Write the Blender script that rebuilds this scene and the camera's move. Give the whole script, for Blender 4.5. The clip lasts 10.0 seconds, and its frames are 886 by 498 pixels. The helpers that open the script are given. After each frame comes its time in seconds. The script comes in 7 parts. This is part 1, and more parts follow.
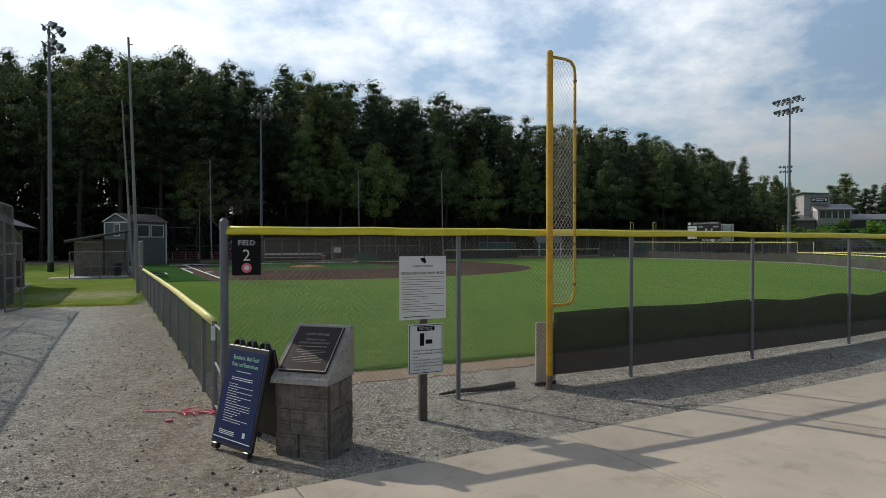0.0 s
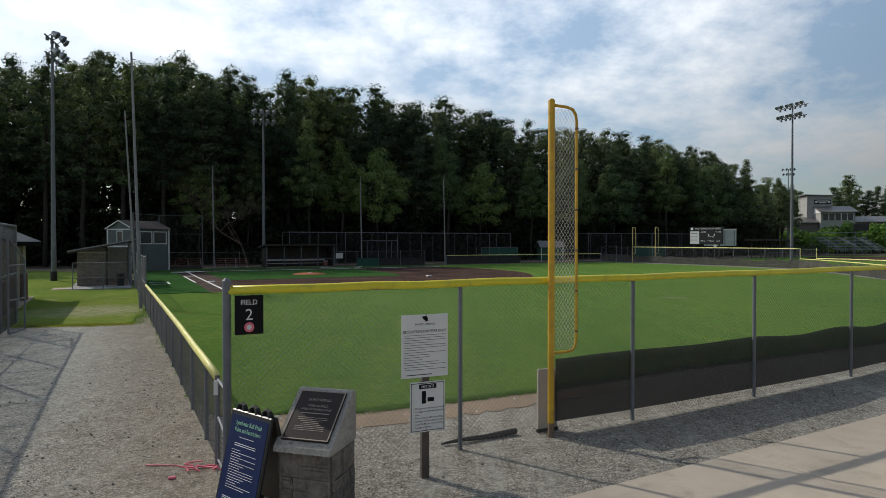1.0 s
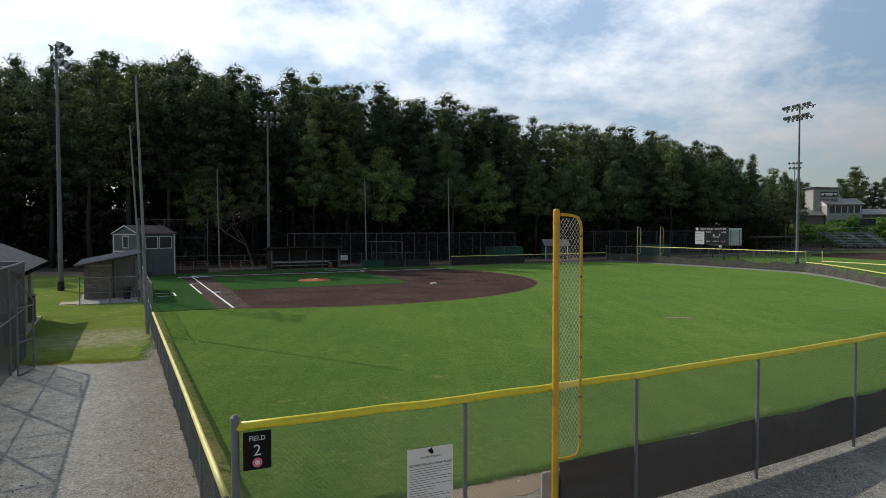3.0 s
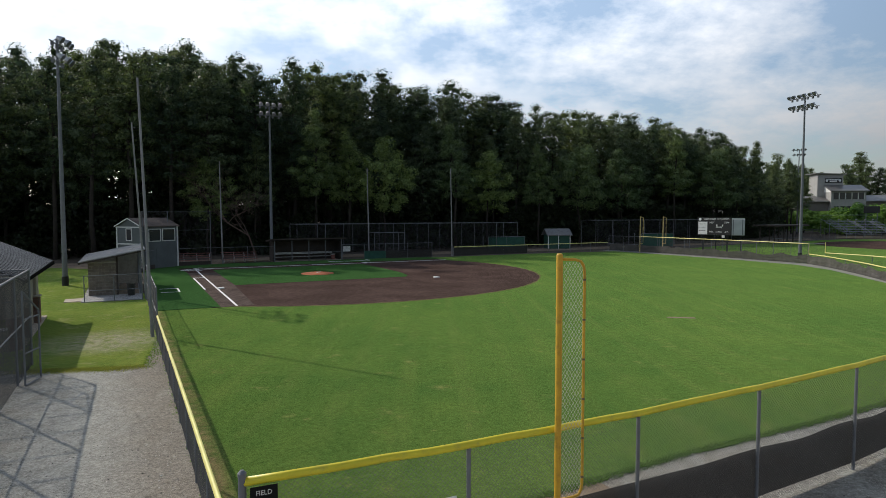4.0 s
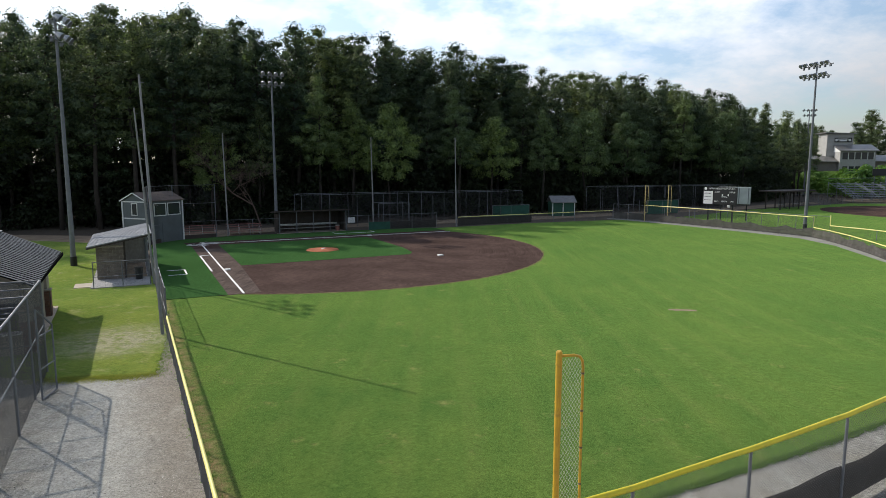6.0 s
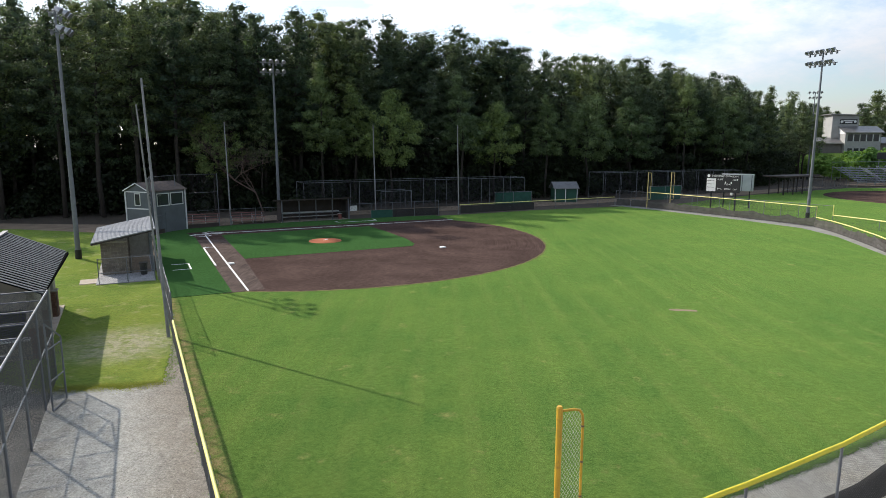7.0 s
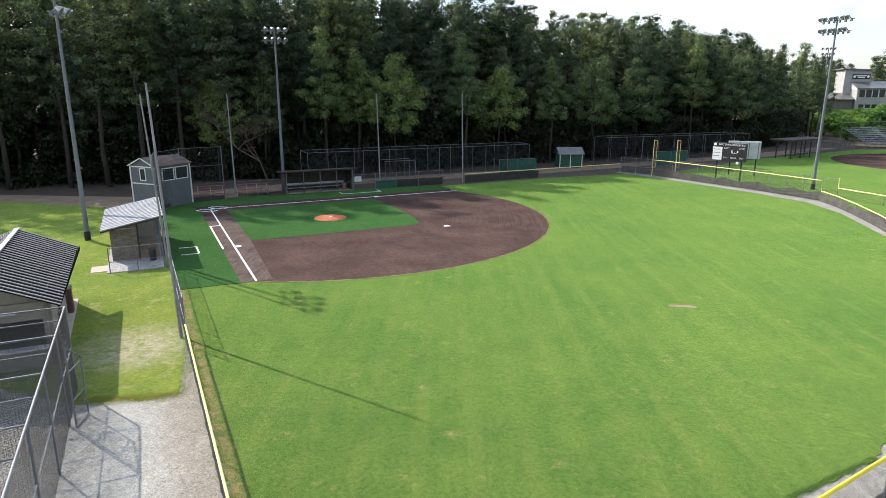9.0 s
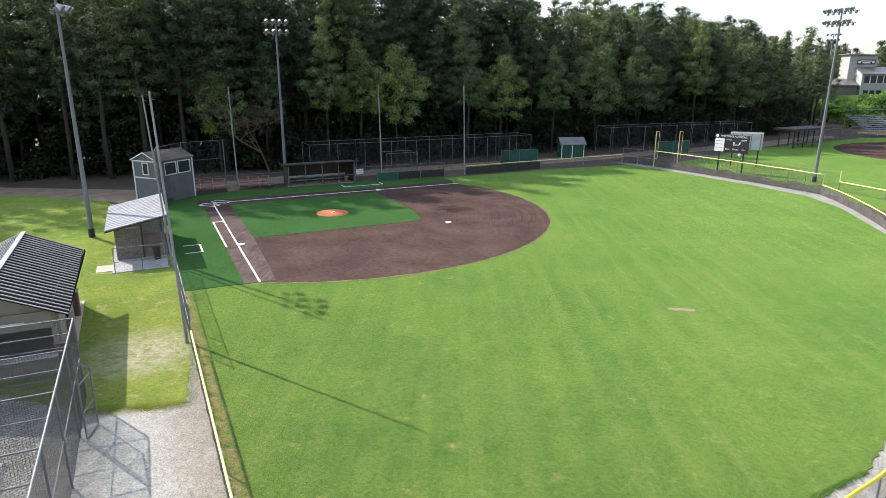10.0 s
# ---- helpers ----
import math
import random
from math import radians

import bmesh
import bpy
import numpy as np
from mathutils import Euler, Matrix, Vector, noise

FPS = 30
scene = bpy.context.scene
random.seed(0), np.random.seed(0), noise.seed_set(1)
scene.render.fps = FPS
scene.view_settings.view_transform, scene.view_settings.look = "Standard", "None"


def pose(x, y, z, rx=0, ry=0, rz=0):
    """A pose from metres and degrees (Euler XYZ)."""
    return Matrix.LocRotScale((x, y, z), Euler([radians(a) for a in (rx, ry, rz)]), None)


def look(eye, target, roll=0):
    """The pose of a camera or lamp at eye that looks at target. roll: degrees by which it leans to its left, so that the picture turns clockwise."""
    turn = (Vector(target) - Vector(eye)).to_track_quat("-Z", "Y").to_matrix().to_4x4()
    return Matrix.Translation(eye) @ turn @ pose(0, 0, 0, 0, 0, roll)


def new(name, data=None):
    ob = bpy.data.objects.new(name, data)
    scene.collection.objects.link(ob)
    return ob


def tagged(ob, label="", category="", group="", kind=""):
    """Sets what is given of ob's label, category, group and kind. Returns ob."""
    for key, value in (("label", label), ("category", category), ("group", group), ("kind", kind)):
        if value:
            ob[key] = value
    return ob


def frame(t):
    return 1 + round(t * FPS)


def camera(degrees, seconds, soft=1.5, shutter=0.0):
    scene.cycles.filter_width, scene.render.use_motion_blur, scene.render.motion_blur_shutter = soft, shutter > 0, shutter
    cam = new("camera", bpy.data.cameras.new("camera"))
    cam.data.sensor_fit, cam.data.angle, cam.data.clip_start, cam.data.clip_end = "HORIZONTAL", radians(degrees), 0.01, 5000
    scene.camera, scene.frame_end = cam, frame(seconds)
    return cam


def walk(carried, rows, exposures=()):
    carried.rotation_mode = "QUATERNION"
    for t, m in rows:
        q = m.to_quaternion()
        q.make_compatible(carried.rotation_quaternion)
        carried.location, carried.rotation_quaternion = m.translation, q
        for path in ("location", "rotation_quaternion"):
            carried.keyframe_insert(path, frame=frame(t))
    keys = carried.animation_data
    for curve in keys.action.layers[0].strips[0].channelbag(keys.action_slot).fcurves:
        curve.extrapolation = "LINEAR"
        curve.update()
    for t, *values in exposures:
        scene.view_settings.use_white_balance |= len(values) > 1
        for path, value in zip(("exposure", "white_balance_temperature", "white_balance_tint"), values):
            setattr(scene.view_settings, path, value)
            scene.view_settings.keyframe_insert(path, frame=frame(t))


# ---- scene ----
cam = camera(70.7, 10.0, soft=0.8)
METRES, EYE, TILT, LEAN, TURN = 10.75, 2.40, -0.7, 0.0, 0.0
ROWS = [
    (0.0, 0.0, 0.0, 0.0, 0.0, 0.0, -0.0),
    (0.5, -0.0003, -0.0011, 0.0297, 0.1, 0.01, -0.03),
    (1.0, 0.0004, -0.002, 0.0648, 0.2, 0.01, -0.01),
    (1.5, 0.001, -0.004, 0.1088, 0.3, 0.03, -0.02),
    (2.0, 0.0011, -0.0052, 0.1528, 0.4, -0.17, -0.01),
    (2.5, 0.0006, -0.0058, 0.1917, 0.5, -0.56, -0.01),
    (4.0, -0.0024, -0.0074, 0.3123, 0.82, -2.61, 0.01),
    (4.5, -0.0024, -0.0083, 0.3596, 0.93, -3.34, -0.0),
    (5.0, -0.0017, -0.0095, 0.4113, 1.03, -4.16, 0.0),
    (5.5, -0.0004, -0.0116, 0.4613, 1.12, -5.6, -0.01),
    (7.0, -0.0032, -0.0153, 0.6288, 1.42, -8.83, -0.06),
    (7.5, -0.005, -0.0153, 0.6917, 1.5, -9.98, -0.08),
    (8.0, -0.0061, -0.0146, 0.7585, 1.61, -11.19, -0.09),
    (8.5, -0.0077, -0.0136, 0.8199, 1.68, -12.33, -0.09),
    (9.0, -0.0079, -0.0146, 0.8832, 1.78, -13.5, -0.1),
    (9.5, -0.0079, -0.0177, 0.9432, 1.85, -14.56, -0.13),
    (10.0, -0.0087, -0.0175, 0.9995, 1.93, -15.09, -0.12),
]
walk(cam, [(t, pose(0, 0, EYE, TILT, LEAN, TURN) @ pose(METRES * x, METRES * y, METRES * z, 90 + pitch, roll, yaw)) for t, x, y, z, yaw, pitch, roll in ROWS],
     exposures=[(0.0, -0.90, 6480, 8), (2.5, -0.82, 6480, 9), (5.0, -0.53, 6450, 11), (7.5, 0.17, 6430, 12), (10.0, 0.68, 6430, 14)])

# ---- light ----
SUN_AZ = Vector((-0.818, 0.575, 0)).normalized()
SUN_EL = radians(35.4)
world = bpy.data.worlds.new("sky")
scene.world = world
world.use_nodes = True


def build_sky():
    nt = world.node_tree
    N, L = nt.nodes, nt.links
    bg = N["Background"]
    sky = N.new("ShaderNodeTexSky")
    sky.sky_type, sky.sun_disc = "NISHITA", False
    sky.sun_elevation = SUN_EL
    sky.sun_rotation = math.atan2(SUN_AZ.x, SUN_AZ.y)
    sky.air_density, sky.dust_density, sky.ozone_density = 1.0, 1.2, 1.0
    co = N.new("ShaderNodeTexCoord")
    # thin broken cloud, stretched along the horizon
    sep = N.new("ShaderNodeSeparateXYZ")
    L.new(co.outputs["Generated"], sep.inputs[0])
    up = N.new("ShaderNodeMath"); up.operation = "ADD"; up.inputs[1].default_value = 0.34
    L.new(sep.outputs["Z"], up.inputs[0])
    dx = N.new("ShaderNodeMath"); dx.operation = "DIVIDE"
    dy = N.new("ShaderNodeMath"); dy.operation = "DIVIDE"
    L.new(sep.outputs["X"], dx.inputs[0]); L.new(up.outputs[0], dx.inputs[1])
    L.new(sep.outputs["Y"], dy.inputs[0]); L.new(up.outputs[0], dy.inputs[1])
    com = N.new("ShaderNodeCombineXYZ")
    L.new(dx.outputs[0], com.inputs[0]); L.new(dy.outputs[0], com.inputs[1])
    big = N.new("ShaderNodeTexNoise")
    big.inputs["Scale"].default_value, big.inputs["Detail"].default_value, big.inputs["Roughness"].default_value = 2.6, 12, 0.62
    L.new(com.outputs[0], big.inputs["Vector"])
    ramp = N.new("ShaderNodeValToRGB")
    ramp.color_ramp.elements[0].position, ramp.color_ramp.elements[1].position = 0.40, 0.62
    L.new(big.outputs["Fac"], ramp.inputs[0])
    # cloud and haze stack up towards the horizon and thin out overhead
    thin = N.new("ShaderNodeMapRange")
    thin.interpolation_type = "SMOOTHSTEP"
    for key, val in (("From Min", 0.42), ("From Max", 0.85), ("To Min", 1.0), ("To Max", 0.2)):
        thin.inputs[key].default_value = val
    L.new(sep.outputs["Z"], thin.inputs["Value"])
    cover = N.new("ShaderNodeMath"); cover.operation = "MULTIPLY"
    L.new(ramp.outputs[0], cover.inputs[0]); L.new(thin.outputs["Result"], cover.inputs[1])
    mix = N.new("ShaderNodeMix"); mix.data_type = "RGBA"
    L.new(cover.outputs[0], mix.inputs["Factor"])
    # haze and cloud scatter the sun forwards: bright round it, dull on the far side
    vm = N.new("ShaderNodeVectorMath"); vm.operation = "DOT_PRODUCT"
    vm.inputs[1].default_value = (SUN_AZ.x * math.cos(SUN_EL), SUN_AZ.y * math.cos(SUN_EL), math.sin(SUN_EL))
    L.new(co.outputs["Generated"], vm.inputs[0])
    phase = N.new("ShaderNodeMapRange")
    phase.interpolation_type = "SMOOTHSTEP"
    for key, val in (("From Min", -0.28), ("From Max", 0.52), ("To Min", 0.1), ("To Max", 1.0)):
        phase.inputs[key].default_value = val
    L.new(vm.outputs["Value"], phase.inputs["Value"])
    # the low sky is seen through more air, and is duller
    low = N.new("ShaderNodeMapRange")
    low.interpolation_type = "SMOOTHSTEP"
    for key, val in (("From Min", 0.02), ("From Max", 0.36), ("To Min", 0.36), ("To Max", 1.0)):
        low.inputs[key].default_value = val
    L.new(sep.outputs["Z"], low.inputs["Value"])
    glow = N.new("ShaderNodeMath"); glow.operation = "MULTIPLY"
    L.new(phase.outputs["Result"], glow.inputs[0]); L.new(low.outputs["Result"], glow.inputs[1])
    # a veil of haze over the clear sky
    veil = N.new("ShaderNodeMix"); veil.data_type, veil.blend_type = "RGBA", "ADD"
    haze = N.new("ShaderNodeMath"); haze.operation = "MULTIPLY"
    L.new(glow.outputs[0], haze.inputs[0]); L.new(thin.outputs["Result"], haze.inputs[1])
    L.new(haze.outputs[0], veil.inputs["Factor"])
    L.new(sky.outputs[0], veil.inputs["A"])
    veil.inputs["B"].default_value = (2.8, 3.7, 4.8, 1)
    L.new(veil.outputs["Result"], mix.inputs["A"])
    # lit cloud: the sky's own light, whitened and raised
    grey = N.new("ShaderNodeHueSaturation")
    grey.inputs["Saturation"].default_value, grey.inputs["Value"].default_value = 0.12, 0.6
    L.new(sky.outputs[0], grey.inputs["Color"])
    lift = N.new("ShaderNodeMix"); lift.data_type, lift.blend_type = "RGBA", "ADD"
    L.new(glow.outputs[0], lift.inputs["Factor"])
    L.new(grey.outputs[0], lift.inputs["A"])
    lift.inputs["B"].default_value = (11.2, 11.8, 12.7, 1)
    L.new(lift.outputs["Result"], mix.inputs["B"])
    L.new(mix.outputs["Result"], bg.inputs["Color"])
    bg.inputs["Strength"].default_value = 0.14


build_sky()
sun = new("sun", bpy.data.lights.new("sun", "SUN"))
sun.data.energy, sun.data.angle, sun.data.color = 5.0, radians(0.6), (1.0, 0.93, 0.82)
sun.matrix_world = look((SUN_AZ * 80 + Vector((0, 0, 60))), (SUN_AZ * 80 + Vector((0, 0, 60))) - (SUN_AZ * math.cos(SUN_EL) + Vector((0, 0, math.sin(SUN_EL)))))


# ---- building kit ----
class Geo:
    """Vertices and faces of one mesh."""

    def __init__(self):
        self.v, self.f = [], []

    def face(self, *pts):
        n = len(self.v)
        self.v += [tuple(p) for p in pts]
        self.f.append(tuple(range(n, n + len(pts))))

    def hull(self, low, high):
        """A solid between two rings of the same count."""
        n, k = len(self.v), len(low)
        self.v += [tuple(p) for p in low] + [tuple(p) for p in high]
        self.f.append(tuple(n + i for i in reversed(range(k))))
        self.f.append(tuple(n + k + i for i in range(k)))
        for i in range(k):
            j = (i + 1) % k
            self.f.append((n + i, n + j, n + k + j, n + k + i))
        return self

    def box(self, c, s, rz=0.0, bevel=0.0):
        """A box with its centre c, sizes s, turned rz degrees about the upright; bevel rounds its upright edges and top."""
        a, b, h = s[0] / 2, s[1] / 2, s[2] / 2
        ca, sa = math.cos(radians(rz)), math.sin(radians(rz))

        def at(x, y, z):
            return (c[0] + x * ca - y * sa, c[1] + x * sa + y * ca, c[2] + z)

        def ring(d, z, e):
            if e <= 0:
                return [at(*p, z) for p in ((-a + d, -b + d), (a - d, -b + d), (a - d, b - d), (-a + d, b - d))]
            return [at(*p, z) for p in ((-a + d + e, -b + d), (a - d - e, -b + d), (a - d, -b + d + e), (a - d, b - d - e), (a - d - e, b - d), (-a + d + e, b - d), (-a + d, b - d - e), (-a + d, -b + d + e))]
        if bevel <= 0:
            return self.hull(ring(0, -h, 0), ring(0, h, 0))
        n = len(self.v)
        rings = [ring(bevel, -h, bevel), ring(0, -h + bevel, bevel), ring(0, h - bevel, bevel), ring(bevel, h, bevel)]
        for r in rings:
            self.v += r
        for k in range(3):
            for i in range(8):
                j = (i + 1) % 8
                self.f.append((n + 8 * k + i, n + 8 * k + j, n + 8 * k + 8 + j, n + 8 * k + 8 + i))
        self.f.append(tuple(n + i for i in reversed(range(8))))
        self.f.append(tuple(n + 24 + i for i in range(8)))
        return self

    def tube(self, p, q, r, sides=8, r2=None):
        p, q = Vector(p), Vector(q)
        d = (q - p).normalized()
        a = d.orthogonal().normalized()
        b = d.cross(a)
        r2 = r if r2 is None else r2
        angs = [2 * math.pi * i / sides for i in range(sides)]
        self.hull([p + a * (r * math.cos(t)) + b * (r * math.sin(t)) for t in angs], [q + a * (r2 * math.cos(t)) + b * (r2 * math.sin(t)) for t in angs])
        return self

    def path(self, pts, r, sides=6):
        """A pipe bent through the points."""
        pts = [Vector(p) for p in pts]
        n0, side = len(self.v), None
        for i, p in enumerate(pts):
            d = (pts[min(i + 1, len(pts) - 1)] - pts[max(i - 1, 0)]).normalized()
            side = d.orthogonal().normalized() if side is None else (side - d * side.dot(d)).normalized()
            b = d.cross(side)
            rr = r[i] if isinstance(r, (list, tuple)) else r
            for k in range(sides):
                t = 2 * math.pi * k / sides
                self.v.append(tuple(p + side * (rr * math.cos(t)) + b * (rr * math.sin(t))))
        for i in range(len(pts) - 1):
            for k in range(sides):
                a, b2 = n0 + i * sides + k, n0 + i * sides + (k + 1) % sides
                self.f.append((a, b2, b2 + sides, a + sides))
        self.f.append(tuple(n0 + k for k in reversed(range(sides))))
        self.f.append(tuple(n0 + (len(pts) - 1) * sides + k for k in range(sides)))
        return self

    def slab(self, pts, z0, z1):
        """A flat sheet of the outline pts (x, y), counter-clockwise, from z0 up to z1."""
        return self.hull([(x, y, z0) for x, y in pts], [(x, y, z1) for x, y in pts])

    def wires(self, p, q, z0, z1, step, r, lean=1.0):
        """Woven wire in the upright plane from p to q: two families of slanting wires, with z0 and z1 at both ends."""
        p, q = Vector((p[0], p[1], 0)), Vector((q[0], q[1], 0))
        span, h = (q - p).length, z1 - z0
        d = (q - p) / span
        nrm = Vector((-d.y, d.x, 0))
        for sgn in (1, -1):
            k = -h * lean
            while k < span + h * lean:
                a, b = (k, k + h * lean) if sgn > 0 else (k, k - h * lean)
                lo, hi = 0.0, 1.0
                for e in (0.0, span):
                    s = (e - a) / (b - a)
                    if (b > a) == (e == 0.0):
                        lo = max(lo, s)
                    else:
                        hi = min(hi, s)
                if hi - lo > 0.01:
                    u = p + d * (a + (b - a) * lo) + Vector((0, 0, z0 + h * lo)) + nrm * (sgn * r)
                    w = p + d * (a + (b - a) * hi) + Vector((0, 0, z0 + h * hi)) + nrm * (sgn * r)
                    self.tube(u, w, r, 3)
                k += step
        return self

    def mesh(self, name, smooth=False):
        me = bpy.data.meshes.new(name)
        me.from_pydata(self.v, [], self.f)
        if smooth:
            me.shade_smooth()
        return me


def thing(name, x, y, z, label, category, group="", kind="", rz=0.0):
    ob = new(name)
    ob.empty_display_size = 0.2
    ob.matrix_basis = pose(x, y, z, 0, 0, rz)
    return tagged(ob, label, category, group, kind)


def part(name, geo, material, parent, label="", world_space=False, smooth=False):
    me = geo.mesh(name, smooth) if isinstance(geo, Geo) else geo
    if not me.materials:
        me.materials.append(material)
    ob = new(name, me)
    ob.parent = parent
    if world_space:
        ob.matrix_parent_inverse = parent.matrix_basis.inverted()
    return tagged(ob, label)


def sheet(name, geo, material, label, category, kind="structure", smooth=False):
    me = geo.mesh(name, smooth)
    me.materials.append(material)
    return tagged(new(name, me), label, category, "", kind)


def lettering(text, size, material, parent, m, name="lettering", align="CENTER", thick=0.0006, spacing=1.0, width=None):
    """A line of writing as a thin mesh, its base line in the local x, facing local +z of m."""
    cu = bpy.data.curves.new("writing", "FONT")
    cu.body, cu.size, cu.extrude, cu.align_x, cu.space_line = text, size, thick, align, spacing
    cu.resolution_u = 2
    tmp = bpy.data.objects.new("writing", cu)
    me = bpy.data.meshes.new_from_object(tmp)
    bpy.data.objects.remove(tmp)
    xs = [v.co.x for v in me.vertices]
    if width and xs:
        k = width / (max(xs) - min(xs))
        for v in me.vertices:
            v.co.x *= k
    me.name = name
    me.materials.clear()
    me.materials.append(material)
    ob = new(name, me)
    ob.parent = parent
    ob.matrix_basis = m
    return ob


# ---- materials ----
def nodes_of(name):
    m = bpy.data.materials.new(name)
    m.use_nodes = True
    return m, m.node_tree.nodes, m.node_tree.links, m.node_tree.nodes["Principled BSDF"]


def noise_node(N, L, pos, scale, detail=4, rough=0.55):
    n = N.new("ShaderNodeTexNoise")
    n.inputs["Scale"].default_value, n.inputs["Detail"].default_value, n.inputs["Roughness"].default_value = scale, detail, rough
    L.new(pos, n.inputs["Vector"])
    return n.outputs["Fac"]


def ramp_node(N, L, fac, stops):
    r = N.new("ShaderNodeValToRGB")
    e = r.color_ramp.elements
    while len(e) < len(stops):
        e.new(0.5)
    for el, (p, c) in zip(e, stops):
        el.position, el.color = p, (*c, 1)
    L.new(fac, r.inputs[0])
    return r.outputs[0]


def mix_node(N, L, fac, a, b, mode="MIX"):
    m = N.new("ShaderNodeMix")
    m.data_type, m.blend_type = "RGBA", mode
    for key, val in (("Factor", fac), ("A", a), ("B", b)):
        if isinstance(val, (int, float)):
            m.inputs[key].default_value = val
        elif isinstance(val, tuple):
            m.inputs[key].default_value = (*val, 1)
        else:
            L.new(val, m.inputs[key])
    return m.outputs["Result"]


def position(N):
    return N.new("ShaderNodeNewGeometry").outputs["Position"]


def bump_node(N, L, b, height, strength, dist):
    n = N.new("ShaderNodeBump")
    n.inputs["Strength"].default_value, n.inputs["Distance"].default_value = strength, dist
    L.new(height, n.inputs["Height"])
    L.new(n.outputs[0], b.inputs["Normal"])


def mat(name, col, rough=0.7, metal=0.0, var=0.25, big=0.7, fine=25.0, bump=0.15, dist=0.004, stain=None, spec=0.5, per_object=0.0, streak=None):
    """A surface of one colour with patches at a large scale, grain at a fine one, and relief."""
    m, N, L, b = nodes_of(name)
    pos = position(N)
    dark = tuple(c * (1 - var) for c in col)
    lite = tuple(min(1, c * (1 + var)) for c in col)
    f1, f2 = noise_node(N, L, pos, big, 5), noise_node(N, L, pos, fine, 6, 0.65)
    c1 = ramp_node(N, L, f1, [(0.3, dark), (0.7, lite)])
    c2 = mix_node(N, L, 0.5 * min(1, 2 * var), c1, ramp_node(N, L, f2, [(0.3, dark), (0.7, lite)]))
    if stain:
        f3 = noise_node(N, L, pos, big * 3.1, 7, 0.7)
        c2 = mix_node(N, L, ramp_node(N, L, f3, [(0.52, (0, 0, 0)), (0.72, (0.8, 0.8, 0.8))]), c2, stain)
    if streak is not None:
        if isinstance(streak, tuple):
            # raked in arcs round a centre
            far = N.new("ShaderNodeVectorMath"); far.operation = "DISTANCE"
            far.inputs[1].default_value = (*streak, 0)
            L.new(pos, far.inputs[0])
            sx = N.new("ShaderNodeSeparateXYZ")
            L.new(pos, sx.inputs[0])
            along = N.new("ShaderNodeMath"); along.operation = "MULTIPLY"; along.inputs[1].default_value = 0.22
            L.new(sx.outputs["X"], along.inputs[0])
            mp = N.new("ShaderNodeCombineXYZ")
            L.new(far.outputs["Value"], mp.inputs[0]); L.new(along.outputs[0], mp.inputs[1])
        else:
            mp = N.new("ShaderNodeMapping")
            mp.inputs["Rotation"].default_value = (0, 0, radians(streak))
            mp.inputs["Scale"].default_value = (1.0, 0.06, 1.0)
            L.new(pos, mp.inputs[0])
        rake = noise_node(N, L, mp.outputs[0], 13.0, 8, 0.8)
        c2 = mix_node(N, L, 0.85, c2, ramp_node(N, L, rake, [(0.36, (0.45, 0.45, 0.45)), (0.64, (1.6, 1.58, 1.55))]), "MULTIPLY")
    if per_object:
        info = N.new("ShaderNodeObjectInfo")
        v = ramp_node(N, L, info.outputs["Random"], [(0, (1 - per_object,) * 3), (1, (1 + per_object,) * 3)])
        c2 = mix_node(N, L, 1.0, c2, v, "MULTIPLY")
    L.new(c2, b.inputs["Base Color"])
    b.inputs["Roughness"].default_value, b.inputs["Metallic"].default_value = rough, metal
    b.inputs["Specular IOR Level"].default_value = spec
    if bump:
        bump_node(N, L, b, f2, bump, dist)
    return m


def band_mask(N, L, pos, through_, across, half, soft, y_from, wobble):
    """1 along a straight band in the plan, fading to 0 at its ragged sides."""
    sub = N.new("ShaderNodeVectorMath"); sub.operation = "SUBTRACT"
    sub.inputs[1].default_value = (*through_, 0)
    L.new(pos, sub.inputs[0])
    dot = N.new("ShaderNodeVectorMath"); dot.operation = "DOT_PRODUCT"
    dot.inputs[1].default_value = (*across, 0)
    L.new(sub.outputs[0], dot.inputs[0])
    ab = N.new("ShaderNodeMath"); ab.operation = "ABSOLUTE"
    L.new(dot.outputs["Value"], ab.inputs[0])
    nz = N.new("ShaderNodeMath"); nz.operation = "MULTIPLY_ADD"
    L.new(noise_node(N, L, pos, 0.9, 7, 0.65), nz.inputs[0])
    nz.inputs[1].default_value = wobble
    L.new(ab.outputs[0], nz.inputs[2])
    mr = N.new("ShaderNodeMapRange")
    for key, val in (("From Min", half + wobble * 0.5), ("From Max", half + soft + wobble * 0.5), ("To Min", 1.0), ("To Max", 0.0)):
        mr.inputs[key].default_value = val
    L.new(nz.outputs[0], mr.inputs["Value"])
    sep = N.new("ShaderNodeSeparateXYZ")
    L.new(pos, sep.inputs[0])
    my = N.new("ShaderNodeMapRange")
    my.inputs["From Min"].default_value, my.inputs["From Max"].default_value = y_from
    L.new(sep.outputs["Y"], my.inputs["Value"])
    mu = N.new("ShaderNodeMath"); mu.operation = "MULTIPLY"
    L.new(mr.outputs["Result"], mu.inputs[0]); L.new(my.outputs["Result"], mu.inputs[1])
    return mu.outputs[0]


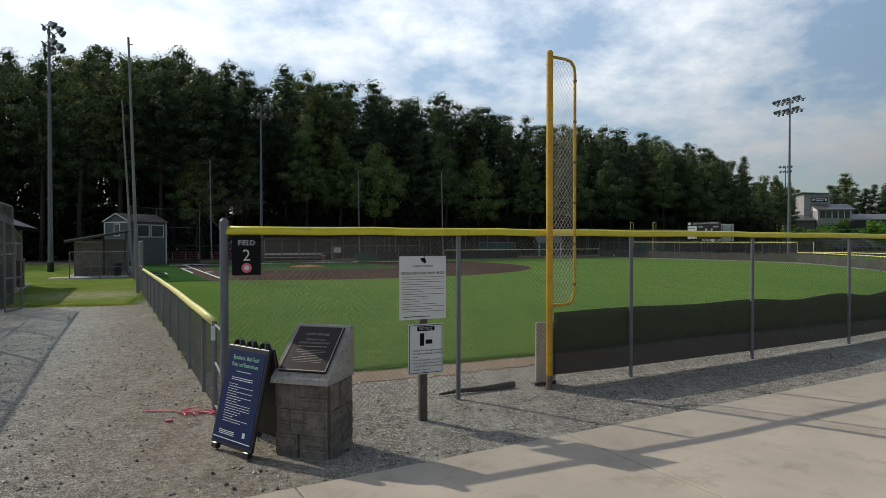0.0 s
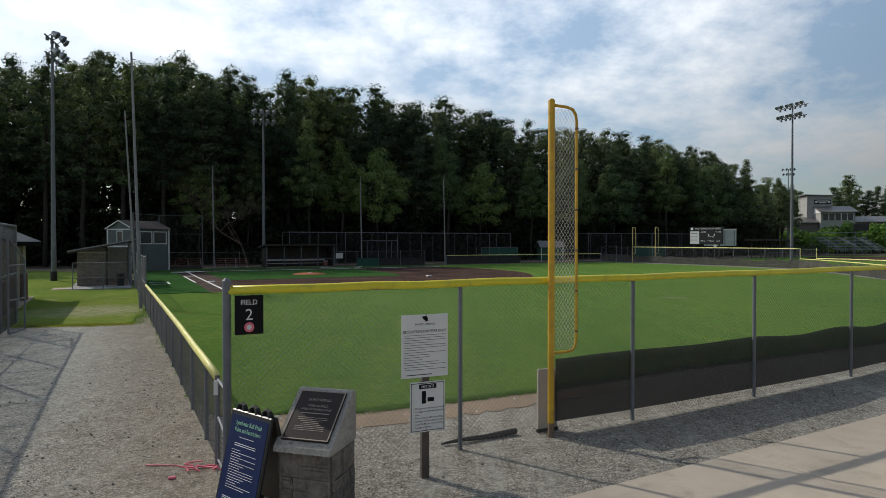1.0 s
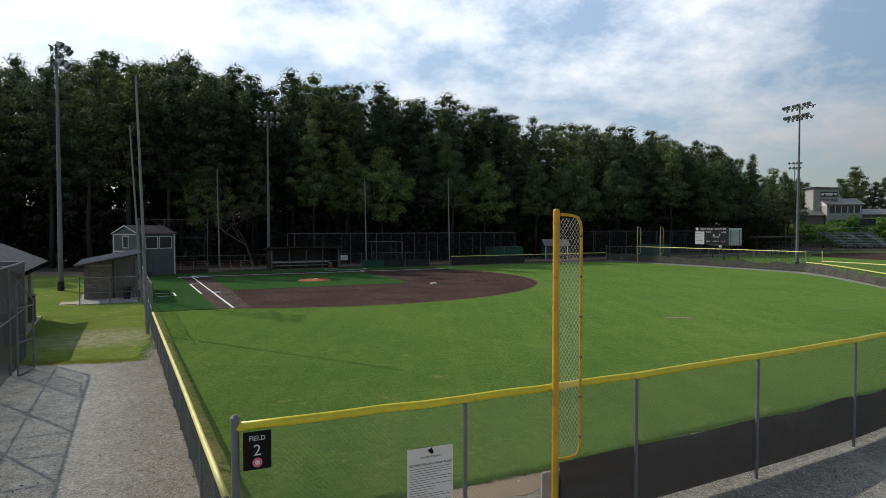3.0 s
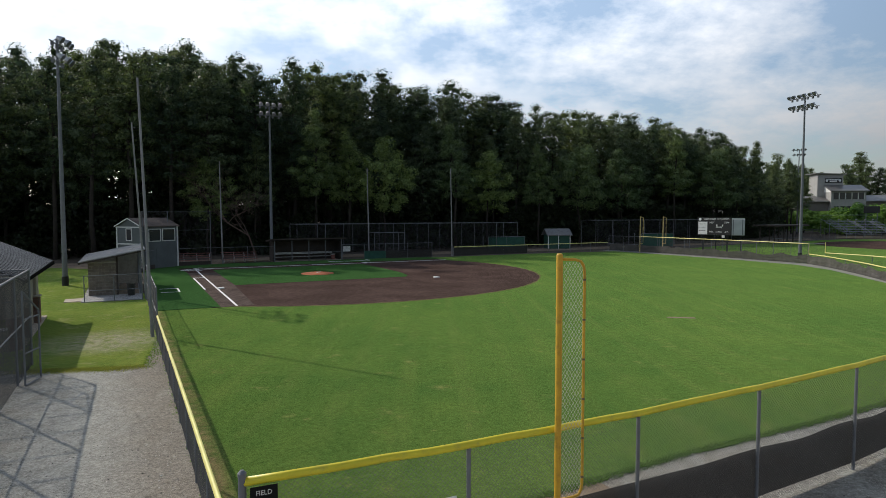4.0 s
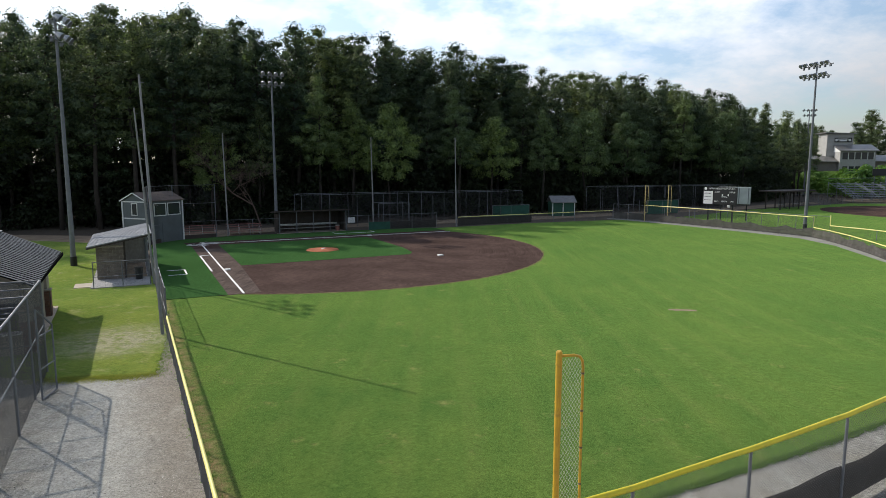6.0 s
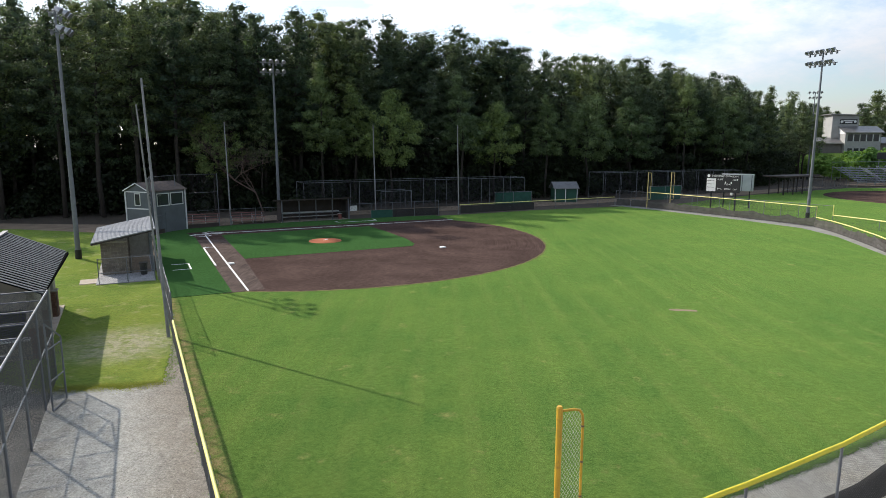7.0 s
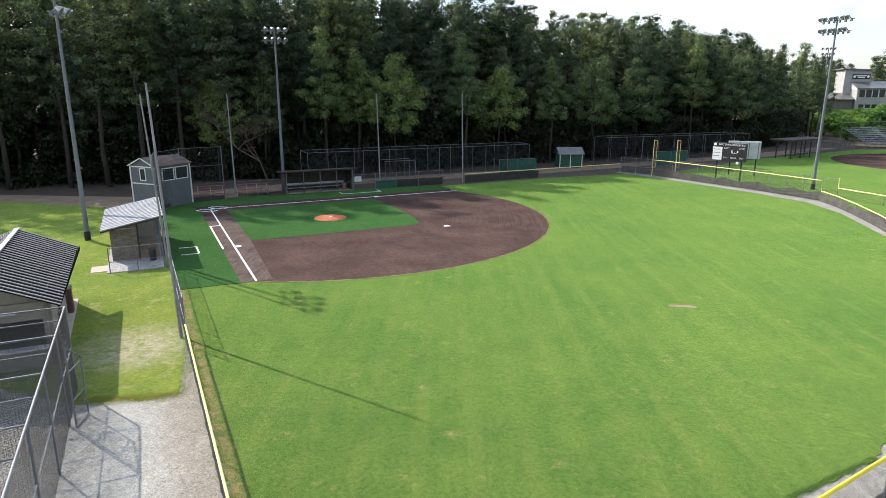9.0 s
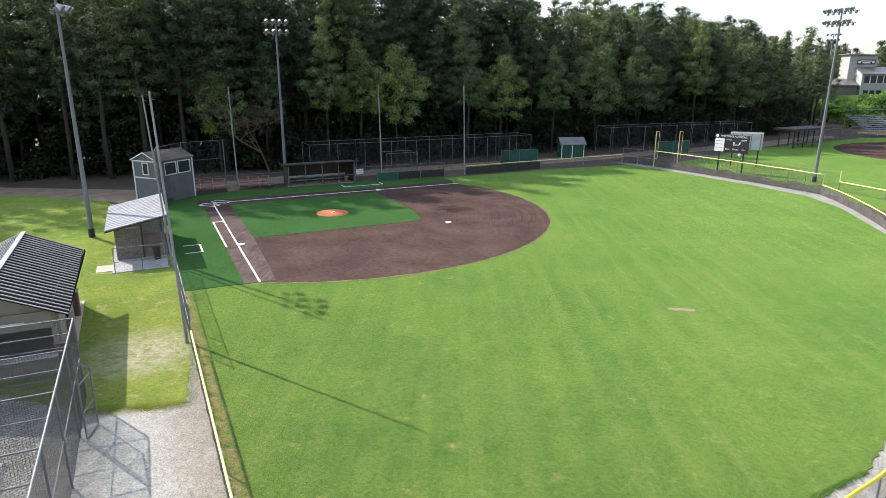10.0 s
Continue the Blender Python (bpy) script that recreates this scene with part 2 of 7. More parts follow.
def patch_mask(N, L, pos, centre, radius, soft, wobble):
    """1 inside a ragged round patch of the ground, fading to 0 outside."""
    d = N.new("ShaderNodeVectorMath"); d.operation = "DISTANCE"
    d.inputs[1].default_value = (*centre, 0.1)
    L.new(pos, d.inputs[0])
    nz = N.new("ShaderNodeMath"); nz.operation = "MULTIPLY_ADD"
    L.new(noise_node(N, L, pos, 0.8, 8, 0.7), nz.inputs[0])
    nz.inputs[1].default_value = wobble
    L.new(d.outputs["Value"], nz.inputs[2])
    mr = N.new("ShaderNodeMapRange")
    for key, val in (("From Min", radius + wobble * 0.5), ("From Max", radius + soft + wobble * 0.5), ("To Min", 1.0), ("To Max", 0.0)):
        mr.inputs[key].default_value = val
    L.new(nz.outputs[0], mr.inputs["Value"])
    return mr.outputs["Result"]


def grass_material(name, deep, fresh, dry, dry_at=0.62, stripes=0.0, blade=130.0, worn=None, sheen=0.3):
    m, N, L, b = nodes_of(name)
    pos = position(N)
    wide, mid, fine = noise_node(N, L, pos, 0.11, 6, 0.62), noise_node(N, L, pos, 0.9, 6, 0.7), noise_node(N, L, pos, blade / 5, 8, 0.8)
    c = ramp_node(N, L, wide, [(0.34, deep), (0.64, fresh)])
    c = mix_node(N, L, 0.35, c, ramp_node(N, L, mid, [(0.32, deep), (0.66, fresh)]))
    if stripes:
        mp = N.new("ShaderNodeMapping")
        mp.inputs["Rotation"].default_value = (0, 0, radians(-27.6))
        mp.inputs["Scale"].default_value = (1.0, 0.06, 1.0)
        L.new(pos, mp.inputs[0])
        st = noise_node(N, L, mp.outputs[0], 0.75, 7, 0.66)
        c = mix_node(N, L, stripes, c, ramp_node(N, L, st, [(0.36, deep), (0.62, fresh)]))
        # mower wheels: thin paler lines about a deck's width apart, coming and going
        wave = N.new("ShaderNodeTexWave")
        wave.wave_type, wave.bands_direction = "BANDS", "X"
        for key, val in (("Scale", 0.19), ("Distortion", 1.1), ("Detail", 3.0), ("Detail Scale", 0.7)):
            wave.inputs[key].default_value = val
        L.new(mp.outputs[0], wave.inputs["Vector"])
        line = N.new("ShaderNodeMath"); line.operation = "MULTIPLY"
        L.new(ramp_node(N, L, wave.outputs["Fac"], [(0.72, (0, 0, 0)), (0.97, (1, 1, 1))]), line.inputs[0])
        L.new(ramp_node(N, L, noise_node(N, L, pos, 0.16, 7, 0.7), [(0.40, (0.03, 0.03, 0.03)), (0.66, (0.33, 0.33, 0.33))]), line.inputs[1])
        c = mix_node(N, L, line.outputs[0], c, tuple(0.7 * p + 0.3 * q for p, q in zip(fresh, dry)))
        tan = N.new("ShaderNodeMath"); tan.operation = "MULTIPLY"
        L.new(line.outputs[0], tan.inputs[0])
        L.new(ramp_node(N, L, noise_node(N, L, pos, 1.3, 6, 0.65), [(0.58, (0, 0, 0)), (0.70, (1, 1, 1))]), tan.inputs[1])
        c = mix_node(N, L, tan.outputs[0], c, dry)
    spots = noise_node(N, L, pos, 0.8, 9, 0.72)
    c = mix_node(N, L, ramp_node(N, L, spots, [(dry_at, (0, 0, 0)), (dry_at + 0.14, (0.7, 0.7, 0.7))]), c, dry)
    if worn:
        band = patch_mask(N, L, pos, worn[0], *worn[4]) if len(worn[4]) == 3 else band_mask(N, L, pos, worn[0], (0.8846, 0.4663), worn[1], 0.35, worn[4], worn[3])
        patchy = N.new("ShaderNodeMath"); patchy.operation = "MULTIPLY"
        L.new(band, patchy.inputs[0])
        L.new(ramp_node(N, L, noise_node(N, L, pos, 1.7, 8, 0.75), [(0.38, (0.1, 0.1, 0.1)), (0.56, (1, 1, 1))]), patchy.inputs[1])
        c = mix_node(N, L, patchy.outputs[0], c, worn[2])
    c = mix_node(N, L, 0.85, c, ramp_node(N, L, fine, [(0.34, (0.35, 0.38, 0.35)), (0.5, (0.95, 0.95, 0.95)), (0.68, (1.6, 1.55, 1.5))]), "MULTIPLY")
    clump = noise_node(N, L, pos, 5.5, 9, 0.85)
    c = mix_node(N, L, 0.9, c, ramp_node(N, L, clump, [(0.34, (0.5, 0.54, 0.5)), (0.66, (1.48, 1.44, 1.38))]), "MULTIPLY")
    L.new(c, b.inputs["Base Color"])
    b.inputs["Roughness"].default_value = 0.75
    b.inputs["Specular IOR Level"].default_value = 0.0
    # light that glances through the blade tips
    b.inputs["Sheen Weight"].default_value, b.inputs["Sheen Roughness"].default_value = sheen, 0.45
    b.inputs["Sheen Tint"].default_value = (0.42, 0.82, 0.2, 1)
    bump_node(N, L, b, fine, 1.0, 0.04)
    return m


def gravel_material():
    m, N, L, b = nodes_of("gravel")
    pos = position(N)
    vo = N.new("ShaderNodeTexVoronoi")
    vo.inputs["Scale"].default_value = 70
    L.new(pos, vo.inputs["Vector"])
    stone = ramp_node(N, L, vo.outputs["Color"], [(0.15, (0.045, 0.043, 0.04)), (0.55, (0.30, 0.28, 0.25)), (0.88, (0.72, 0.69, 0.63))])
    wide = noise_node(N, L, pos, 0.35, 6, 0.65)
    tint = ramp_node(N, L, wide, [(0.3, (0.25, 0.25, 0.235)), (0.5, (0.33, 0.325, 0.295)), (0.64, (0.30, 0.28, 0.235)), (0.75, (0.345, 0.33, 0.295))])
    yard = patch_mask(N, L, pos, (1.0, 6.5), 6.0, 6.0, 3.0)
    packed = N.new("ShaderNodeMapRange")
    packed.inputs["To Min"].default_value, packed.inputs["To Max"].default_value = 0.74, 0.26
    L.new(yard, packed.inputs["Value"])
    c = mix_node(N, L, packed.outputs["Result"], stone, tint)
    mp = N.new("ShaderNodeMapping")
    mp.inputs["Rotation"].default_value = (0, 0, radians(-28))
    mp.inputs["Scale"].default_value = (1.4, 0.06, 1)
    L.new(pos, mp.inputs[0])
    track = noise_node(N, L, mp.outputs[0], 1.6, 6, 0.6)
    c = mix_node(N, L, ramp_node(N, L, track, [(0.5, (0, 0, 0)), (0.68, (0.6, 0.6, 0.6))]), c, (0.45, 0.447, 0.41))
    dust = band_mask(N, L, pos, (-8.9, 14.5), (0.8846, 0.4663), 0.5, 1.5, (6.0, 15.0), 1.4)
    half = N.new("ShaderNodeMath"); half.operation = "MULTIPLY"; half.inputs[1].default_value = 0.6
    L.new(dust, half.inputs[0])
    c = mix_node(N, L, half.outputs[0], c, (0.46, 0.457, 0.42))
    # brown earth trodden in along the fence
    earth = band_mask(N, L, pos, (-2.9, 7.1), (0.8846, 0.4663), 0.35, 1.5, (200.0, 100.0), 1.8)
    keep = N.new("ShaderNodeMath"); keep.operation = "MULTIPLY"; keep.inputs[1].default_value = 0.5
    L.new(earth, keep.inputs[0])
    c = mix_node(N, L, keep.outputs[0], c, (0.28, 0.232, 0.18))
    # brown earth mixed into the near yard
    near = N.new("ShaderNodeMath"); near.operation = "MULTIPLY"; near.inputs[1].default_value = 0.25
    L.new(patch_mask(N, L, pos, (1.0, 7.8), 4.0, 5.0, 3.0), near.inputs[0])
    c = mix_node(N, L, near.outputs[0], c, (0.27, 0.22, 0.165))
    # clods and hollows, and loose grit
    lumps, grit = noise_node(N, L, pos, 3.2, 9, 0.8), noise_node(N, L, pos, 14, 6, 0.8)
    c = mix_node(N, L, 0.75, c, ramp_node(N, L, lumps, [(0.34, (0.74, 0.74, 0.73)), (0.66, (1.3, 1.3, 1.29))]), "MULTIPLY")
    c = mix_node(N, L, 0.7, c, ramp_node(N, L, grit, [(0.36, (0.52, 0.51, 0.50)), (0.64, (1.55, 1.55, 1.53))]), "MULTIPLY")
    L.new(c, b.inputs["Base Color"])
    b.inputs["Roughness"].default_value = 0.9
    b.inputs["Specular IOR Level"].default_value = 0.0
    n = N.new("ShaderNodeMath"); n.operation = "ADD"
    L.new(vo.outputs["Distance"], n.inputs[0]); L.new(noise_node(N, L, pos, 6, 5), n.inputs[1])
    bump_node(N, L, b, n.outputs[0], 0.9, 0.02)
    return m


def leaf_material(name, dark, lite):
    m, N, L, b = nodes_of(name)
    g = N.new("ShaderNodeNewGeometry")
    info = N.new("ShaderNodeObjectInfo")
    c = ramp_node(N, L, g.outputs["Random Per Island"], [(0.0, dark), (1.0, lite)])
    hue = ramp_node(N, L, info.outputs["Random"], [(0.0, (0.6, 0.7, 0.76)), (0.5, (1, 1, 1)), (1.0, (1.45, 1.38, 1.05))])
    c = mix_node(N, L, 1.0, c, hue, "MULTIPLY")
    L.new(c, b.inputs["Base Color"])
    b.inputs["Roughness"].default_value = 0.6
    b.inputs["Specular IOR Level"].default_value = 0.35
    tr = N.new("ShaderNodeBsdfTranslucent")
    L.new(mix_node(N, L, 1.0, c, (1.2, 1.18, 0.68), "MULTIPLY"), tr.inputs["Color"])
    ms = N.new("ShaderNodeMixShader")
    ms.inputs[0].default_value = 0.36
    L.new(b.outputs[0], ms.inputs[1]); L.new(tr.outputs[0], ms.inputs[2])
    L.new(ms.outputs[0], N["Material Output"].inputs["Surface"])
    return m


M_SOIL = mat("forest_floor", (0.075, 0.055, 0.038), 0.95, var=0.4, big=0.25, fine=8, bump=0.6, dist=0.05, stain=(0.05, 0.06, 0.03))
M_GRASS = grass_material("outfield_grass", (0.046, 0.100, 0.023), (0.128, 0.181, 0.040), (0.30, 0.25, 0.105), 0.59, 0.24, worn=((-2.55, 7.27), 0.42, (0.30, 0.205, 0.11), 0.6, (300.0, 200.0)))
M_LANE = grass_material("lane_grass", (0.082, 0.13, 0.026), (0.23, 0.25, 0.055), (0.39, 0.32, 0.19), 0.535, worn=((-15.4, 27.4), 0.45, (0.39, 0.335, 0.255), 2.6, (1.1, 2.4, 3.4)))
M_TURF = grass_material("synthetic_turf", (0.027, 0.074, 0.024), (0.044, 0.106, 0.037), (0.052, 0.11, 0.04), 0.75, sheen=0.12)
M_CLAY = mat("brown_infill", (0.082, 0.056, 0.048), 0.95, var=0.5, big=0.3, fine=34, bump=0.9, dist=0.03, spec=0.0, streak=(-12.7, 58.6))
M_PATHTURF = mat("worn_brown_turf", (0.105, 0.082, 0.072), 0.95, var=0.4, big=0.9, fine=30, bump=0.5, dist=0.02, spec=0.0, streak=62)
M_DRYRIM = mat("dry_grass_rim", (0.165, 0.16, 0.07), 0.95, var=0.4, big=1.5, fine=30, bump=0.5, dist=0.02, spec=0.0, stain=(0.12, 0.16, 0.05))
M_MOUND = mat("red_clay", (0.42, 0.12, 0.045), 0.9, var=0.2, fine=40, bump=0.3)
M_DUST = mat("bare_dirt", (0.27, 0.205, 0.145), 0.95, var=0.25, big=0.6, fine=18, bump=0.5, dist=0.02, stain=(0.22, 0.17, 0.12), spec=0.1)
M_GRAVEL = gravel_material()
M_TRACK = mat("warning_track", (0.265, 0.26, 0.235), 0.95, spec=0.15, var=0.2, fine=30, bump=0.4, dist=0.015)
M_CONC = mat("concrete", (0.47, 0.40, 0.32), 0.9, var=0.16, big=0.9, fine=45, bump=0.2, stain=(0.34, 0.285, 0.22), spec=0.2)
M_LINE = mat("white_line", (0.78, 0.78, 0.76), 0.8, var=0.06, fine=40, bump=0.2)
M_STEEL = mat("galvanised_steel", (0.165, 0.175, 0.19), 0.6, 0.3, var=0.15, big=3, fine=60, bump=0.05)
M_WIRE = mat("galvanised_wire", (0.055, 0.055, 0.057), 0.7, 0.0, var=0.15, bump=0)
M_NEARWIRE = mat("bright_galvanised_wire", (0.07, 0.071, 0.07), 0.55, 0.15, var=0.2, bump=0)
M_YCAP = mat("yellow_plastic", (0.72, 0.62, 0.03), 0.45, var=0.1, big=2, fine=30, bump=0.04, stain=(0.5, 0.44, 0.06))
M_YPOLE = mat("yellow_paint", (0.60, 0.35, 0.025), 0.5, var=0.22, big=2, fine=40, bump=0.1, stain=(0.30, 0.17, 0.04))
M_POSTRUST = mat("rusty_steel", (0.16, 0.11, 0.07), 0.85, var=0.4, big=6, fine=40, bump=0.4, stain=(0.28, 0.26, 0.24))
M_WINGWIRE = mat("pale_galvanised_wire", (0.42, 0.41, 0.36), 0.5, 0.3, var=0.2, bump=0)
M_SCREEN = mat("windscreen_cloth", (0.030, 0.027, 0.026), 0.85, var=0.3, big=1.5, fine=300, bump=0.2, dist=0.003, stain=(0.05, 0.042, 0.038))
M_SCREEN_FAR = mat("faded_windscreen", (0.085, 0.080, 0.074), 0.9, var=0.35, big=1.2, fine=60, bump=0.2, dist=0.003, stain=(0.085, 0.078, 0.07), spec=0.2)
M_PALECAP = mat("faded_yellow_cap", (0.74, 0.68, 0.22), 0.5, var=0.1, big=2, fine=30, bump=0.04)
M_WOODPOLE = mat("weathered_pole", (0.25, 0.245, 0.24), 0.8, var=0.3, big=2, fine=30, bump=0.3)
def see_through(m, share):
    """A mesh cloth: part of the light goes straight through."""
    N, L = m.node_tree.nodes, m.node_tree.links
    ms, tp = N.new("ShaderNodeMixShader"), N.new("ShaderNodeBsdfTransparent")
    ms.inputs[0].default_value = share
    L.new(N["Principled BSDF"].outputs[0], ms.inputs[1]); L.new(tp.outputs[0], ms.inputs[2])
    L.new(ms.outputs[0], N["Material Output"].inputs["Surface"])


see_through(M_SCREEN, 0.07)
see_through(M_SCREEN_FAR, 0.1)
M_LAMPALU = mat("spun_aluminium", (0.36, 0.37, 0.38), 0.35, 0.7, var=0.1, bump=0.02)
M_BLACK = mat("black_paint", (0.012, 0.012, 0.013), 0.5, var=0.2, bump=0.03)
M_BARK = mat("pine_bark", (0.04, 0.032, 0.026), 0.95, var=0.4, big=2, fine=12, bump=0.8, dist=0.03)
M_PINE = leaf_material("pine_needles", (0.036, 0.058, 0.035), (0.15, 0.20, 0.104))
M_OAK = leaf_material("broad_leaves", (0.065, 0.105, 0.045), (0.19, 0.26, 0.112))
# near-black leaf colour: the shade inside the wood is put into it
M_UNDER = leaf_material("shade_toned_leaves", (0.010, 0.016, 0.008), (0.03, 0.045, 0.018))
M_LANETUFT = leaf_material("lane_blades", (0.11, 0.15, 0.035), (0.26, 0.27, 0.08))
M_BUSH = leaf_material("bright_shrub_leaves", (0.09, 0.19, 0.03), (0.18, 0.30, 0.06))

# ---- plan ----
HOME = Vector((-26.1, 62.8))
U = Vector((0.463, -0.8864))   # home to first
W = Vector((0.8864, 0.463))    # home to third


def field_at(a, b):
    """The place a metres down the first-base line and b metres down the third-base line."""
    return HOME + U * a + W * b


CORNER = Vector((-2.55, 7.27))


def rise(y):
    """The near yard lies a little higher than the field."""
    w = min(1, max(0, (y - 10) / 24))
    return 0.24 * (1 - w * w * (3 - 2 * w))


FENCE_NEAR = [Vector(p) for p in ((-2.55, 7.27), (0.21, 8.53), (3.00, 9.96), (5.70, 11.50), (8.62, 13.25), (11.5, 15.2), (14.3, 17.5), (17.0, 20.1), (20.0, 23.6))]
FENCE_FAR = [Vector(p) for p in ((20.0, 23.6), (22.8, 27.0), (25.4, 30.6), (27.9, 34.4), (30.2, 38.4), (32.4, 42.6), (34.4, 47.0), (36.2, 51.9), (37.6, 56.8), (38.8, 62.0), (39.6, 66.4), (39.95, 70.4))]
LEFT_DIR = Vector((-0.4663, 0.8846))


def rough_edge(pts, amp, step, seed, closed=True):
    """An outline with its edge broken up, as mown grass or loose dirt has it."""
    rng = random.Random(seed)
    out = []
    for i, p in enumerate(pts):
        q = pts[(i + 1) % len(pts)]
        d = Vector(q) - Vector(p)
        n = max(1, int(d.length / step))
        nrm = Vector((-d.y, d.x)).normalized()
        for k in range(n):
            e = rng.uniform(-amp, amp)
            out.append(tuple(Vector(p) + d * (k / n) + nrm * e))
    return out


def arc(c, r, a0, a1, n):
    return [(c[0] + r * math.cos(radians(a0 + (a1 - a0) * i / n)), c[1] + r * math.sin(radians(a0 + (a1 - a0) * i / n))) for i in range(n + 1)]


def layer(name, pts, lift, material, label, category):
    """A ground sheet of the outline pts that follows the rise of the yard."""
    bm = bmesh.new()
    bm.faces.new([bm.verts.new((x, y, 0)) for x, y in pts])
    for k in range(13):
        y = 10 + 2 * k
        bmesh.ops.bisect_plane(bm, geom=bm.verts[:] + bm.edges[:] + bm.faces[:], plane_co=(0, y, 0), plane_no=(0, 1, 0))
    for v in bm.verts:
        v.co.z = rise(v.co.y) + lift
    skirt = bmesh.ops.extrude_edge_only(bm, edges=[e for e in bm.edges if e.is_boundary])
    for v in skirt["geom"]:
        if isinstance(v, bmesh.types.BMVert):
            v.co.z -= lift + 0.1
    bmesh.ops.recalc_face_normals(bm, faces=bm.faces[:])
    me = bpy.data.meshes.new(name)
    bm.to_mesh(me)
    bm.free()
    me.materials.append(material)
    return tagged(new(name, me), label, category, "", "structure")


def ground():
    g = Geo()
    g.slab(arc((0, 0), 2500, 0, 360, 96)[:-1], -0.6, -0.03)
    sheet("ground", g, M_SOIL, "dark leaf-littered soil under the woods", "ground")
    # gravel yard and lane
    layer("gravel_yard", [(-60, -40), (60, -40), (60, 30), (24, 25), (18.5, 25.6), (11.5, 19.0), (1.8, 14.0), (-1.4, 12.4), (-3.0, 12.6), (-10.0, 26), (-12.6, 31.0), (-16, 33), (-60, 33)], 0.0, M_GRAVEL, "grey crushed gravel with tyre tracks", "gravel")
    layer("lane_grass", rough_edge([(-11.3, 22.3), (-12.9, 26.6), (-13.9, 29.0), (-19.8, 40.3), (-27, 52), (-34, 60), (-39, 64.5), (-48, 66.5), (-75, 68), (-75, 25), (-27, 25), (-15.3, 21.6), (-14.75, 21.75), (-14.5, 21.62), (-13.9, 21.7), (-13.6, 22.0), (-13.2, 21.95), (-12.6, 21.72), (-12.35, 22.15), (-11.9, 22.2), (-11.6, 22.5)], 0.1, 0.16, 3), 0.012, M_LANE, "sunlit patchy grass beside the dugout", "grass")
    g = Geo().slab([(-75, 67), (-48, 66), (-38, 63.6), (-30, 60.2), (-27.5, 63), (-27, 70), (-19, 79), (0, 88), (13, 94), (24.5, 101), (36, 108), (55, 118), (80, 138), (78, 141), (52, 122), (20, 103.5), (-6, 91), (-24, 80.5), (-38, 70), (-75, 72)], -0.4, 0.02)
    sheet("service_path", g, M_DUST, "pale packed dirt path along the woods", "path")


def outfield():
    near = [(-1.45, 10.3), (1.65, 11.75), (5.3, 14.0), (9.6, 16.3), (13.6, 18.6)]
    far = [(19.6, 25), (25, 32), (31, 41.5), (35.3, 50.4), (37.5, 57.2), (38.5, 63), (38.5, 69), (35.8, 75.4), (32, 81.6), (28, 88.5), (24.4, 93.5)]
    back = [(10.6, 87.6), (0, 81.6), (-12.4, 75.6), (-25, 68.3), (-31.3, 62.2), (-19.6, 40.6)]
    pts = [(-3.75, 10.1)] + near + far + back + [(-13.35, 28.2), (-10.5, 22.8), (-7.4, 16.9)]
    layer("outfield_grass", rough_edge(pts, 0.08, 0.25, 5), 0.022, M_GRASS, "mown green outfield grass with faint mowing bands", "grass")
    # warning track by the far fence
    g = Geo().slab([(18.5, 25), (20.2, 24), (30.3, 38.6), (36.3, 51.9), (38.9, 62), (40.2, 70.6), (36.5, 78.5), (30, 89.5), (25, 96.5), (23, 95.5), (27.9, 88.2), (34.9, 76.3), (38.0, 69.4), (38.0, 63), (35.1, 49.6), (29.3, 37.9)], -0.3, 0.03)
    sheet("warning_track", g, M_TRACK, "pale crushed-stone warning track", "track")


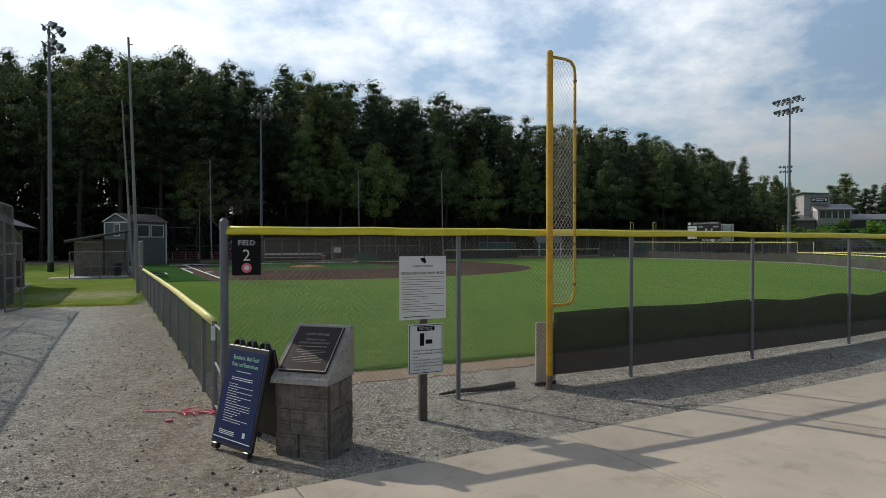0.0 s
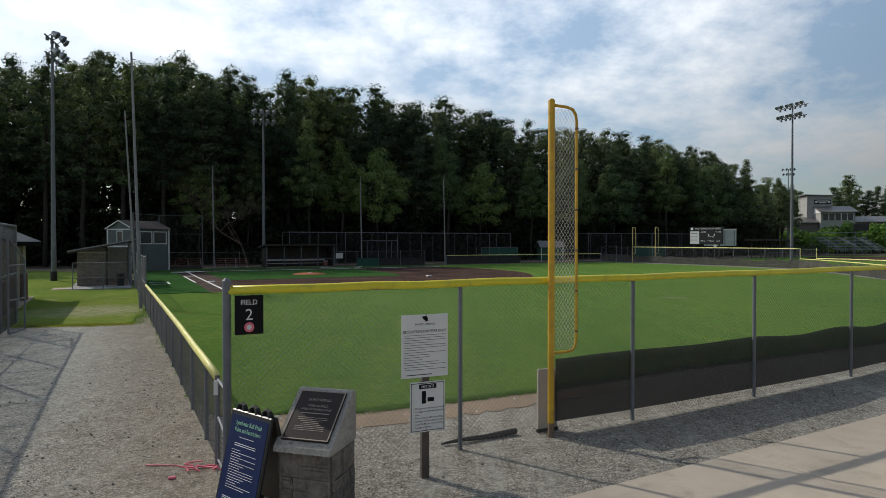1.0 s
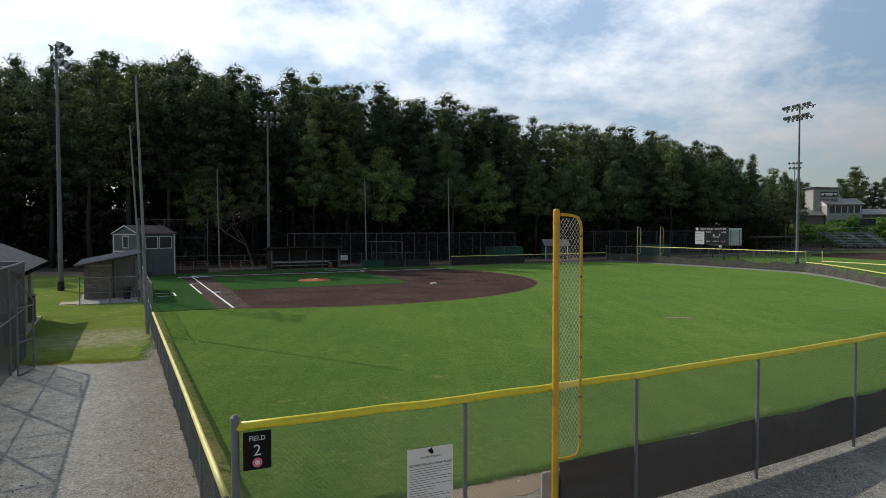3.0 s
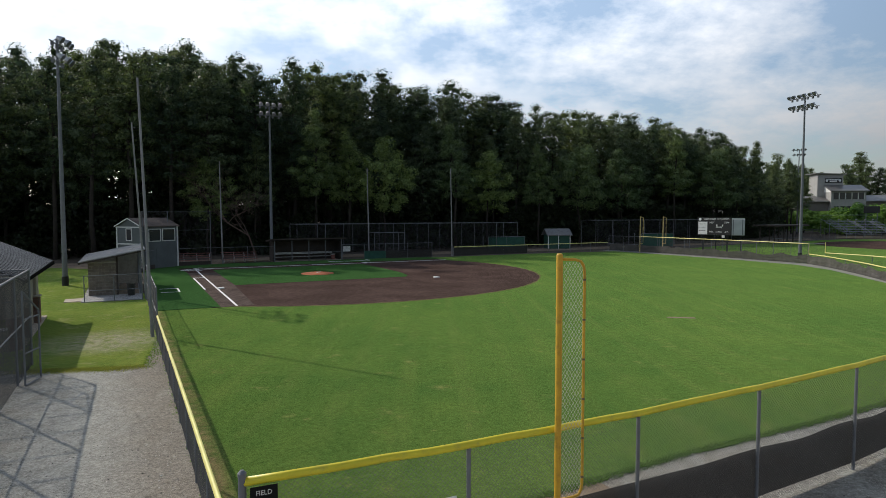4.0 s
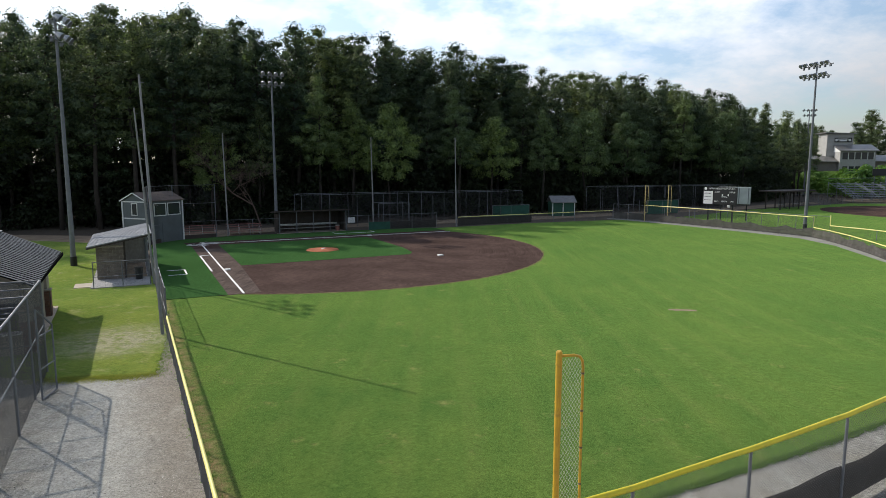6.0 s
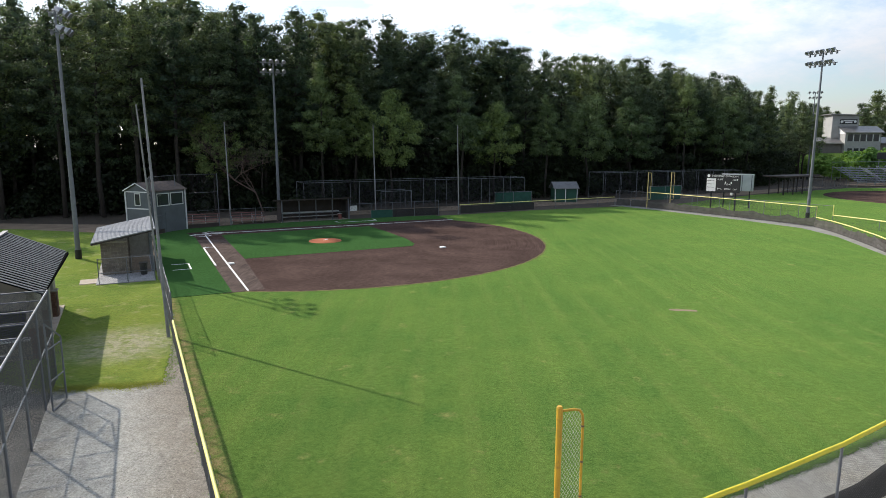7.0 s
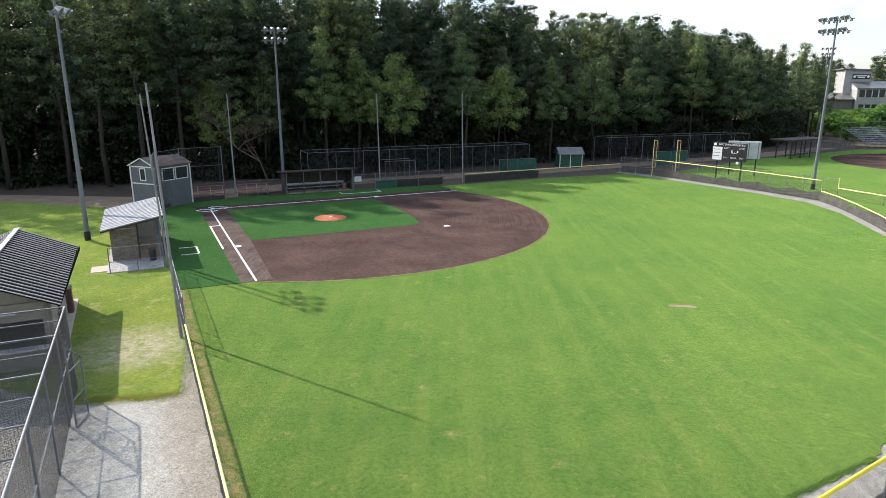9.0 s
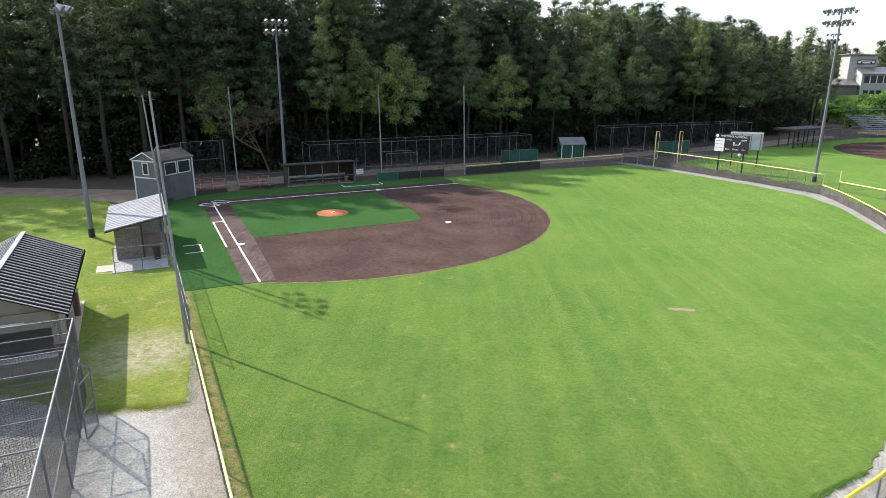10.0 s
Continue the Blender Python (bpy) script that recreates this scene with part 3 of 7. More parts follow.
def infield():
    rub = field_at(9.9, 9.9)
    pts = []
    # brown arc, from the first-base foul strip round to the third-base one
    a_first, a_third = field_at(28.0, -1.3), field_at(-1.3, 28.0)
    def ang(p):
        return math.degrees(math.atan2(p.y - rub.y, p.x - rub.x))
    a0, a1 = ang(field_at(28.2, -0.4)), ang(field_at(-0.4, 28.2))
    ring = arc(rub, 20.75, a0, a1, 110)
    pts = [tuple(field_at(28.0, -1.6)), *[tuple(Vector(p) + Vector((random.Random(i).uniform(-0.06, 0.06), random.Random(i + 500).uniform(-0.06, 0.06)))) for i, p in enumerate(ring)], tuple(field_at(-1.6, 28.6)), tuple(field_at(-1.6, -1.6))]
    sheet("infield_skin", Geo().slab(pts, -0.3, 0.032), M_CLAY, "dark brown rubber-infill infield", "infield")
    # a dry rim where the mown grass meets the infill
    rim = rough_edge(arc(rub, 20.88, a0, a1, 160) + arc(rub, 20.72, a1, a0, 160), 0.06, 0.3, 21)
    sheet("infield_rim", Geo().slab(rim, -0.3, 0.0335), M_DRYRIM, "dry tan grass rim round the infield", "grass")
    # the paler strip of brown turf under the foul line
    sheet("base_path", Geo().slab([tuple(field_at(*p)) for p in ((2.0, -1.3), (27.95, -1.3), (27.9, 0.95), (16.2, 1.45), (2.0, 1.6))], -0.3, 0.036), M_PATHTURF, "worn grey-brown turf strip under the foul line", "infield")
    # home circle
    sheet("home_circle", Geo().slab(arc(field_at(0.3, 0.3), 4.0, 0, 360, 48)[:-1], -0.3, 0.038), M_CLAY, "dark brown circle round the home plate", "infield")
    g = Geo().slab([tuple(field_at(*p)) for p in ((1.5, 1.5), (16.3, 1.5), (16.3, 16.2), (15.2, 16.9), (12.0, 17.4), (6.0, 17.5), (1.5, 17.3))], -0.3, 0.044)
    sheet("infield_turf", g, M_TURF, "deep green synthetic turf diamond", "turf")
    # foul ground of synthetic turf on both sides
    g = Geo().slab([tuple(field_at(*p)) for p in ((-4.6, -1.6), (-1.6, -1.6), (2.5, -1.05), (27.9, -1.05), (27.8, -4.75), (2.0, -4.75), (-1.5, -4.4), (-4.4, -2.6))], -0.3, 0.044)
    sheet("foul_turf_first", g, M_TURF, "dark green synthetic turf by the dugout", "turf")
    g = Geo().slab([tuple(field_at(*p)) for p in ((-1.6, -1.6), (-5.0, -1.6), (-6.2, 4), (-6.0, 20), (-5.2, 28.6), (-1.6, 28.6))], -0.3, 0.045)
    sheet("foul_turf_third", g, M_TURF, "dark green synthetic turf before the far dugout", "turf")
    m = thing("pitching_mound", rub.x, rub.y, 0.04, "low round red clay pitching mound with a white rubber", "mound")
    mg = Geo()
    rings = [(1.55, 0.0), (1.5, 0.04), (1.0, 0.10), (0.5, 0.13)]
    n = 40
    for r, z in rings:
        mg.v += [(r * math.cos(2 * math.pi * i / n), r * math.sin(2 * math.pi * i / n), z) for i in range(n)]
    for k in range(3):
        for i in range(n):
            mg.f.append((k * n + i, k * n + (i + 1) % n, (k + 1) * n + (i + 1) % n, (k + 1) * n + i))
    mg.f.append(tuple(3 * n + i for i in range(n)))
    part("clay", mg, M_MOUND, m, smooth=True)
    part("pitching_rubber", Geo().box((0.1, -0.1, 0.145), (0.61, 0.15, 0.03), 72), M_LINE, m, "white rubber slab")
    # chalk lines
    def strip(name, a, b, w, z=0.058):
        a, b = Vector(a), Vector(b)
        d = (b - a).normalized()
        nn = Vector((-d.y, d.x)) * w / 2
        g = Geo().slab([tuple(a + nn), tuple(a - nn), tuple(b - nn), tuple(b + nn)], 0.03, z)
        return sheet(name, g, M_LINE, "white painted field line", "line")
    strip("foul_line_first", field_at(0.9, 0), field_at(27.9, -0.1), 0.13)
    strip("foul_line_third", field_at(0, 0.9), field_at(0, 28.6), 0.11)
    strip("runner_lane", field_at(9.1, -0.95), field_at(18.3, -0.95), 0.13)
    strip("runner_lane", field_at(9.1, -0.95), field_at(9.1, -0.1), 0.12)
    for s in (-1, 1):
        for (a, b) in (((-0.9, 0.35), (1.0, 0.35)), ((-0.9, 1.3), (1.0, 1.3)), ((-0.9, 0.35), (-0.9, 1.3)), ((1.0, 0.35), (1.0, 1.3))):
            def bb(q):
                # the batter's boxes lie beside the line from the plate to the mound
                fwd, out = (U + W).normalized(), (U - W).normalized()
                return field_at(0.2, 0.2) + fwd * q[0] + out * (s * (q[1] + 0.1))
            strip("batters_box", bb(a), bb(b), 0.1)
    for a, b in ((((16.6, -2.75)), (16.6, -4.0)), ((16.6, -2.75), (18.9, -2.75)), ((18.9, -2.75), (18.9, -4.0))):
        strip("coach_box", field_at(*a), field_at(*b), 0.12)
    for a, b in ((((-3.4, 15.2)), (-3.4, 20.0)), ((-3.4, 15.2), (-4.8, 15.2)), ((-3.4, 20.0), (-4.8, 20.0))):
        strip("coach_box", field_at(*a), field_at(*b), 0.12)
    for name, a, b in (("first_base", 18.1, 0.2), ("second_base", 18.29, 18.29), ("third_base", 0.2, 18.1)):
        p = field_at(a, b)
        ob = thing("base", p.x, p.y, 0.03, "square white canvas base bag", "base", "bases", rz=-62)
        part("bag", Geo().box((0, 0, 0.045), (0.46, 0.46, 0.09), 0, 0.02), M_LINE, ob)
    p = field_at(0.15, 0.15)
    ob = thing("home_plate", p.x, p.y, 0.036, "five-sided white rubber home plate", "home plate", rz=-17.5)
    part("plate", Geo().slab([(-0.22, 0.22), (-0.22, 0), (0, -0.22), (0.22, 0), (0.22, 0.22)], 0, 0.025), M_LINE, ob)


ground()
outfield()
infield()


# ---- fences ----
def ball_cap(g, x, y, z, r):
    g.tube((x, y, z - 0.02), (x, y, z + 0.02), r * 1.12, 10)
    g.tube((x, y, z + 0.02), (x, y, z + 0.055), r * 1.1, 10, r * 0.45)


def cap_strip(g, pts, z, w=0.068, drop=0.085):
    """A rounded plastic cap that saddles the top rail along pts."""
    prof = [(-w * 0.62, -drop), (-w * 0.72, -0.03), (-w * 0.5, 0.02), (0, 0.04), (w * 0.5, 0.02), (w * 0.72, -0.03), (w * 0.62, -drop)]
    n0 = len(g.v)
    pts = [Vector(p) for p in pts]
    for i, p in enumerate(pts):
        d = (pts[min(i + 1, len(pts) - 1)] - pts[max(i - 1, 0)]).normalized()
        nn = Vector((-d.y, d.x))
        zz = z[i] if isinstance(z, list) else z
        g.v += [(p.x + nn.x * a, p.y + nn.y * a, zz + b) for a, b in prof]
    k = len(prof)
    for i in range(len(pts) - 1):
        for j in range(k):
            a, b = n0 + i * k + j, n0 + i * k + (j + 1) % k
            g.f.append((a, a + k, b + k, b))
    g.f.append(tuple(n0 + j for j in range(k)))
    g.f.append(tuple(n0 + (len(pts) - 1) * k + j for j in reversed(range(k))))


def subdivide(pts, step, wob=0.0, seed=0):
    rng = random.Random(seed)
    out = []
    for p, q in zip(pts, pts[1:]):
        n = max(1, int((q - p).length / step))
        for k in range(n):
            out.append(p + (q - p) * (k / n) + Vector((rng.uniform(-wob, wob), rng.uniform(-wob, wob))))
    return out + [pts[-1]]


def fence(name, pts, h, label, cap=None, step=0.072, wire=0.0019, post=0.032, rails=("top",), screen=None, group="", skip=(), mesh_of=None):
    """A chain-link fence along pts with a post at each."""
    pts = [Vector(p) for p in pts]
    f = thing(name, pts[0].x, pts[0].y, rise(pts[0].y), label, "fence", group)
    G = [rise(p.y) for p in pts]
    for i, p in enumerate(pts):
        if i in skip:
            continue
        g = Geo().tube((p.x, p.y, G[i] - 0.3), (p.x, p.y, G[i] + h), post, 10)
        if not cap:
            ball_cap(g, p.x, p.y, G[i] + h, post)
        part("post", g, M_STEEL, f, world_space=True, smooth=False)
    for k, rail in enumerate(rails):
        z = h - 0.02 if rail == "top" else (0.06 if rail == "bottom" else rail)
        for p, q in zip(pts, pts[1:]):
            part("rail", Geo().tube((p.x, p.y, rise(p.y) + z), (q.x, q.y, rise(q.y) + z), 0.021, 8), M_STEEL, f, world_space=True)
    for p, q in zip(pts, pts[1:]):
        g0 = (rise(p.y) + rise(q.y)) / 2
        part("chain_link", Geo().wires(p, q, g0 + 0.03, g0 + h - 0.01, step, wire), mesh_of or M_WIRE, f, "woven galvanised wire mesh", world_space=True)
    if cap:
        g = Geo()
        fine = subdivide(pts, 0.6)
        rng = random.Random(len(pts))
        far_off = pts[-1].y > 60
        cap_strip(g, fine, [rise(p.y) + h + 0.005 + rng.uniform(-0.008, 0.008) for p in fine], *((0.05, 0.05) if far_off else (0.064, 0.06)))
        part("fence_cap", g, cap, f, "yellow plastic safety cap", world_space=True, smooth=True)
    return f


def pleated_screen(fence_ob, pts, top, bottom, seed, off=0.05, sag=0.06, fold=0.02, cloth=None, swag=0.0):
    """Windscreen cloth laced to a fence, with a sagging upper edge and hanging folds."""
    rng = random.Random(seed)
    fine = subdivide([Vector(p) for p in pts], 0.16)
    g = Geo()
    rows = 15 if swag else 7
    span, start, depth = 20, 0, 0.5
    for i, p in enumerate(fine):
        d = (fine[min(i + 1, len(fine) - 1)] - fine[max(i - 1, 0)]).normalized()
        nn = Vector((d.y, -d.x))
        t = top(i / (len(fine) - 1)) if callable(top) else top
        t -= sag * (0.5 + 0.5 * math.sin(i * 0.33 + seed)) * (0.6 + 0.4 * math.sin(i * 0.071 + 2 * seed))
        b = bottom(i / (len(fine) - 1)) if callable(bottom) else bottom
        # each swag hangs between two lacings, deeper or shallower than the next
        if i - start >= span:
            start, span, depth = i, rng.randint(8, 34), rng.random() ** 1.6
        u = 2 * (i - start) / span - 1
        hang = (1 - u * u) * depth
        t -= swag * hang
        for k in range(rows):
            w = k / (rows - 1)
            e = off + fold * (math.sin(i * 0.9 + 3 * w + seed) * math.sin(i * 0.23 + 5 * w) + rng.uniform(-0.3, 0.3)) * (0.3 + math.sin(math.pi * w))
            if swag:
                # creases slant between the lacings, no two alike
                crease = noise.noise(Vector((0.23 * i + 2.2 * w * (1 if u > 0 else -1), 3.2 * w + 1.6 * hang, seed))) + 0.5 * noise.noise(Vector((0.6 * i, 6.0 * w + 3.0 * hang, seed + 9)))
                e += math.copysign(0.075, off) * crease * math.sin(math.pi * min(1, w + 0.12))
            q = p + nn * e
            g.v.append((q.x, q.y, b + (t - b) * w))
    n = len(fine)
    for i in range(n - 1):
        for k in range(rows - 1):
            a = i * rows + k
            g.f.append((a, a + rows, a + rows + 1, a + 1))
    return part("windscreen", g, cloth or M_SCREEN, fence_ob, "dark brown laced windscreen cloth", world_space=True, smooth=True)


main_fence = fence("outfield_fence", FENCE_NEAR, 2.295, "tall chain-link fence with a yellow top cap", M_YCAP, step=0.072, wire=0.0023, mesh_of=M_NEARWIRE)
g = Geo().tube((CORNER.x, CORNER.y, 0.0), (CORNER.x, CORNER.y, 2.615), 0.048, 14)
ball_cap(g, CORNER.x, CORNER.y, 2.615, 0.048)
part("corner_post", g, M_STEEL, main_fence, "stout steel end post with a domed cap", world_space=True)
pleated_screen(main_fence, [(1.68, 9.28), (3.00, 9.96), (5.70, 11.50), (8.62, 13.25), (11.5, 15.2), (14.3, 17.5), (17.0, 20.1)], lambda w: 1.36 - 0.12 * w, lambda w: 0.40 - 0.12 * w, 2, -0.055, 0.09, 0.012)
low_pts = [CORNER + LEFT_DIR * s for s in (0.80, 1.9, 3.75, 5.8, 7.9, 10.0, 12.1, 14.2, 16.3, 18.4, 20.5, 22.6)]
low_fence = fence("sideline_fence", low_pts, 1.14, "low chain-link fence with a yellow cap", M_PALECAP, wire=0.0024)
tall_pts = [CORNER + LEFT_DIR * s for s in (22.9, 26.0, 29.0, 32.0, 35.0, 37.4)]
tall_fence = fence("dugout_side_fence", tall_pts, 2.38, "tall plain chain-link fence by the dugout", rails=("top", 1.2))
curve_fence = fence("far_curve_fence", FENCE_FAR, 1.15, "low far fence with yellow cap and sagging dark cloth", M_PALECAP, step=0.12, wire=0.003)
pleated_screen(curve_fence, FENCE_FAR, 1.02, 0.05, 6, -0.13, 0.05, 0.008, M_SCREEN_FAR, 0.3)
far_a = [Vector(p) for p in ((39.9, 70.4), (38.0, 74.3), (36.0, 78.0), (33.8, 81.7), (31.6, 85.2), (29.4, 88.7), (27.4, 91.6))]
far_fence = fence("far_outfield_fence", far_a, 2.3, "far outfield fence with yellow cap and dark cloth", M_PALECAP, step=0.12, wire=0.003)
pleated_screen(far_fence, far_a, 1.15, 0.1, 4, -0.13, 0.08, 0.008, M_SCREEN_FAR, 0.45)
mid_pts = [Vector(p) for p in ((0.2, 82.4), (3.6, 84.4), (7.1, 86.4), (10.6, 88.3), (14.0, 90.2), (17.4, 92.1), (20.8, 94.0), (23.8, 95.6))]
third_fence = fence("third_line_fence", mid_pts, 1.25, "low fence with yellow cap along the far line", M_PALECAP, step=0.12, wire=0.003)
pleated_screen(third_fence, mid_pts[:4], 1.1, 0.1, 9, 0.05, 0.05, 0.02)


# ---- poles ----
def foul_pole():
    x, y = 1.55, 9.09
    f = thing("foul_pole", x, y, 0.25, "tall yellow foul pole with a wire wing, rusty at its foot", "foul pole")
    part("footing_sleeve", Geo().tube((0, 0, -0.3), (0, 0, 0.24), 0.046, 14), M_POSTRUST, f, "bare rusty steel sleeve")
    g = Geo().tube((0, 0, 0.2), (0, 0, 4.89), 0.049, 16)
    g.tube((0, 0, 4.89), (0, 0, 4.915), 0.049, 16, 0.035)
    part("mast", g, M_YPOLE, f)
    # the wing reaches along the fence towards centre field
    dx, dy = 0.40, 0.165
    def at(s, z):
        return (dx * s, dy * s, z)
    g = Geo().path([at(0.1, 4.83), at(0.6, 4.82), at(0.85, 4.79), at(0.96, 4.72), at(1.0, 4.61), at(1.0, 3), at(1.0, 1.42), at(0.96, 1.31), at(0.85, 1.24), at(0.6, 1.22), at(0.1, 1.22)], 0.022, 10)
    part("wing_frame", g, M_YPOLE, f, smooth=True)
    part("wing_mesh", Geo().wires(at(0.15, 0), at(0.95, 0), 1.26, 4.78, 0.058, 0.0026, 0.62), M_WINGWIRE, f, "pale galvanised woven wire")
    for z in (1.5, 1.9, 2.25, 2.9, 3.45, 4.1, 4.7):
        part("clamp", Geo().tube((0, 0, z), (0, 0, z + 0.025), 0.0525, 14), M_YPOLE, f)
    for z in (1.5, 2.1, 2.7, 3.3, 3.9, 4.5):
        part("tie", Geo().tube(at(1.0, z), at(1.0, z + 0.03), 0.027, 10), M_POSTRUST, f, "dark wire tie")


def flood_mast(x, y, h, rows, facing, label, r=0.2, big=1.0, reach=0.45):
    """A steel mast with crossarms of flood lamps that look along facing (degrees)."""
    m = thing("light_mast", x, y, 0, label, "light mast", "field light masts")
    g = Geo()
    g.tube((0, 0, -0.3), (0, 0, 0.75), r * 1.25, 14)
    part("base_sleeve", g, M_BLACK, m, "black ground sleeve")
    part("mast", Geo().tube((0, 0, 0.7), (0, 0, h), r, 14, r * 0.45), M_STEEL, m)
    a = radians(facing)
    side, fwd = Vector((-math.sin(a), math.cos(a), 0)), Vector((math.cos(a), math.sin(a), 0))
    for z, n, half in rows:
        part("crossarm", Geo().tube(side * -half + Vector((0, 0, z)), side * half + Vector((0, 0, z)), 0.06, 8), M_STEEL, m)
        for i in range(n):
            s = -half + 2 * half * (i + 0.5) / n
            c = side * s + fwd * (reach + 0.12 * (i % 2)) + Vector((0, 0, z + 0.22))
            ax = (fwd * 0.8 - Vector((0, 0, 0.6))).normalized()
            g = Geo()
            g.tube(c - ax * 0.2 * big, c + ax * 0.04 * big, 0.1 * big, 12, 0.21 * big)
            g.tube(c + ax * 0.04 * big, c + ax * 0.18 * big, 0.215 * big, 12, 0.25 * big)
            part("flood_lamp", g, M_LAMPALU, m, "round aluminium reflector")
            part("ballast_box", Geo().box(tuple(side * s + Vector((0, 0, z - 0.16))), (0.2, 0.2, 0.28), facing, 0.02), M_STEEL, m)
            part("arm", Geo().tube(side * s + Vector((0, 0, z)), c - ax * 0.15, 0.035, 6), M_STEEL, m)
    return m


foul_pole()
flood_mast(-30.7, 48.85, 19.2, ((18.8, 3, 1.5), (17.5, 3, 1.5)), 14, "tall grey steel light mast with clustered lamps", 0.2, 1.2, 0.55)
flood_mast(-22.1, 76.0, 18.9, ((18.6, 4, 1.5), (17.5, 4, 1.5)), -60, "grey steel light mast before the woods")
flood_mast(43.7, 78.9, 20.2, ((20.0, 6, 2.2), (18.7, 6, 2.0)), 200, "tall light mast behind the far fence")
flood_mast(92, 168, 22.5, ((22.3, 4, 1.8), (21.0, 4, 1.6)), 250, "distant light mast of the next field", 0.22)
flood_mast(150, 190, 24, ((23.8, 4, 1.8), (22.5, 4, 1.6)), 250, "distant light mast of the next field", 0.22)


def net_pole(x, y, h, lean_x, lean_y, label, r=0.13):
    p = thing("net_pole", x, y, 0, label, "pole", "netting poles")
    part("mast", Geo().tube((0, 0, -0.3), (lean_x, lean_y, h), r, 10, r * 0.6), M_WOODPOLE, p)
    part("eye_bolt", Geo().tube((lean_x * 0.97, lean_y * 0.97, h * 0.97), (lean_x * 0.97 + 0.2, lean_y * 0.97, h * 0.97), 0.02, 6), M_STEEL, p)


net_pole(-13.85, 28.35, 12.25, -1.33, 1.9, "tall leaning pole for netting beside the fence", 0.085)
net_pole(-20.5, 41.3, 11.7, -0.55, -0.24, "tall leaning pole for netting behind the dugout", 0.08)
for x, y in ((-26.0, 70.2), (-10.8, 80.9), (0.0, 82.9)):
    net_pole(x, y, 11.6, -0.2, 0.1, "slim grey netting pole along the line fence", 0.09)


# ---- woods ----
def leaf_cloud(g, c, rad, flat, n, size, rng, heart=0):
    """A billow of small leaves, thickest on its outside, round a heart of big ragged ones."""
    for k in range(n + heart):
        inner = k >= n
        d = Vector((rng.gauss(0, 1), rng.gauss(0, 1), rng.gauss(0.45, 1))).normalized()
        out = d * rad * (rng.uniform(0.05, 0.45) if inner else rng.uniform(0.45, 1.0) ** 0.6)
        out.z *= flat
        p = c + out
        nr = (d + Vector((rng.gauss(0, 0.4), rng.gauss(0, 0.4), 0.3 + rng.gauss(0, 0.4)))).normalized()
        a = nr.cross(Vector((rng.gauss(0, 1), rng.gauss(0, 1), rng.gauss(0, 1)))).normalized()
        b = nr.cross(a)
        s = (rad if rad > 3 else min(rad, 1.35)) * rng.uniform(0.28, 0.46) if inner else size * rng.uniform(0.55, 1.4)
        i = len(g.v)
        g.v += [tuple(p - a * s), tuple(p + b * s * 0.6), tuple(p + a * s), tuple(p - b * s * 0.5)]
        g.f.append((i, i + 1, i + 2, i + 3))


def tree_meshes(seed, h, crown_from, spread, tiers, leaves, size, shape, puff, flat=0.62):
    """Trunk and crown: boughs in tiers round the stem, each ending in billows of leaves."""
    rng = random.Random(seed)
    tr, cr = Geo(), Geo()
    bend = [(rng.uniform(-0.2, 0.2) * k, rng.uniform(-0.2, 0.2) * k, h * k / 5) for k in range(6)]
    bend[0] = (0, 0, -0.4)
    r0 = 0.012 * h
    tr.path(bend, [r0, r0 * 0.85, r0 * 0.7, r0 * 0.5, r0 * 0.3, r0 * 0.1], 8)

    def stem(z):
        k = min(4.999, max(0, z / h * 5))
        return Vector(bend[int(k)]).lerp(Vector(bend[int(k) + 1]), k - int(k))
    for i in range(tiers):
        w = (i + 0.3 * rng.random()) / (tiers - 1)
        if shape == "cone":
            env = max(0.16, (1 - 0.93 * min(1, w)) ** 0.75)
        elif shape == "pine":
            env = 0.7 + 0.8 * w if w < 0.36 else max(0.36, math.sqrt(max(0, 1 - ((w - 0.36) / 0.68) ** 2)))
        else:
            env = max(0.25, math.sqrt(max(0.02, 1 - (2 * w - 0.85) ** 2 * 0.8)))
        z = h * (crown_from + (0.97 - crown_from) * w)
        rad = spread * env * rng.uniform(0.8, 1.12)
        n = max(1, round(rad * 1.75 / puff))
        a0 = rng.uniform(0, 6.28)
        for k in range(n):
            a = a0 + 2 * math.pi * (k + rng.uniform(-0.3, 0.3)) / n
            reach = rad * rng.uniform(0.55, 1.0) * (0.7 if w > 0.8 else 1.0) if n > 1 else 0.1
            base = stem(z - 0.25 * reach)
            tip = stem(z) + Vector((reach * math.cos(a), reach * math.sin(a), rng.uniform(-0.5, 0.6)))
            if rng.random() < 0.6 and reach > 1.2:
                tr.path([tuple(base), tuple(tip)], [r0 * 0.22, r0 * 0.07], 4)
            pr = puff * rng.uniform(0.65, 1.2)
            leaf_cloud(cr, tip, pr, flat if w < 0.7 else 0.9, int(leaves * (pr / puff) ** 2), size, rng, 10)
        if w > 0.6:
            leaf_cloud(cr, stem(z), puff * (1.25 - 0.5 * w), 0.95, leaves, size, rng, 8)
        if rad > 2.2:
            leaf_cloud(cr, stem(z), rad * 0.62, 0.7, leaves // 3, size * 1.5, rng, 9)
    a, b = tr.mesh("trunk", True), cr.mesh("crown")
    a.materials.append(M_BARK)
    return a, b


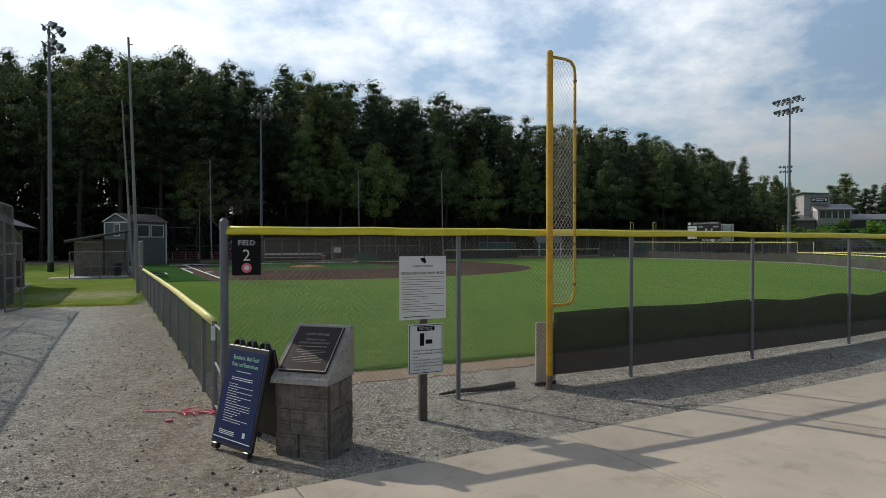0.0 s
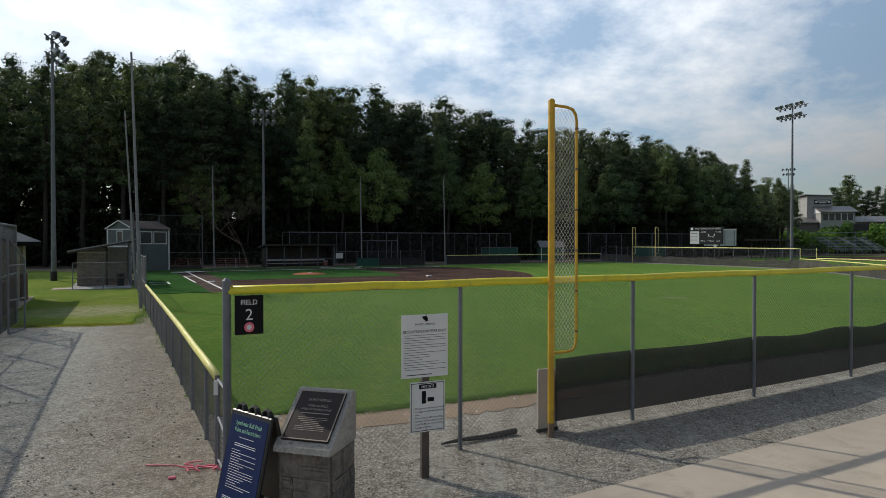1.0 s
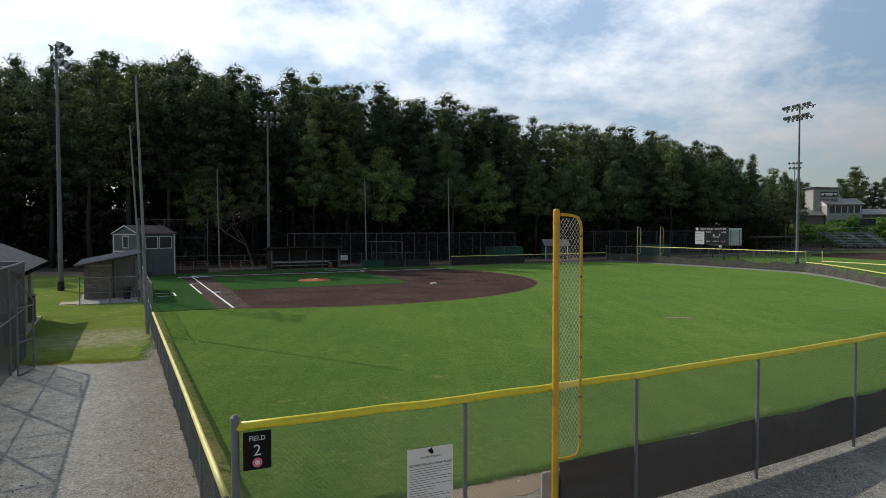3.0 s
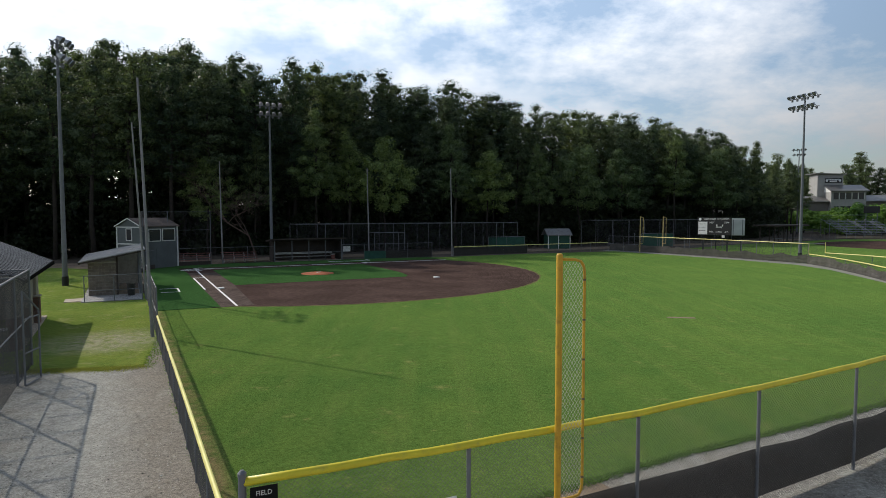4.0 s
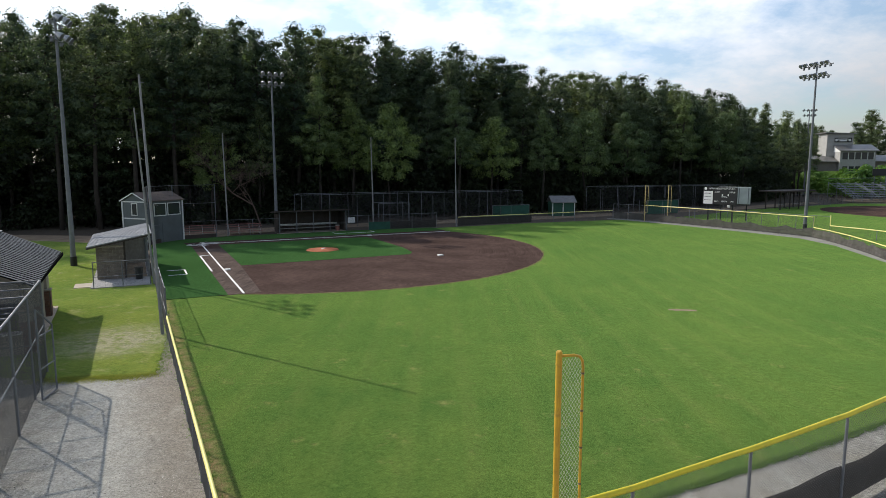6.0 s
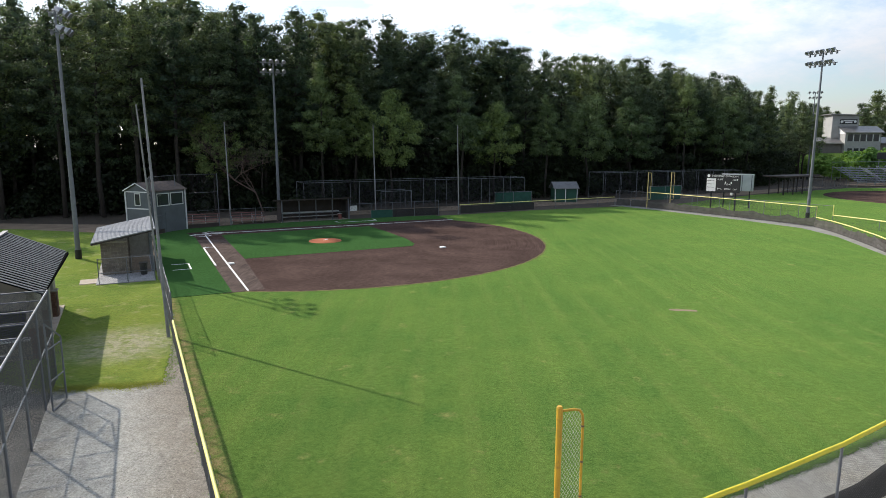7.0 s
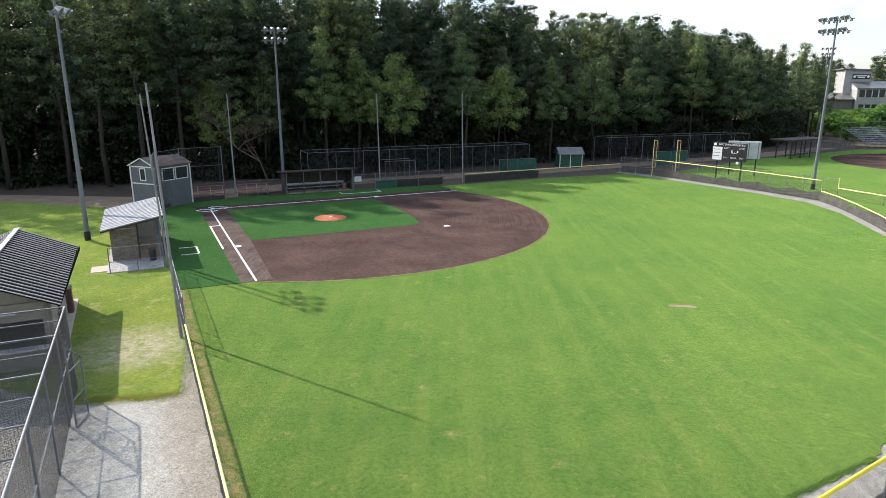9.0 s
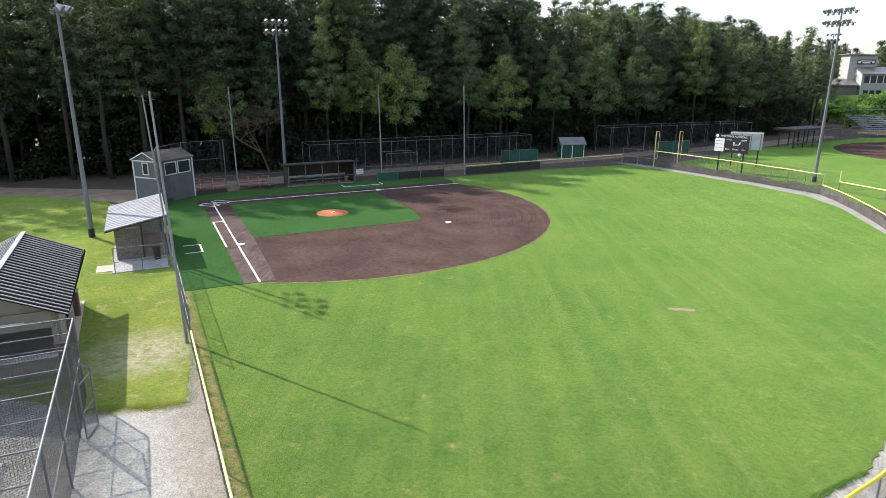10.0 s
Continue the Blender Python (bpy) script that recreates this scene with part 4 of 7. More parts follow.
def forest():
    rng = random.Random(11)
    kinds = []
    for i in range(5):
        kinds.append((tree_meshes(20 + i, 27, 0.42, 4.0, 13, 150, 0.12, "pine", 1.25, 0.55), "tall dark-green pine with a bare lower trunk", M_PINE))
    for i in range(3):
        kinds.append((tree_meshes(40 + i, 22, 0.38, 4.2, 13, 190, 0.105, "cone", 1.15, 0.6), "full conical pine at the wood's edge", M_PINE))
    for i in range(3):
        kinds.append((tree_meshes(60 + i, 14, 0.42, 4.3, 8, 290, 0.095, "dome", 1.05, 0.7), "leafy broad-crowned tree at the wood's edge", M_OAK))
    for i in range(2):
        kinds.append((tree_meshes(80 + i, 20, 0.45, 3.7, 12, 240, 0.095, "cone", 1.05, 0.6), "pale green young pine at the wood's edge", M_OAK))
    for (tr, cr), _, mt in kinds:
        cr.materials.append(mt)

    def plant(x, y, k, s, wide=1.0):
        (tr, cr), label, mt = kinds[k]
        t = thing("tree", x, y, -0.05, label, "tree", "trees of the wood", rz=rng.uniform(0, 360))
        t.scale = (s * wide * rng.uniform(0.9, 1.1), s * wide * rng.uniform(0.9, 1.1), s)
        part("trunk", tr, M_BARK, t)
        part("crown", cr, mt, t)
    # the edge of the wood, from far left round to the right
    edge = [Vector(p) for p in ((-95, 70), (-72, 76), (-52, 80), (-37, 82), (-23, 90.5), (-8, 100), (8, 108.5), (22, 116), (38, 124), (56, 133), (70, 145), (80, 160))]
    row = subdivide(edge, 4.6)
    # paler trees that stand out before the dark ones
    pale = ((-19.6, 89.5, 11, 1.0), (-15.3, 92.2, 12, 0.86), (-10.2, 94.0, 8, 1.15), (0.6, 100.6, 11, 0.98), (5.8, 103.6, 9, 1.08), (14.8, 107.9, 12, 0.84), (22.8, 112.2, 10, 1.22), (32, 118.5, 9, 1.2), (44, 125, 11, 1.1), (54, 130, 10, 1.3), (-60, 77.5, 9, 1.0))
    for x, y, k, s in ((-41, 79.5, 1, 0.95), (-37, 82, 3, 0.96), (-45, 77.8, 2, 0.96), (-49.5, 77, 0, 0.97), (-32.5, 84.8, 4, 0.96), (-56, 75, 1, 0.98), (-62, 72, 3, 0.98), (-66, 68, 2, 1.0), (-71, 66, 0, 1.0), (-28, 90, 2, 1.0), (-23.5, 93.5, 0, 1.02)):
        plant(x, y, k, s)
    for x, y, k, s in pale:
        plant(x, y, k, s)
    for depth, (back, lo, hi) in enumerate(((0, 0.62, 0.9), (4, 0.82, 0.96), (8.5, 0.93, 1.03), (13, 0.96, 1.05), (18, 0.98, 1.07))):
        for i, p in enumerate(row):
            if depth == 0 and rng.random() < 0.42:
                continue
            d = (row[min(i + 1, len(row) - 1)] - row[max(i - 1, 0)]).normalized()
            nn = Vector((-d.y, d.x))
            q = p + nn * (back + rng.uniform(-2, 2)) + d * rng.uniform(-2, 2)
            fade = 1.08 - 0.42 * max(0, i / len(row) - 0.42)
            if depth == 0:
                if min((q - Vector(e[:2])).length for e in pale) > 6.5:
                    plant(q.x, q.y, rng.choice((5, 6, 7, 8, 9, 5, 6, 7)), rng.uniform(0.6, 1.0))
            else:
                plant(q.x, q.y, rng.randrange(5) if rng.random() < 0.75 else rng.choice((5, 6, 7)), fade * rng.uniform(lo, hi), (1, 1, 1.12, 1.3, 1.4)[depth])
    for x, y in ((85, 168), (90, 178), (93, 186), (87, 181), (97, 194), (82, 172), (103, 206), (108, 214), (113, 222), (101, 200), (88.5, 166), (91, 169), (102, 189.5), (106, 192), (99, 187)):
        plant(x, y, rng.choice((5, 6, 7)), rng.uniform(0.75, 0.95))
    # the tallest crowns, far back in the wood
    for k in range(15):
        plant(-50 + 4.1 * k + rng.uniform(-1, 1), 97 + 1.65 * k + rng.uniform(-2, 2), rng.randrange(5), rng.uniform(1.05, 1.13) - 0.004 * k, 1.35)
    # a farther wood beyond the next field
    for i in range(84):
        plant(96 + i * 2.8 + rng.uniform(-2, 2), 232 + 0.15 * i * 2.8 + rng.uniform(0, 40), rng.choice((1, 3, 5, 6, 7, 5, 6)), rng.uniform(1.0, 1.2), 1.4)
    # undergrowth that closes the foot of the wood, with shade in its leaf colour
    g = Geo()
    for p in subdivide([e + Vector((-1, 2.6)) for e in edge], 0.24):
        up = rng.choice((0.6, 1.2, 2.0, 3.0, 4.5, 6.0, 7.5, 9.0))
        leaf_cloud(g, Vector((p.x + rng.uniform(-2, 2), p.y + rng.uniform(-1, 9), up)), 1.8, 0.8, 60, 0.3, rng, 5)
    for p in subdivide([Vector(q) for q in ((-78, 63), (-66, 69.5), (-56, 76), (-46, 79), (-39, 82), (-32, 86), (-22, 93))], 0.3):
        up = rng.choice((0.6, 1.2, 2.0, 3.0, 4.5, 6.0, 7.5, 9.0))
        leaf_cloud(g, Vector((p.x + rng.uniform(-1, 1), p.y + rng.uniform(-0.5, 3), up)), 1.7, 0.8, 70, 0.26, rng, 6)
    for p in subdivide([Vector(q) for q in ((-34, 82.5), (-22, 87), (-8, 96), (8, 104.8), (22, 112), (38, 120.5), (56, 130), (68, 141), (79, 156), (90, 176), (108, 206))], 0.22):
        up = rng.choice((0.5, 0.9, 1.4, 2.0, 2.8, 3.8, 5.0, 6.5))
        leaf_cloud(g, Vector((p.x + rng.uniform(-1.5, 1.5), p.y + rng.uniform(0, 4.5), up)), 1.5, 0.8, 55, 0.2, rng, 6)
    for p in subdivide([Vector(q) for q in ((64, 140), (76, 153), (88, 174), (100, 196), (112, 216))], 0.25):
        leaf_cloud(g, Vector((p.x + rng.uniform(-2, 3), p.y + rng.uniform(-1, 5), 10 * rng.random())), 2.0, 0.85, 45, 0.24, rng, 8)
    sheet("undergrowth", g, M_UNDER, "tangled undergrowth beneath the trees, coloured dark as in shade", "undergrowth", "stuff")
    # the depth of the wood, where single trees are lost: shade in its colour
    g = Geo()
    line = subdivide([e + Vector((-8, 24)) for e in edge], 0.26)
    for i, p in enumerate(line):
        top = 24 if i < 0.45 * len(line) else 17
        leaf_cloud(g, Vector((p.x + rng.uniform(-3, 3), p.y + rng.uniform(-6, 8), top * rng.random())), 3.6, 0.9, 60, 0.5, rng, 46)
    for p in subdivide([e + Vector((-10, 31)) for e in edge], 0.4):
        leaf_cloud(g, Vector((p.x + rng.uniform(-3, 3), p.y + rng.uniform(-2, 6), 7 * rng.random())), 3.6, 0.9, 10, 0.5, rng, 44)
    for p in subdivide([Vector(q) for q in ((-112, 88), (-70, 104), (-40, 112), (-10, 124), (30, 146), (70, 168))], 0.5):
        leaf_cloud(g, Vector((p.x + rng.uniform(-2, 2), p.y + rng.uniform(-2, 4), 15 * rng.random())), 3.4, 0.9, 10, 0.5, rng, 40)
    sheet("deep_wood", g, M_UNDER, "depth of the pine wood, coloured dark as in shade", "wood", "stuff")


def dead_tree(x, y, h):
    rng = random.Random(5)
    t = thing("dead_tree", x, y, 0, "bare reddish-brown dead tree at the wood's edge", "tree")
    g = Geo()

    def limb(p, d, ln, r, depth):
        pts, q, e = [p], p, d
        for _ in range(3):
            e = (e + Vector((rng.gauss(0, 0.25), rng.gauss(0, 0.25), rng.gauss(0.02, 0.18)))).normalized()
            q = q + e * ln / 3
            pts.append(q)
        g.path(pts, [r, r * 0.8, r * 0.6, r * 0.35], 5)
        if depth:
            for _ in range(5):
                k = rng.choice((1, 2, 3))
                limb(pts[k], (e + Vector((rng.gauss(0, 0.9), rng.gauss(0, 0.9), rng.gauss(0.1, 0.5)))).normalized(), ln * rng.uniform(0.45, 0.75), r * 0.5, depth - 1)
    limb(Vector((0, 0, -0.2)), Vector((0, 0, 1)), h * 0.55, 0.12, 4)
    part("bare_crown", g, M_DEADWOOD, t)


M_DEADWOOD = mat("dead_wood", (0.14, 0.095, 0.075), 0.9, var=0.3, bump=0.3)
forest()
dead_tree(-26.5, 84.0, 17)


def tufts(name, pts, count, width, material, size, label, seed):
    """Loose grass tufts scattered along a line."""
    rng = random.Random(seed)
    pts = [Vector(p) for p in pts]
    g = Geo()
    seg = [(q - p).length for p, q in zip(pts, pts[1:])]
    for _ in range(count):
        w = rng.random() * sum(seg)
        for k, l in enumerate(seg):
            if w <= l:
                break
            w -= l
        c = pts[k].lerp(pts[k + 1], w / seg[k]) + Vector((rng.gauss(0, width), rng.gauss(0, width)))
        z = rise(c.y) + 0.01
        for _ in range(5):
            a, s = rng.uniform(0, 6.28), size * rng.uniform(0.5, 1.3)
            d = Vector((math.cos(a), math.sin(a)))
            n = Vector((-d.y, d.x)) * 0.006
            b = c + d * rng.uniform(0, 0.03)
            tip = b + d * s * 0.6
            i = len(g.v)
            g.v += [(b.x - n.x, b.y - n.y, z), (b.x + n.x, b.y + n.y, z), (tip.x, tip.y, z + s)]
            g.f.append((i, i + 1, i + 2))
    sheet(name, g, material, label, "grass", "stuff")


tufts("grass_fringe", [(-2.7, 10.3), (-1.45, 10.35), (1.65, 11.8), (5.3, 14.05), (9.6, 16.35), (13.6, 18.65)], 3800, 0.07, M_BUSH, 0.055, "ragged fringe of grass blades beside the gravel", 3)
tufts("grass_fringe", [(-3.85, 10.2), (-7.5, 17.0), (-10.6, 22.9), (-13.4, 28.2)], 1800, 0.09, M_BUSH, 0.06, "ragged fringe of grass blades along the fence", 4)
tufts("grass_fringe", [(-11.2, 22.4), (-12.8, 26.6), (-13.8, 29.0), (-16.5, 34.2)], 1300, 0.16, M_BUSH, 0.035, "ragged fringe of grass blades by the bare strip", 6)
tufts("grass_fringe", [(-15.6, 21.55), (-14.4, 21.7), (-13.2, 21.95), (-12.3, 22.05), (-11.4, 22.4)], 3000, 0.22, M_LANETUFT, 0.03, "ragged grass blades fading into the gravel lane", 8)
layer("bare_strip", rough_edge([(-2.55, 8.9), (-0.6, 9.75), (2.2, 11.2), (3.2, 11.9), (3.0, 12.7), (1.6, 12.1), (-1.5, 10.6), (-2.7, 10.4)], 0.12, 0.2, 12), 0.008, M_DUST, "brown bare soil between fence and grass", "soil")

# ---- near yard ----
M_SIGN_W = mat("sign_white", (0.74, 0.74, 0.72), 0.45, var=0.05, big=3, bump=0.02)
M_INK = mat("sign_ink", (0.010, 0.010, 0.011), 0.7, var=0.1, bump=0, spec=0.15)
M_GREYINK = mat("fine_grey_print", (0.09, 0.09, 0.095), 0.7, var=0.1, bump=0, spec=0.15)
M_NAVY = mat("navy_print", (0.008, 0.020, 0.085), 0.6, spec=0.2, var=0.15, big=3, bump=0.02)
M_GREENINK = mat("pale_green_ink", (0.32, 0.62, 0.42), 0.5, var=0.05, bump=0)
M_WHITEINK = mat("white_ink", (0.72, 0.74, 0.75), 0.5, var=0.05, bump=0)
M_PLASTIC = mat("black_plastic", (0.012, 0.012, 0.013), 0.4, var=0.2, fine=80, bump=0.05)
M_BRONZE = mat("dark_bronze", (0.035, 0.027, 0.024), 0.4, 0.6, var=0.2, fine=60, bump=0.06)
M_BRONZE_HI = mat("worn_bronze", (0.32, 0.27, 0.23), 0.45, 0.5, var=0.1, bump=0)
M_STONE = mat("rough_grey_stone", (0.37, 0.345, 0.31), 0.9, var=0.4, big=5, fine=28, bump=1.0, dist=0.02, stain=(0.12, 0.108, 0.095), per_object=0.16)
# body stones, darker and browner than the cap stone
M_BODYSTONE = mat("dark_body_stone", (0.18, 0.16, 0.135), 0.95, var=0.45, big=6, fine=24, bump=1.0, dist=0.025, stain=(0.075, 0.066, 0.056), per_object=0.14)
M_JOINT = mat("open_joint", (0.05, 0.045, 0.04), 0.95, var=0.3, big=5, fine=60, bump=0.5)
M_MORTAR = mat("mortar", (0.12, 0.108, 0.092), 0.95, var=0.2, big=5, fine=60, bump=0.5)
M_POSTWOOD = mat("dark_wood_post", (0.10, 0.085, 0.07), 0.85, var=0.3, big=5, fine=40, bump=0.4)
M_PINK = mat("pink_tape", (0.75, 0.16, 0.22), 0.5, var=0.1, bump=0)
M_PAD = mat("cream_pad", (0.46, 0.42, 0.37), 0.8, var=0.2, big=4, bump=0.1)


def bars(parent, m, rows, width, height, material, rng, bar=0.45, left=True, name="print_line"):
    """Lines of writing too small to read, as plain bars. m places the block's middle, local z out of the board."""
    for i in range(rows):
        w = width * (1.0 if rng.random() < 0.6 else rng.uniform(0.35, 0.9))
        y = height / 2 - height * (i + 0.5) / rows
        h = height / rows * bar
        x = -(width - w) / 2 if left else 0
        ob = part(name, Geo().box((x, y, 0.0012), (w, h, 0.0016)), material, parent)
        ob.matrix_basis = m


def sign_post():
    x, y, z0 = -0.235, 7.5, rise(7.5)
    s = thing("park_sign", x, y, z0, "two white rule notices on a dark wooden post", "sign", rz=24)
    part("post", Geo().box((0, 0.02, 0.62), (0.095, 0.075, 1.9), 0, 0.008), M_POSTWOOD, s)
    board = part("rules_board", Geo().box((-0.015, -0.024, 1.605), (0.60, 0.006, 0.755), 0, 0.002), M_SIGN_W, s, "white printed board")
    rng = random.Random(3)
    part("emblem", Geo().hull([(-0.055, -0.029, 1.955), (-0.03, -0.029, 1.915), (0.025, -0.029, 1.93), (0.0, -0.029, 1.97)], [(-0.055, -0.031, 1.955), (-0.03, -0.031, 1.915), (0.025, -0.031, 1.93), (0.0, -0.031, 1.97)]), M_INK, board)
    part("emblem", Geo().hull([(-0.03, -0.029, 1.935), (-0.005, -0.029, 1.895), (0.03, -0.029, 1.91), (0.0, -0.029, 1.945)], [(-0.03, -0.031, 1.935), (-0.005, -0.031, 1.895), (0.03, -0.031, 1.91), (0.0, -0.031, 1.945)]), M_INK, board)
    lettering("SANDY SPRINGS", 0.032, M_INK, board, pose(-0.015, -0.0285, 1.855, 90, 0, 0), width=0.26)
    lettering("RECREATION AND PARK RULES", 0.046, M_INK, board, pose(-0.015, -0.0285, 1.765, 90, 0, 0), width=0.555)
    bars(board, pose(-0.015, -0.0275, 1.53, 90, 0, 0), 15, 0.54, 0.44, M_GREYINK, rng, 0.16)
    bars(board, pose(-0.015, -0.0275, 1.262, 90, 0, 0), 1, 0.5, 0.02, M_INK, rng, 0.4)
    note = part("notice_board", Geo().box((0.02, -0.024, 0.87), (0.455, 0.006, 0.605), 0, 0.002), M_SIGN_W, s, "white notice with a thin black border")
    for c, sz in (((0.02, -0.0285, 1.155), (0.43, 0.003, 0.007)), ((0.02, -0.0285, 0.585), (0.43, 0.003, 0.007)), ((-0.192, -0.0285, 0.87), (0.007, 0.003, 0.57)), ((0.232, -0.0285, 0.87), (0.007, 0.003, 0.57))):
        part("border", Geo().box(c, sz), M_INK, note)
    part("heading_bar", Geo().box((0.02, -0.0285, 1.115), (0.225, 0.004, 0.056)), M_INK, note)
    lettering("NOTICE", 0.05, M_WHITEINK, note, pose(0.02, -0.032, 1.098, 90, 0, 0), width=0.165)
    # the pictogram, as plain blocks
    part("pictogram", Geo().box((-0.03, -0.0285, 0.985), (0.055, 0.003, 0.15)), M_INK, note)
    part("pictogram", Geo().box((0.06, -0.0285, 0.955), (0.085, 0.003, 0.05)), M_INK, note)
    for k, line in enumerate(("\u2022 All dogs must be kept on a leash.", "\u2022 No dogs are allowed on athletic", "   fields.", "\u2022 Please clean up after your dog.", "\u2022 Violators will be subject to fines", "   up to $1,000 per City of Sandy", "   Springs ordinance.")):
        lettering(line, 0.029, M_INK, note, pose(-0.165, -0.0285, 0.845 - 0.038 * k, 90, 0, 0), align="LEFT")
    for z in (1.98, 1.26, 1.15, 0.6):
        part("bolt", Geo().tube((0, -0.026, z), (0, -0.036, z), 0.008, 8), M_STEEL, s)


def a_frame():
    """A folding pavement sign: two leaning panels with hand-grips on top."""
    z0 = rise(6)
    s = thing("folding_sign", -1.99, 6.50, z0, "navy folding A-frame sign of black plastic on gravel", "sign", rz=-38)
    for sgn, face in ((-1, True), (1, False)):
        tilt = 13 * sgn
        panel = part("front_panel" if face else "back_panel", Geo().box((0, 0, 0.56), (0.70, 0.04, 1.02), 0, 0.012), M_PLASTIC, s)
        base = pose(0, sgn * 0.26, 0.02, tilt, 0, 0)
        panel.matrix_basis = base
        for dx in (-0.27, 0.27):
            part("foot", Geo().box((dx, 0, 0.03), (0.1, 0.06, 0.06), 0, 0.01), M_PLASTIC, panel)
        for dx in (-0.22, 0, 0.22):
            g = Geo().path([(dx - 0.06, 0, 1.06), (dx - 0.045, 0, 1.12), (dx, 0, 1.135), (dx + 0.045, 0, 1.12), (dx + 0.06, 0, 1.06)], 0.016, 8)
            part("grip", g, M_PLASTIC, panel)
        if face:
            part("poster", Geo().box((0, -0.022, 0.555), (0.63, 0.004, 0.93)), M_NAVY, panel, "navy printed poster")
            lettering("Synthetic Ball Field", 0.062, M_GREENINK, panel, pose(0, -0.0255, 0.925, 90, 0, 0), width=0.44)
            lettering("Rules and Restrictions", 0.062, M_GREENINK, panel, pose(0, -0.0255, 0.855, 90, 0, 0), width=0.44)
            rng = random.Random(9)
            bars(panel, pose(0, -0.0245, 0.805, 90, 0, 0), 1, 0.26, 0.02, M_WHITEINK, rng, 0.3, False)
            bars(panel, pose(0, -0.0245, 0.73, 90, 0, 0), 2, 0.36, 0.04, M_WHITEINK, rng, 0.35, False)
            bars(panel, pose(0, -0.0245, 0.485, 90, 0, 0), 16, 0.42, 0.4, M_WHITEINK, rng, 0.2)
            bars(panel, pose(-0.1, -0.0245, 0.185, 90, 0, 0), 3, 0.26, 0.05, M_WHITEINK, rng, 0.4)
            part("stripe", Geo().box((0, -0.0255, 0.125), (0.63, 0.003, 0.008)), M_WHITEINK, panel)
            part("emblem", Geo().box((0.19, -0.0255, 0.2), (0.04, 0.003, 0.05), 0), M_WHITEINK, panel)


def stone_pillar():
    """A masonry stand with a sloping cap stone and a bronze plaque."""
    z0 = rise(6.4)
    s = thing("stone_pedestal", -1.335, 6.47, z0, "grey stone pedestal with a slanted bronze plaque", "pedestal", rz=-16)
    rng = random.Random(4)
    part("core", Geo().box((0, 0.02, 0.40), (0.66, 0.66, 0.86)), M_MORTAR, s)
    z = -0.06
    for k, h in enumerate((0.30, 0.27, 0.31)):
        for side in range(4):
            a = side * 90
            cut = [rng.uniform(-0.1, 0.12)] if k != 1 else [rng.uniform(-0.16, -0.06), rng.uniform(0.02, 0.14)]
            edges = [-0.32] + cut + [0.32]
            for w0, w1 in zip(edges, edges[1:]):
                # rough blocks with slanting joints, some two to a course
                out, j = -0.355 + rng.uniform(-0.012, 0.008), 0.003
                e0, e1 = (0 if abs(w0) > 0.3 else rng.uniform(-0.03, 0.03)), (0 if abs(w1) > 0.3 else rng.uniform(-0.03, 0.03))
                levels = [z, z + h]
                if rng.random() < 0.45:
                    levels = [z, z + h * rng.uniform(0.4, 0.6), z + h]
                for za, zb in zip(levels, levels[1:]):
                    b0 = [(w0 + j, out), (w1 - j, out), (w1 - j, -0.27), (w0 + j, -0.27)]
                    low = [(x, y, za + j) for x, y in b0]
                    high = [(x + (e0 if i in (0, 3) else e1), y, zb - j) for i, (x, y) in enumerate(b0)]
                    mid = rng.uniform(0.008, 0.02)
                    g = Geo().hull(low, high)
                    g.hull([(x * 0.98 + (w0 + w1) * 0.01, out + 0.01, zz + 0.02) for x, zz in ((w0 + 0.02, za), (w1 - 0.02, za))] + [(w1 - 0.02, out + 0.02, zb - 0.02), (w0 + 0.02, out + 0.02, zb - 0.02)], [(w0 + 0.04, out - mid, za + 0.04), (w1 - 0.04, out - mid, za + 0.04), (w1 - 0.04, out - mid, zb - 0.04), (w0 + 0.04, out - mid, zb - 0.04)])
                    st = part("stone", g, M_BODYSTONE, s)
                    st.matrix_basis = pose(0, 0.02, 0, 0, 0, a)
        z += h
    # the wedge that carries the plaque: low in front, high behind
    g = Geo()
    prof = [(-0.42, 0.80), (-0.40, 0.86), (0.28, 1.36), (0.36, 1.36), (0.37, 0.80)]
    g.hull([(-0.36, y, zz) for y, zz in prof], [(0.36, y, zz) for y, zz in prof])
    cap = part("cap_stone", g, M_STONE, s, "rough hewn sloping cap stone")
    ang = math.degrees(math.atan2(0.50, 0.68))
    pl = pose(0, -0.05, 1.122, ang, 0, 0)
    plaque = part("plaque", Geo().box((0, 0, 0.012), (0.60, 0.71, 0.03), 0, 0.006), M_BRONZE, s, "dark bronze plaque with raised letters")
    plaque.matrix_basis = pl
    for c, sz in (((0, 0.343, 0.029), (0.59, 0.012, 0.006)), ((0, -0.343, 0.029), (0.59, 0.012, 0.006)), ((-0.29, 0, 0.029), (0.012, 0.674, 0.006)), ((0.29, 0, 0.029), (0.012, 0.674, 0.006))):
        part("rim", Geo().box(c, sz), M_BRONZE_HI, plaque)
    lettering("SANDY SPRINGS", 0.05, M_BRONZE_HI, plaque, pose(0, 0.2, 0.028), width=0.3)
    lettering("MORGAN FALLS", 0.042, M_BRONZE_HI, plaque, pose(0, 0.115, 0.028), width=0.26)
    lettering("ATHLETIC COMPLEX PARK", 0.042, M_BRONZE_HI, plaque, pose(0, 0.062, 0.028), width=0.4)
    rng = random.Random(2)
    bars(plaque, pose(0, 0.02, 0.0275), 1, 0.42, 0.03, M_BRONZE_HI, rng, 0.35, False)
    bars(plaque, pose(0, -0.13, 0.0275), 8, 0.38, 0.2, M_BRONZE_HI, rng, 0.22, False)
    s.scale = (0.88, 0.78, 0.93)


